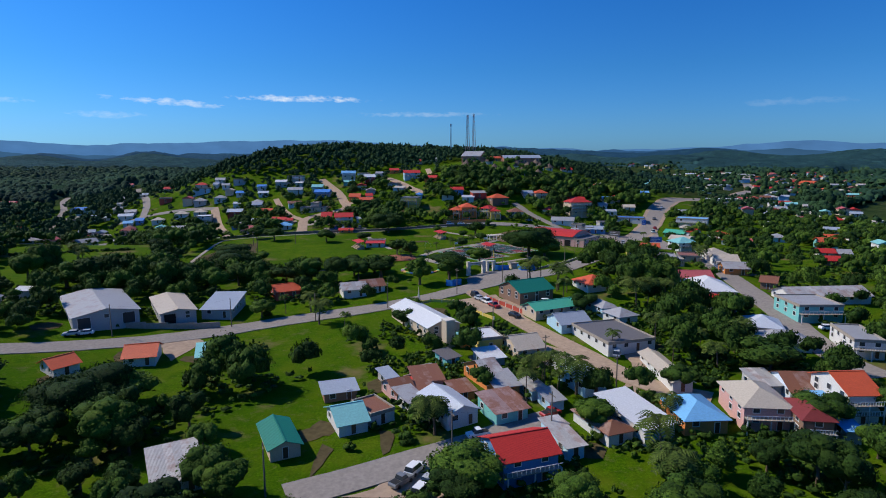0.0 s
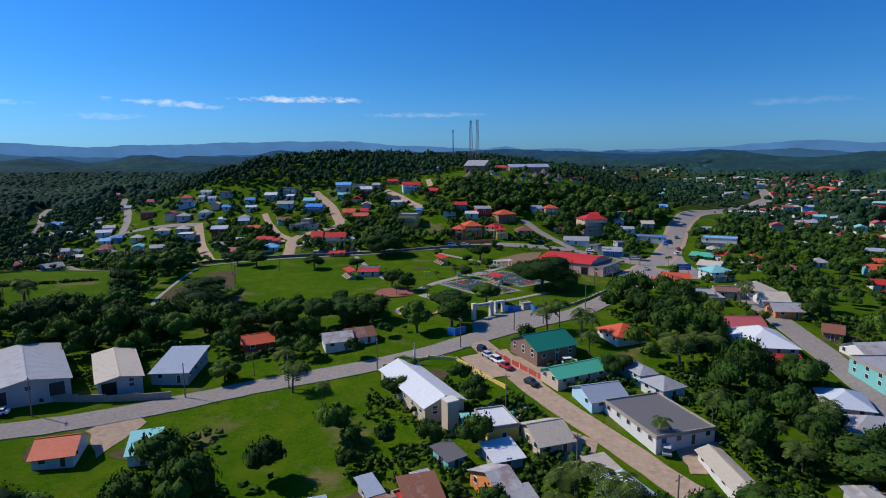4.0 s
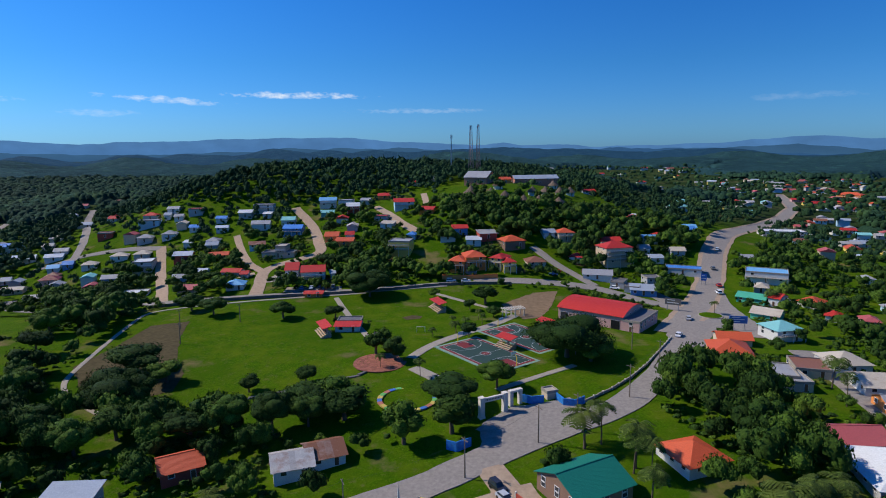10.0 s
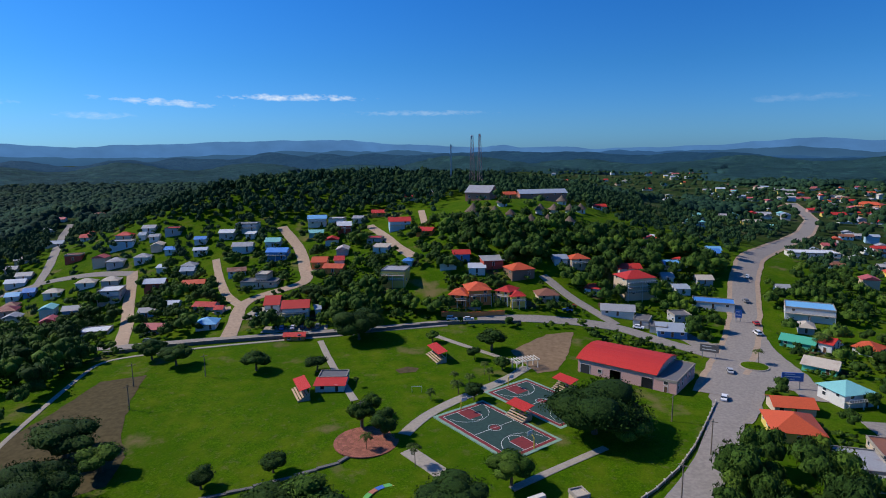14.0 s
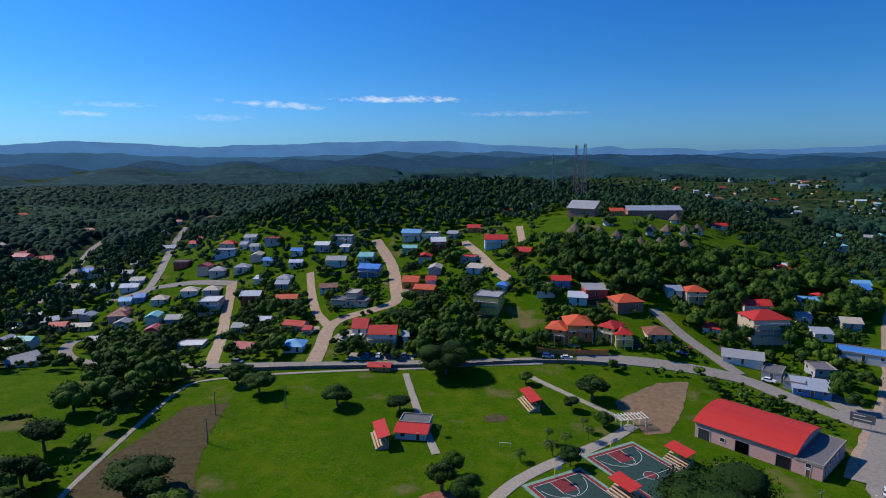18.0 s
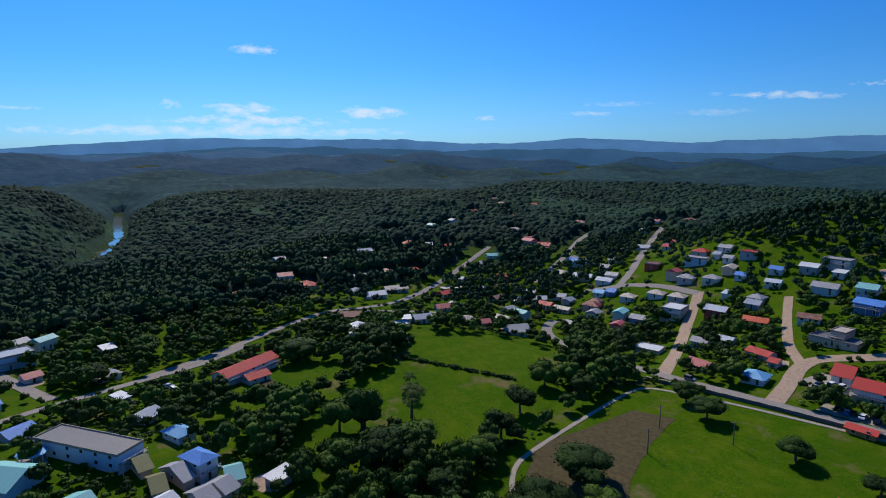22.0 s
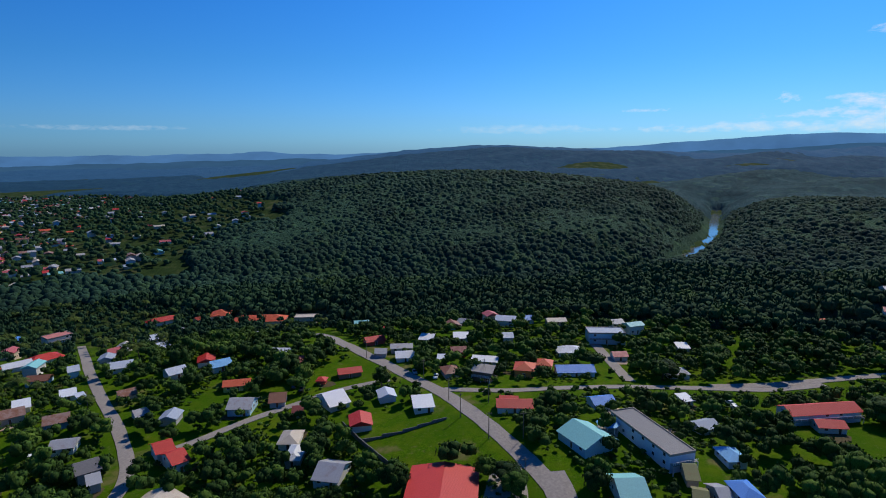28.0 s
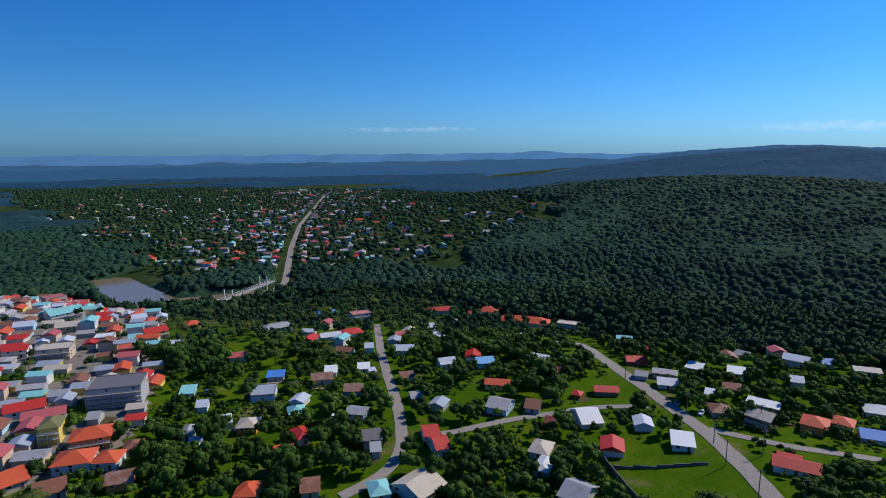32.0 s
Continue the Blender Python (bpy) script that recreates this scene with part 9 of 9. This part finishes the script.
def ribbon(name, pts, width, z, material, label, cat):
    V, F = [], []
    for i, (x, y) in enumerate(pts):
        a, b = pts[max(0, i - 1)], pts[min(len(pts) - 1, i + 1)]
        d = math.hypot(b[0] - a[0], b[1] - a[1])
        nx, ny = -(b[1] - a[1]) / d, (b[0] - a[0]) / d
        V += [(x + nx * width, y + ny * width, z), (x - nx * width, y - ny * width, z)]
    F = [(2 * i, 2 * i + 2, 2 * i + 3, 2 * i + 1) for i in range(len(pts) - 1)]
    return tagged(new(name, mesh_of(name, V, F, material)), label, cat, kind="structure")


ribbon("water", RIVER[:4], 10, -27.4, M_WATER, "calm narrow river between wooded banks", "river")
ribbon("water_pool", [(-330, -490), (-290, -512), (-240, -530), (-205, -540), (-180, -556), (-172, -580), (-172, -620), (-172, -660), (-168, -690), (-150, -712), (-120, -735)], 31, -28.2, mat_plain("muddy_water", (0.20, 0.16, 0.10), 0.12, 0, 0.4, 0.1, 0.05, 0.05, spec=0.5), "wide brown bend of the river", "river")


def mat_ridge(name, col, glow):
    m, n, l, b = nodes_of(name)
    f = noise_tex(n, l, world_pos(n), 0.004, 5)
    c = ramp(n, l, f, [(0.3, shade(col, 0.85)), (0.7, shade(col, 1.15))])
    # Blue haze is painted as emission over an almost black base.
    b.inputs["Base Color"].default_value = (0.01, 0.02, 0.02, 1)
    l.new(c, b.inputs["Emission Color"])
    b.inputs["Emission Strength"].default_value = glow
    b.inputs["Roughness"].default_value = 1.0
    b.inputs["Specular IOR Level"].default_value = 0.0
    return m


def ridge(name, r, table, rough, seed, material, depth=260):
    """A range of hills round the horizon, its crest from a few bearings."""
    A, Hh = [q[0] for q in table], [q[1] for q in table]
    V, F = [], []
    ang = np.arange(-50, 190, 0.35)
    for i, a in enumerate(ang):
        top = float(np.interp(a, A, Hh)) + rough * (noise.fractal((a * 0.30, seed, 0), 0.9, 2.0, 5))
        t = math.radians(a)
        for k, (q, zz) in enumerate(((r - depth, -45), (r - depth * 0.5, -45 + (top + 45) * 0.62), (r, top), (r + depth * 0.6, -45))):
            V.append((5 - q * math.sin(t), -55 + q * math.cos(t), zz))
        if i:
            o = (i - 1) * 4
            F += [(o + k, o + 4 + k, o + 5 + k, o + 1 + k) for k in range(3)]
    return tagged(new(name, mesh_of(name, V, F, material, flat=False)), "hazy blue mountain range on the horizon", "mountains", kind="structure")


ridge("backdrop_range", 4760, [(-50, 120), (-36, 130), (-33, 152), (-29, 142), (-25, 118), (-21, 104), (-14, 104), (-10, 118), (-6, 130), (-3, 116), (1, 146), (4, 150), (8.6, 186), (12.3, 184), (19.5, 182), (26, 158), (29, 160), (31.5, 138), (36, 170), (42, 182), (47.4, 146), (52, 150), (58, 182), (70, 186), (78, 186), (82, 164), (86, 146), (90, 116), (95, 94), (102, 86), (108, 100), (117, 66), (126, 84), (133, 70), (154, 64), (180, 66)], 12, 3.1, mat_ridge("far_range_haze", (0.062, 0.165, 0.365), 1.0))
ridge("backdrop_hills", 4300, [(-50, 40), (-36, 60), (-31, 95), (-25, 88), (-18, 40), (-5, 40), (4, 100), (12, 98), (20, 84), (28, 66), (36, 84), (43, 104), (53, 86), (60, 105), (66, 122), (74, 110), (82, 84), (90, 66), (98, 60), (104, 84), (110, 70), (118, 30), (126, 40), (140, 10), (180, 10)], 14, 7.7, mat_ridge("mid_range_haze", (0.028, 0.082, 0.175), 1.0))


def mat_cloud(seed, thick, long):
    m = bpy.data.materials.new("cloud")
    m.use_nodes = True
    n, l = m.node_tree.nodes, m.node_tree.links
    n.remove(n["Principled BSDF"])
    tc = n.new("ShaderNodeUVMap").outputs[0]
    mp = n.new("ShaderNodeMapping")
    mp.inputs["Location"].default_value = (seed, 0, seed * 2)
    mp.inputs["Scale"].default_value = (long, 1.1, 1.0)
    l.new(tc, mp.inputs["Vector"])
    f = noise_tex(n, l, mp.outputs[0], 2.2, 8, 0.62)
    sx = n.new("ShaderNodeSeparateXYZ")
    l.new(n.new("ShaderNodeUVMap").outputs[0], sx.inputs[0])
    ux = math_node(n, l, "MULTIPLY", math_node(n, l, "SUBTRACT", sx.outputs[0], 0.5), 2.0)
    uy = math_node(n, l, "MULTIPLY", math_node(n, l, "SUBTRACT", sx.outputs[1], 0.5), 2.0)
    r2 = math_node(n, l, "ADD", math_node(n, l, "MULTIPLY", ux, ux), math_node(n, l, "MULTIPLY", uy, uy))
    edge = math_node(n, l, "SUBTRACT", 1.0, r2, True)
    k = math_node(n, l, "MULTIPLY", math_node(n, l, "SUBTRACT", math_node(n, l, "ADD", f, math_node(n, l, "MULTIPLY", edge, 0.46)), 0.76), 2.6, True)
    k = math_node(n, l, "MULTIPLY", math_node(n, l, "MULTIPLY", k, math_node(n, l, "MULTIPLY", edge, 1.6, True)), thick)
    # The sunlit white of the cloud is given off as emission.
    em = n.new("ShaderNodeEmission")
    em.inputs[0].default_value, em.inputs[1].default_value = (0.86, 0.93, 1.0, 1), 0.95
    tr, mx = n.new("ShaderNodeBsdfTransparent"), n.new("ShaderNodeMixShader")
    l.new(k, mx.inputs[0])
    l.new(tr.outputs[0], mx.inputs[1])
    l.new(em.outputs[0], mx.inputs[2])
    l.new(mx.outputs[0], n["Material Output"].inputs[0])
    return m


def cloud(bearing, elevation, wide, high, seed, tilt=0.0, thick=1.0):
    r, t, el = 4800.0, math.radians(bearing), math.radians(elevation)
    c = Vector((5 - r * math.sin(t), -55 + r * math.cos(t), 85 + r * math.tan(el)))
    u, v = Vector((math.cos(t), math.sin(t), 0)), Vector((0, 0, 1))
    w, h = r * math.radians(wide) / 2, r * math.radians(high) / 2
    n = 8
    V = [tuple(c + u * (w * (2 * i / n - 1)) + v * (h * s + tilt * w * (2 * i / n - 1))) for s in (-1, 1) for i in range(n + 1)]
    F = [(i, i + 1, n + 2 + i, n + 1 + i) for i in range(n)]
    me = mesh_of("cloud", V, F, mat_cloud(seed, thick, max(1.5, 0.45 * wide / high)))
    uv = me.uv_layers.new(name="UVMap")
    for lp in me.loops:
        k = lp.vertex_index
        uv.data[lp.index].uv = ((k % (n + 1)) / n, k // (n + 1))
    o = new("cloud", me)
    o.visible_shadow = False
    return tagged(o, "thin white cloud drifting in the blue sky", "cloud", "clouds", "structure")


cloud(13.2, 5.1, 19, 1.0, 1.0, 0.0, 0.85)
cloud(24.8, 4.5, 15, 1.0, 2.0, -0.05, 0.65)
cloud(30, 3.3, 10, 0.9, 3.0, 0.0, 0.25)
cloud(2, 3.7, 20, 0.8, 4.0, 0.0, 0.25)
cloud(-31, 4.1, 14, 1.0, 13.0, 0.0, 0.12)
cloud(40.5, 3.4, 7, 0.7, 14.0, -0.03, 0.45)
cloud(50, 3.1, 3.2, 0.8, 15.0, 0.0, 0.6)
cloud(71, 9.0, 6.5, 1.5, 5.0, 0.05)
cloud(78.5, 4.2, 3.0, 1.3, 6.0, 0.0, 0.9)
cloud(72.5, 3.8, 11, 1.8, 16.0, 0.0, 1.0)
cloud(72, 2.8, 24, 1.5, 17.0, 0.0, 0.95)
cloud(61, 3.6, 9, 1.9, 7.0, 0.0, 1.0)
cloud(74, 1.9, 52, 1.5, 8.0, 0.0, 0.7)
cloud(89.5, 3.5, 7, 0.5, 9.0, 0.0, 0.4)
cloud(100, 2.0, 22, 1.3, 18.0, 0.0, 0.3)
cloud(38, 4.2, 9, 0.7, 10.0, 0.0, 0.3)
cloud(137, 2.1, 22, 0.7, 11.0, 0.0, 0.25)
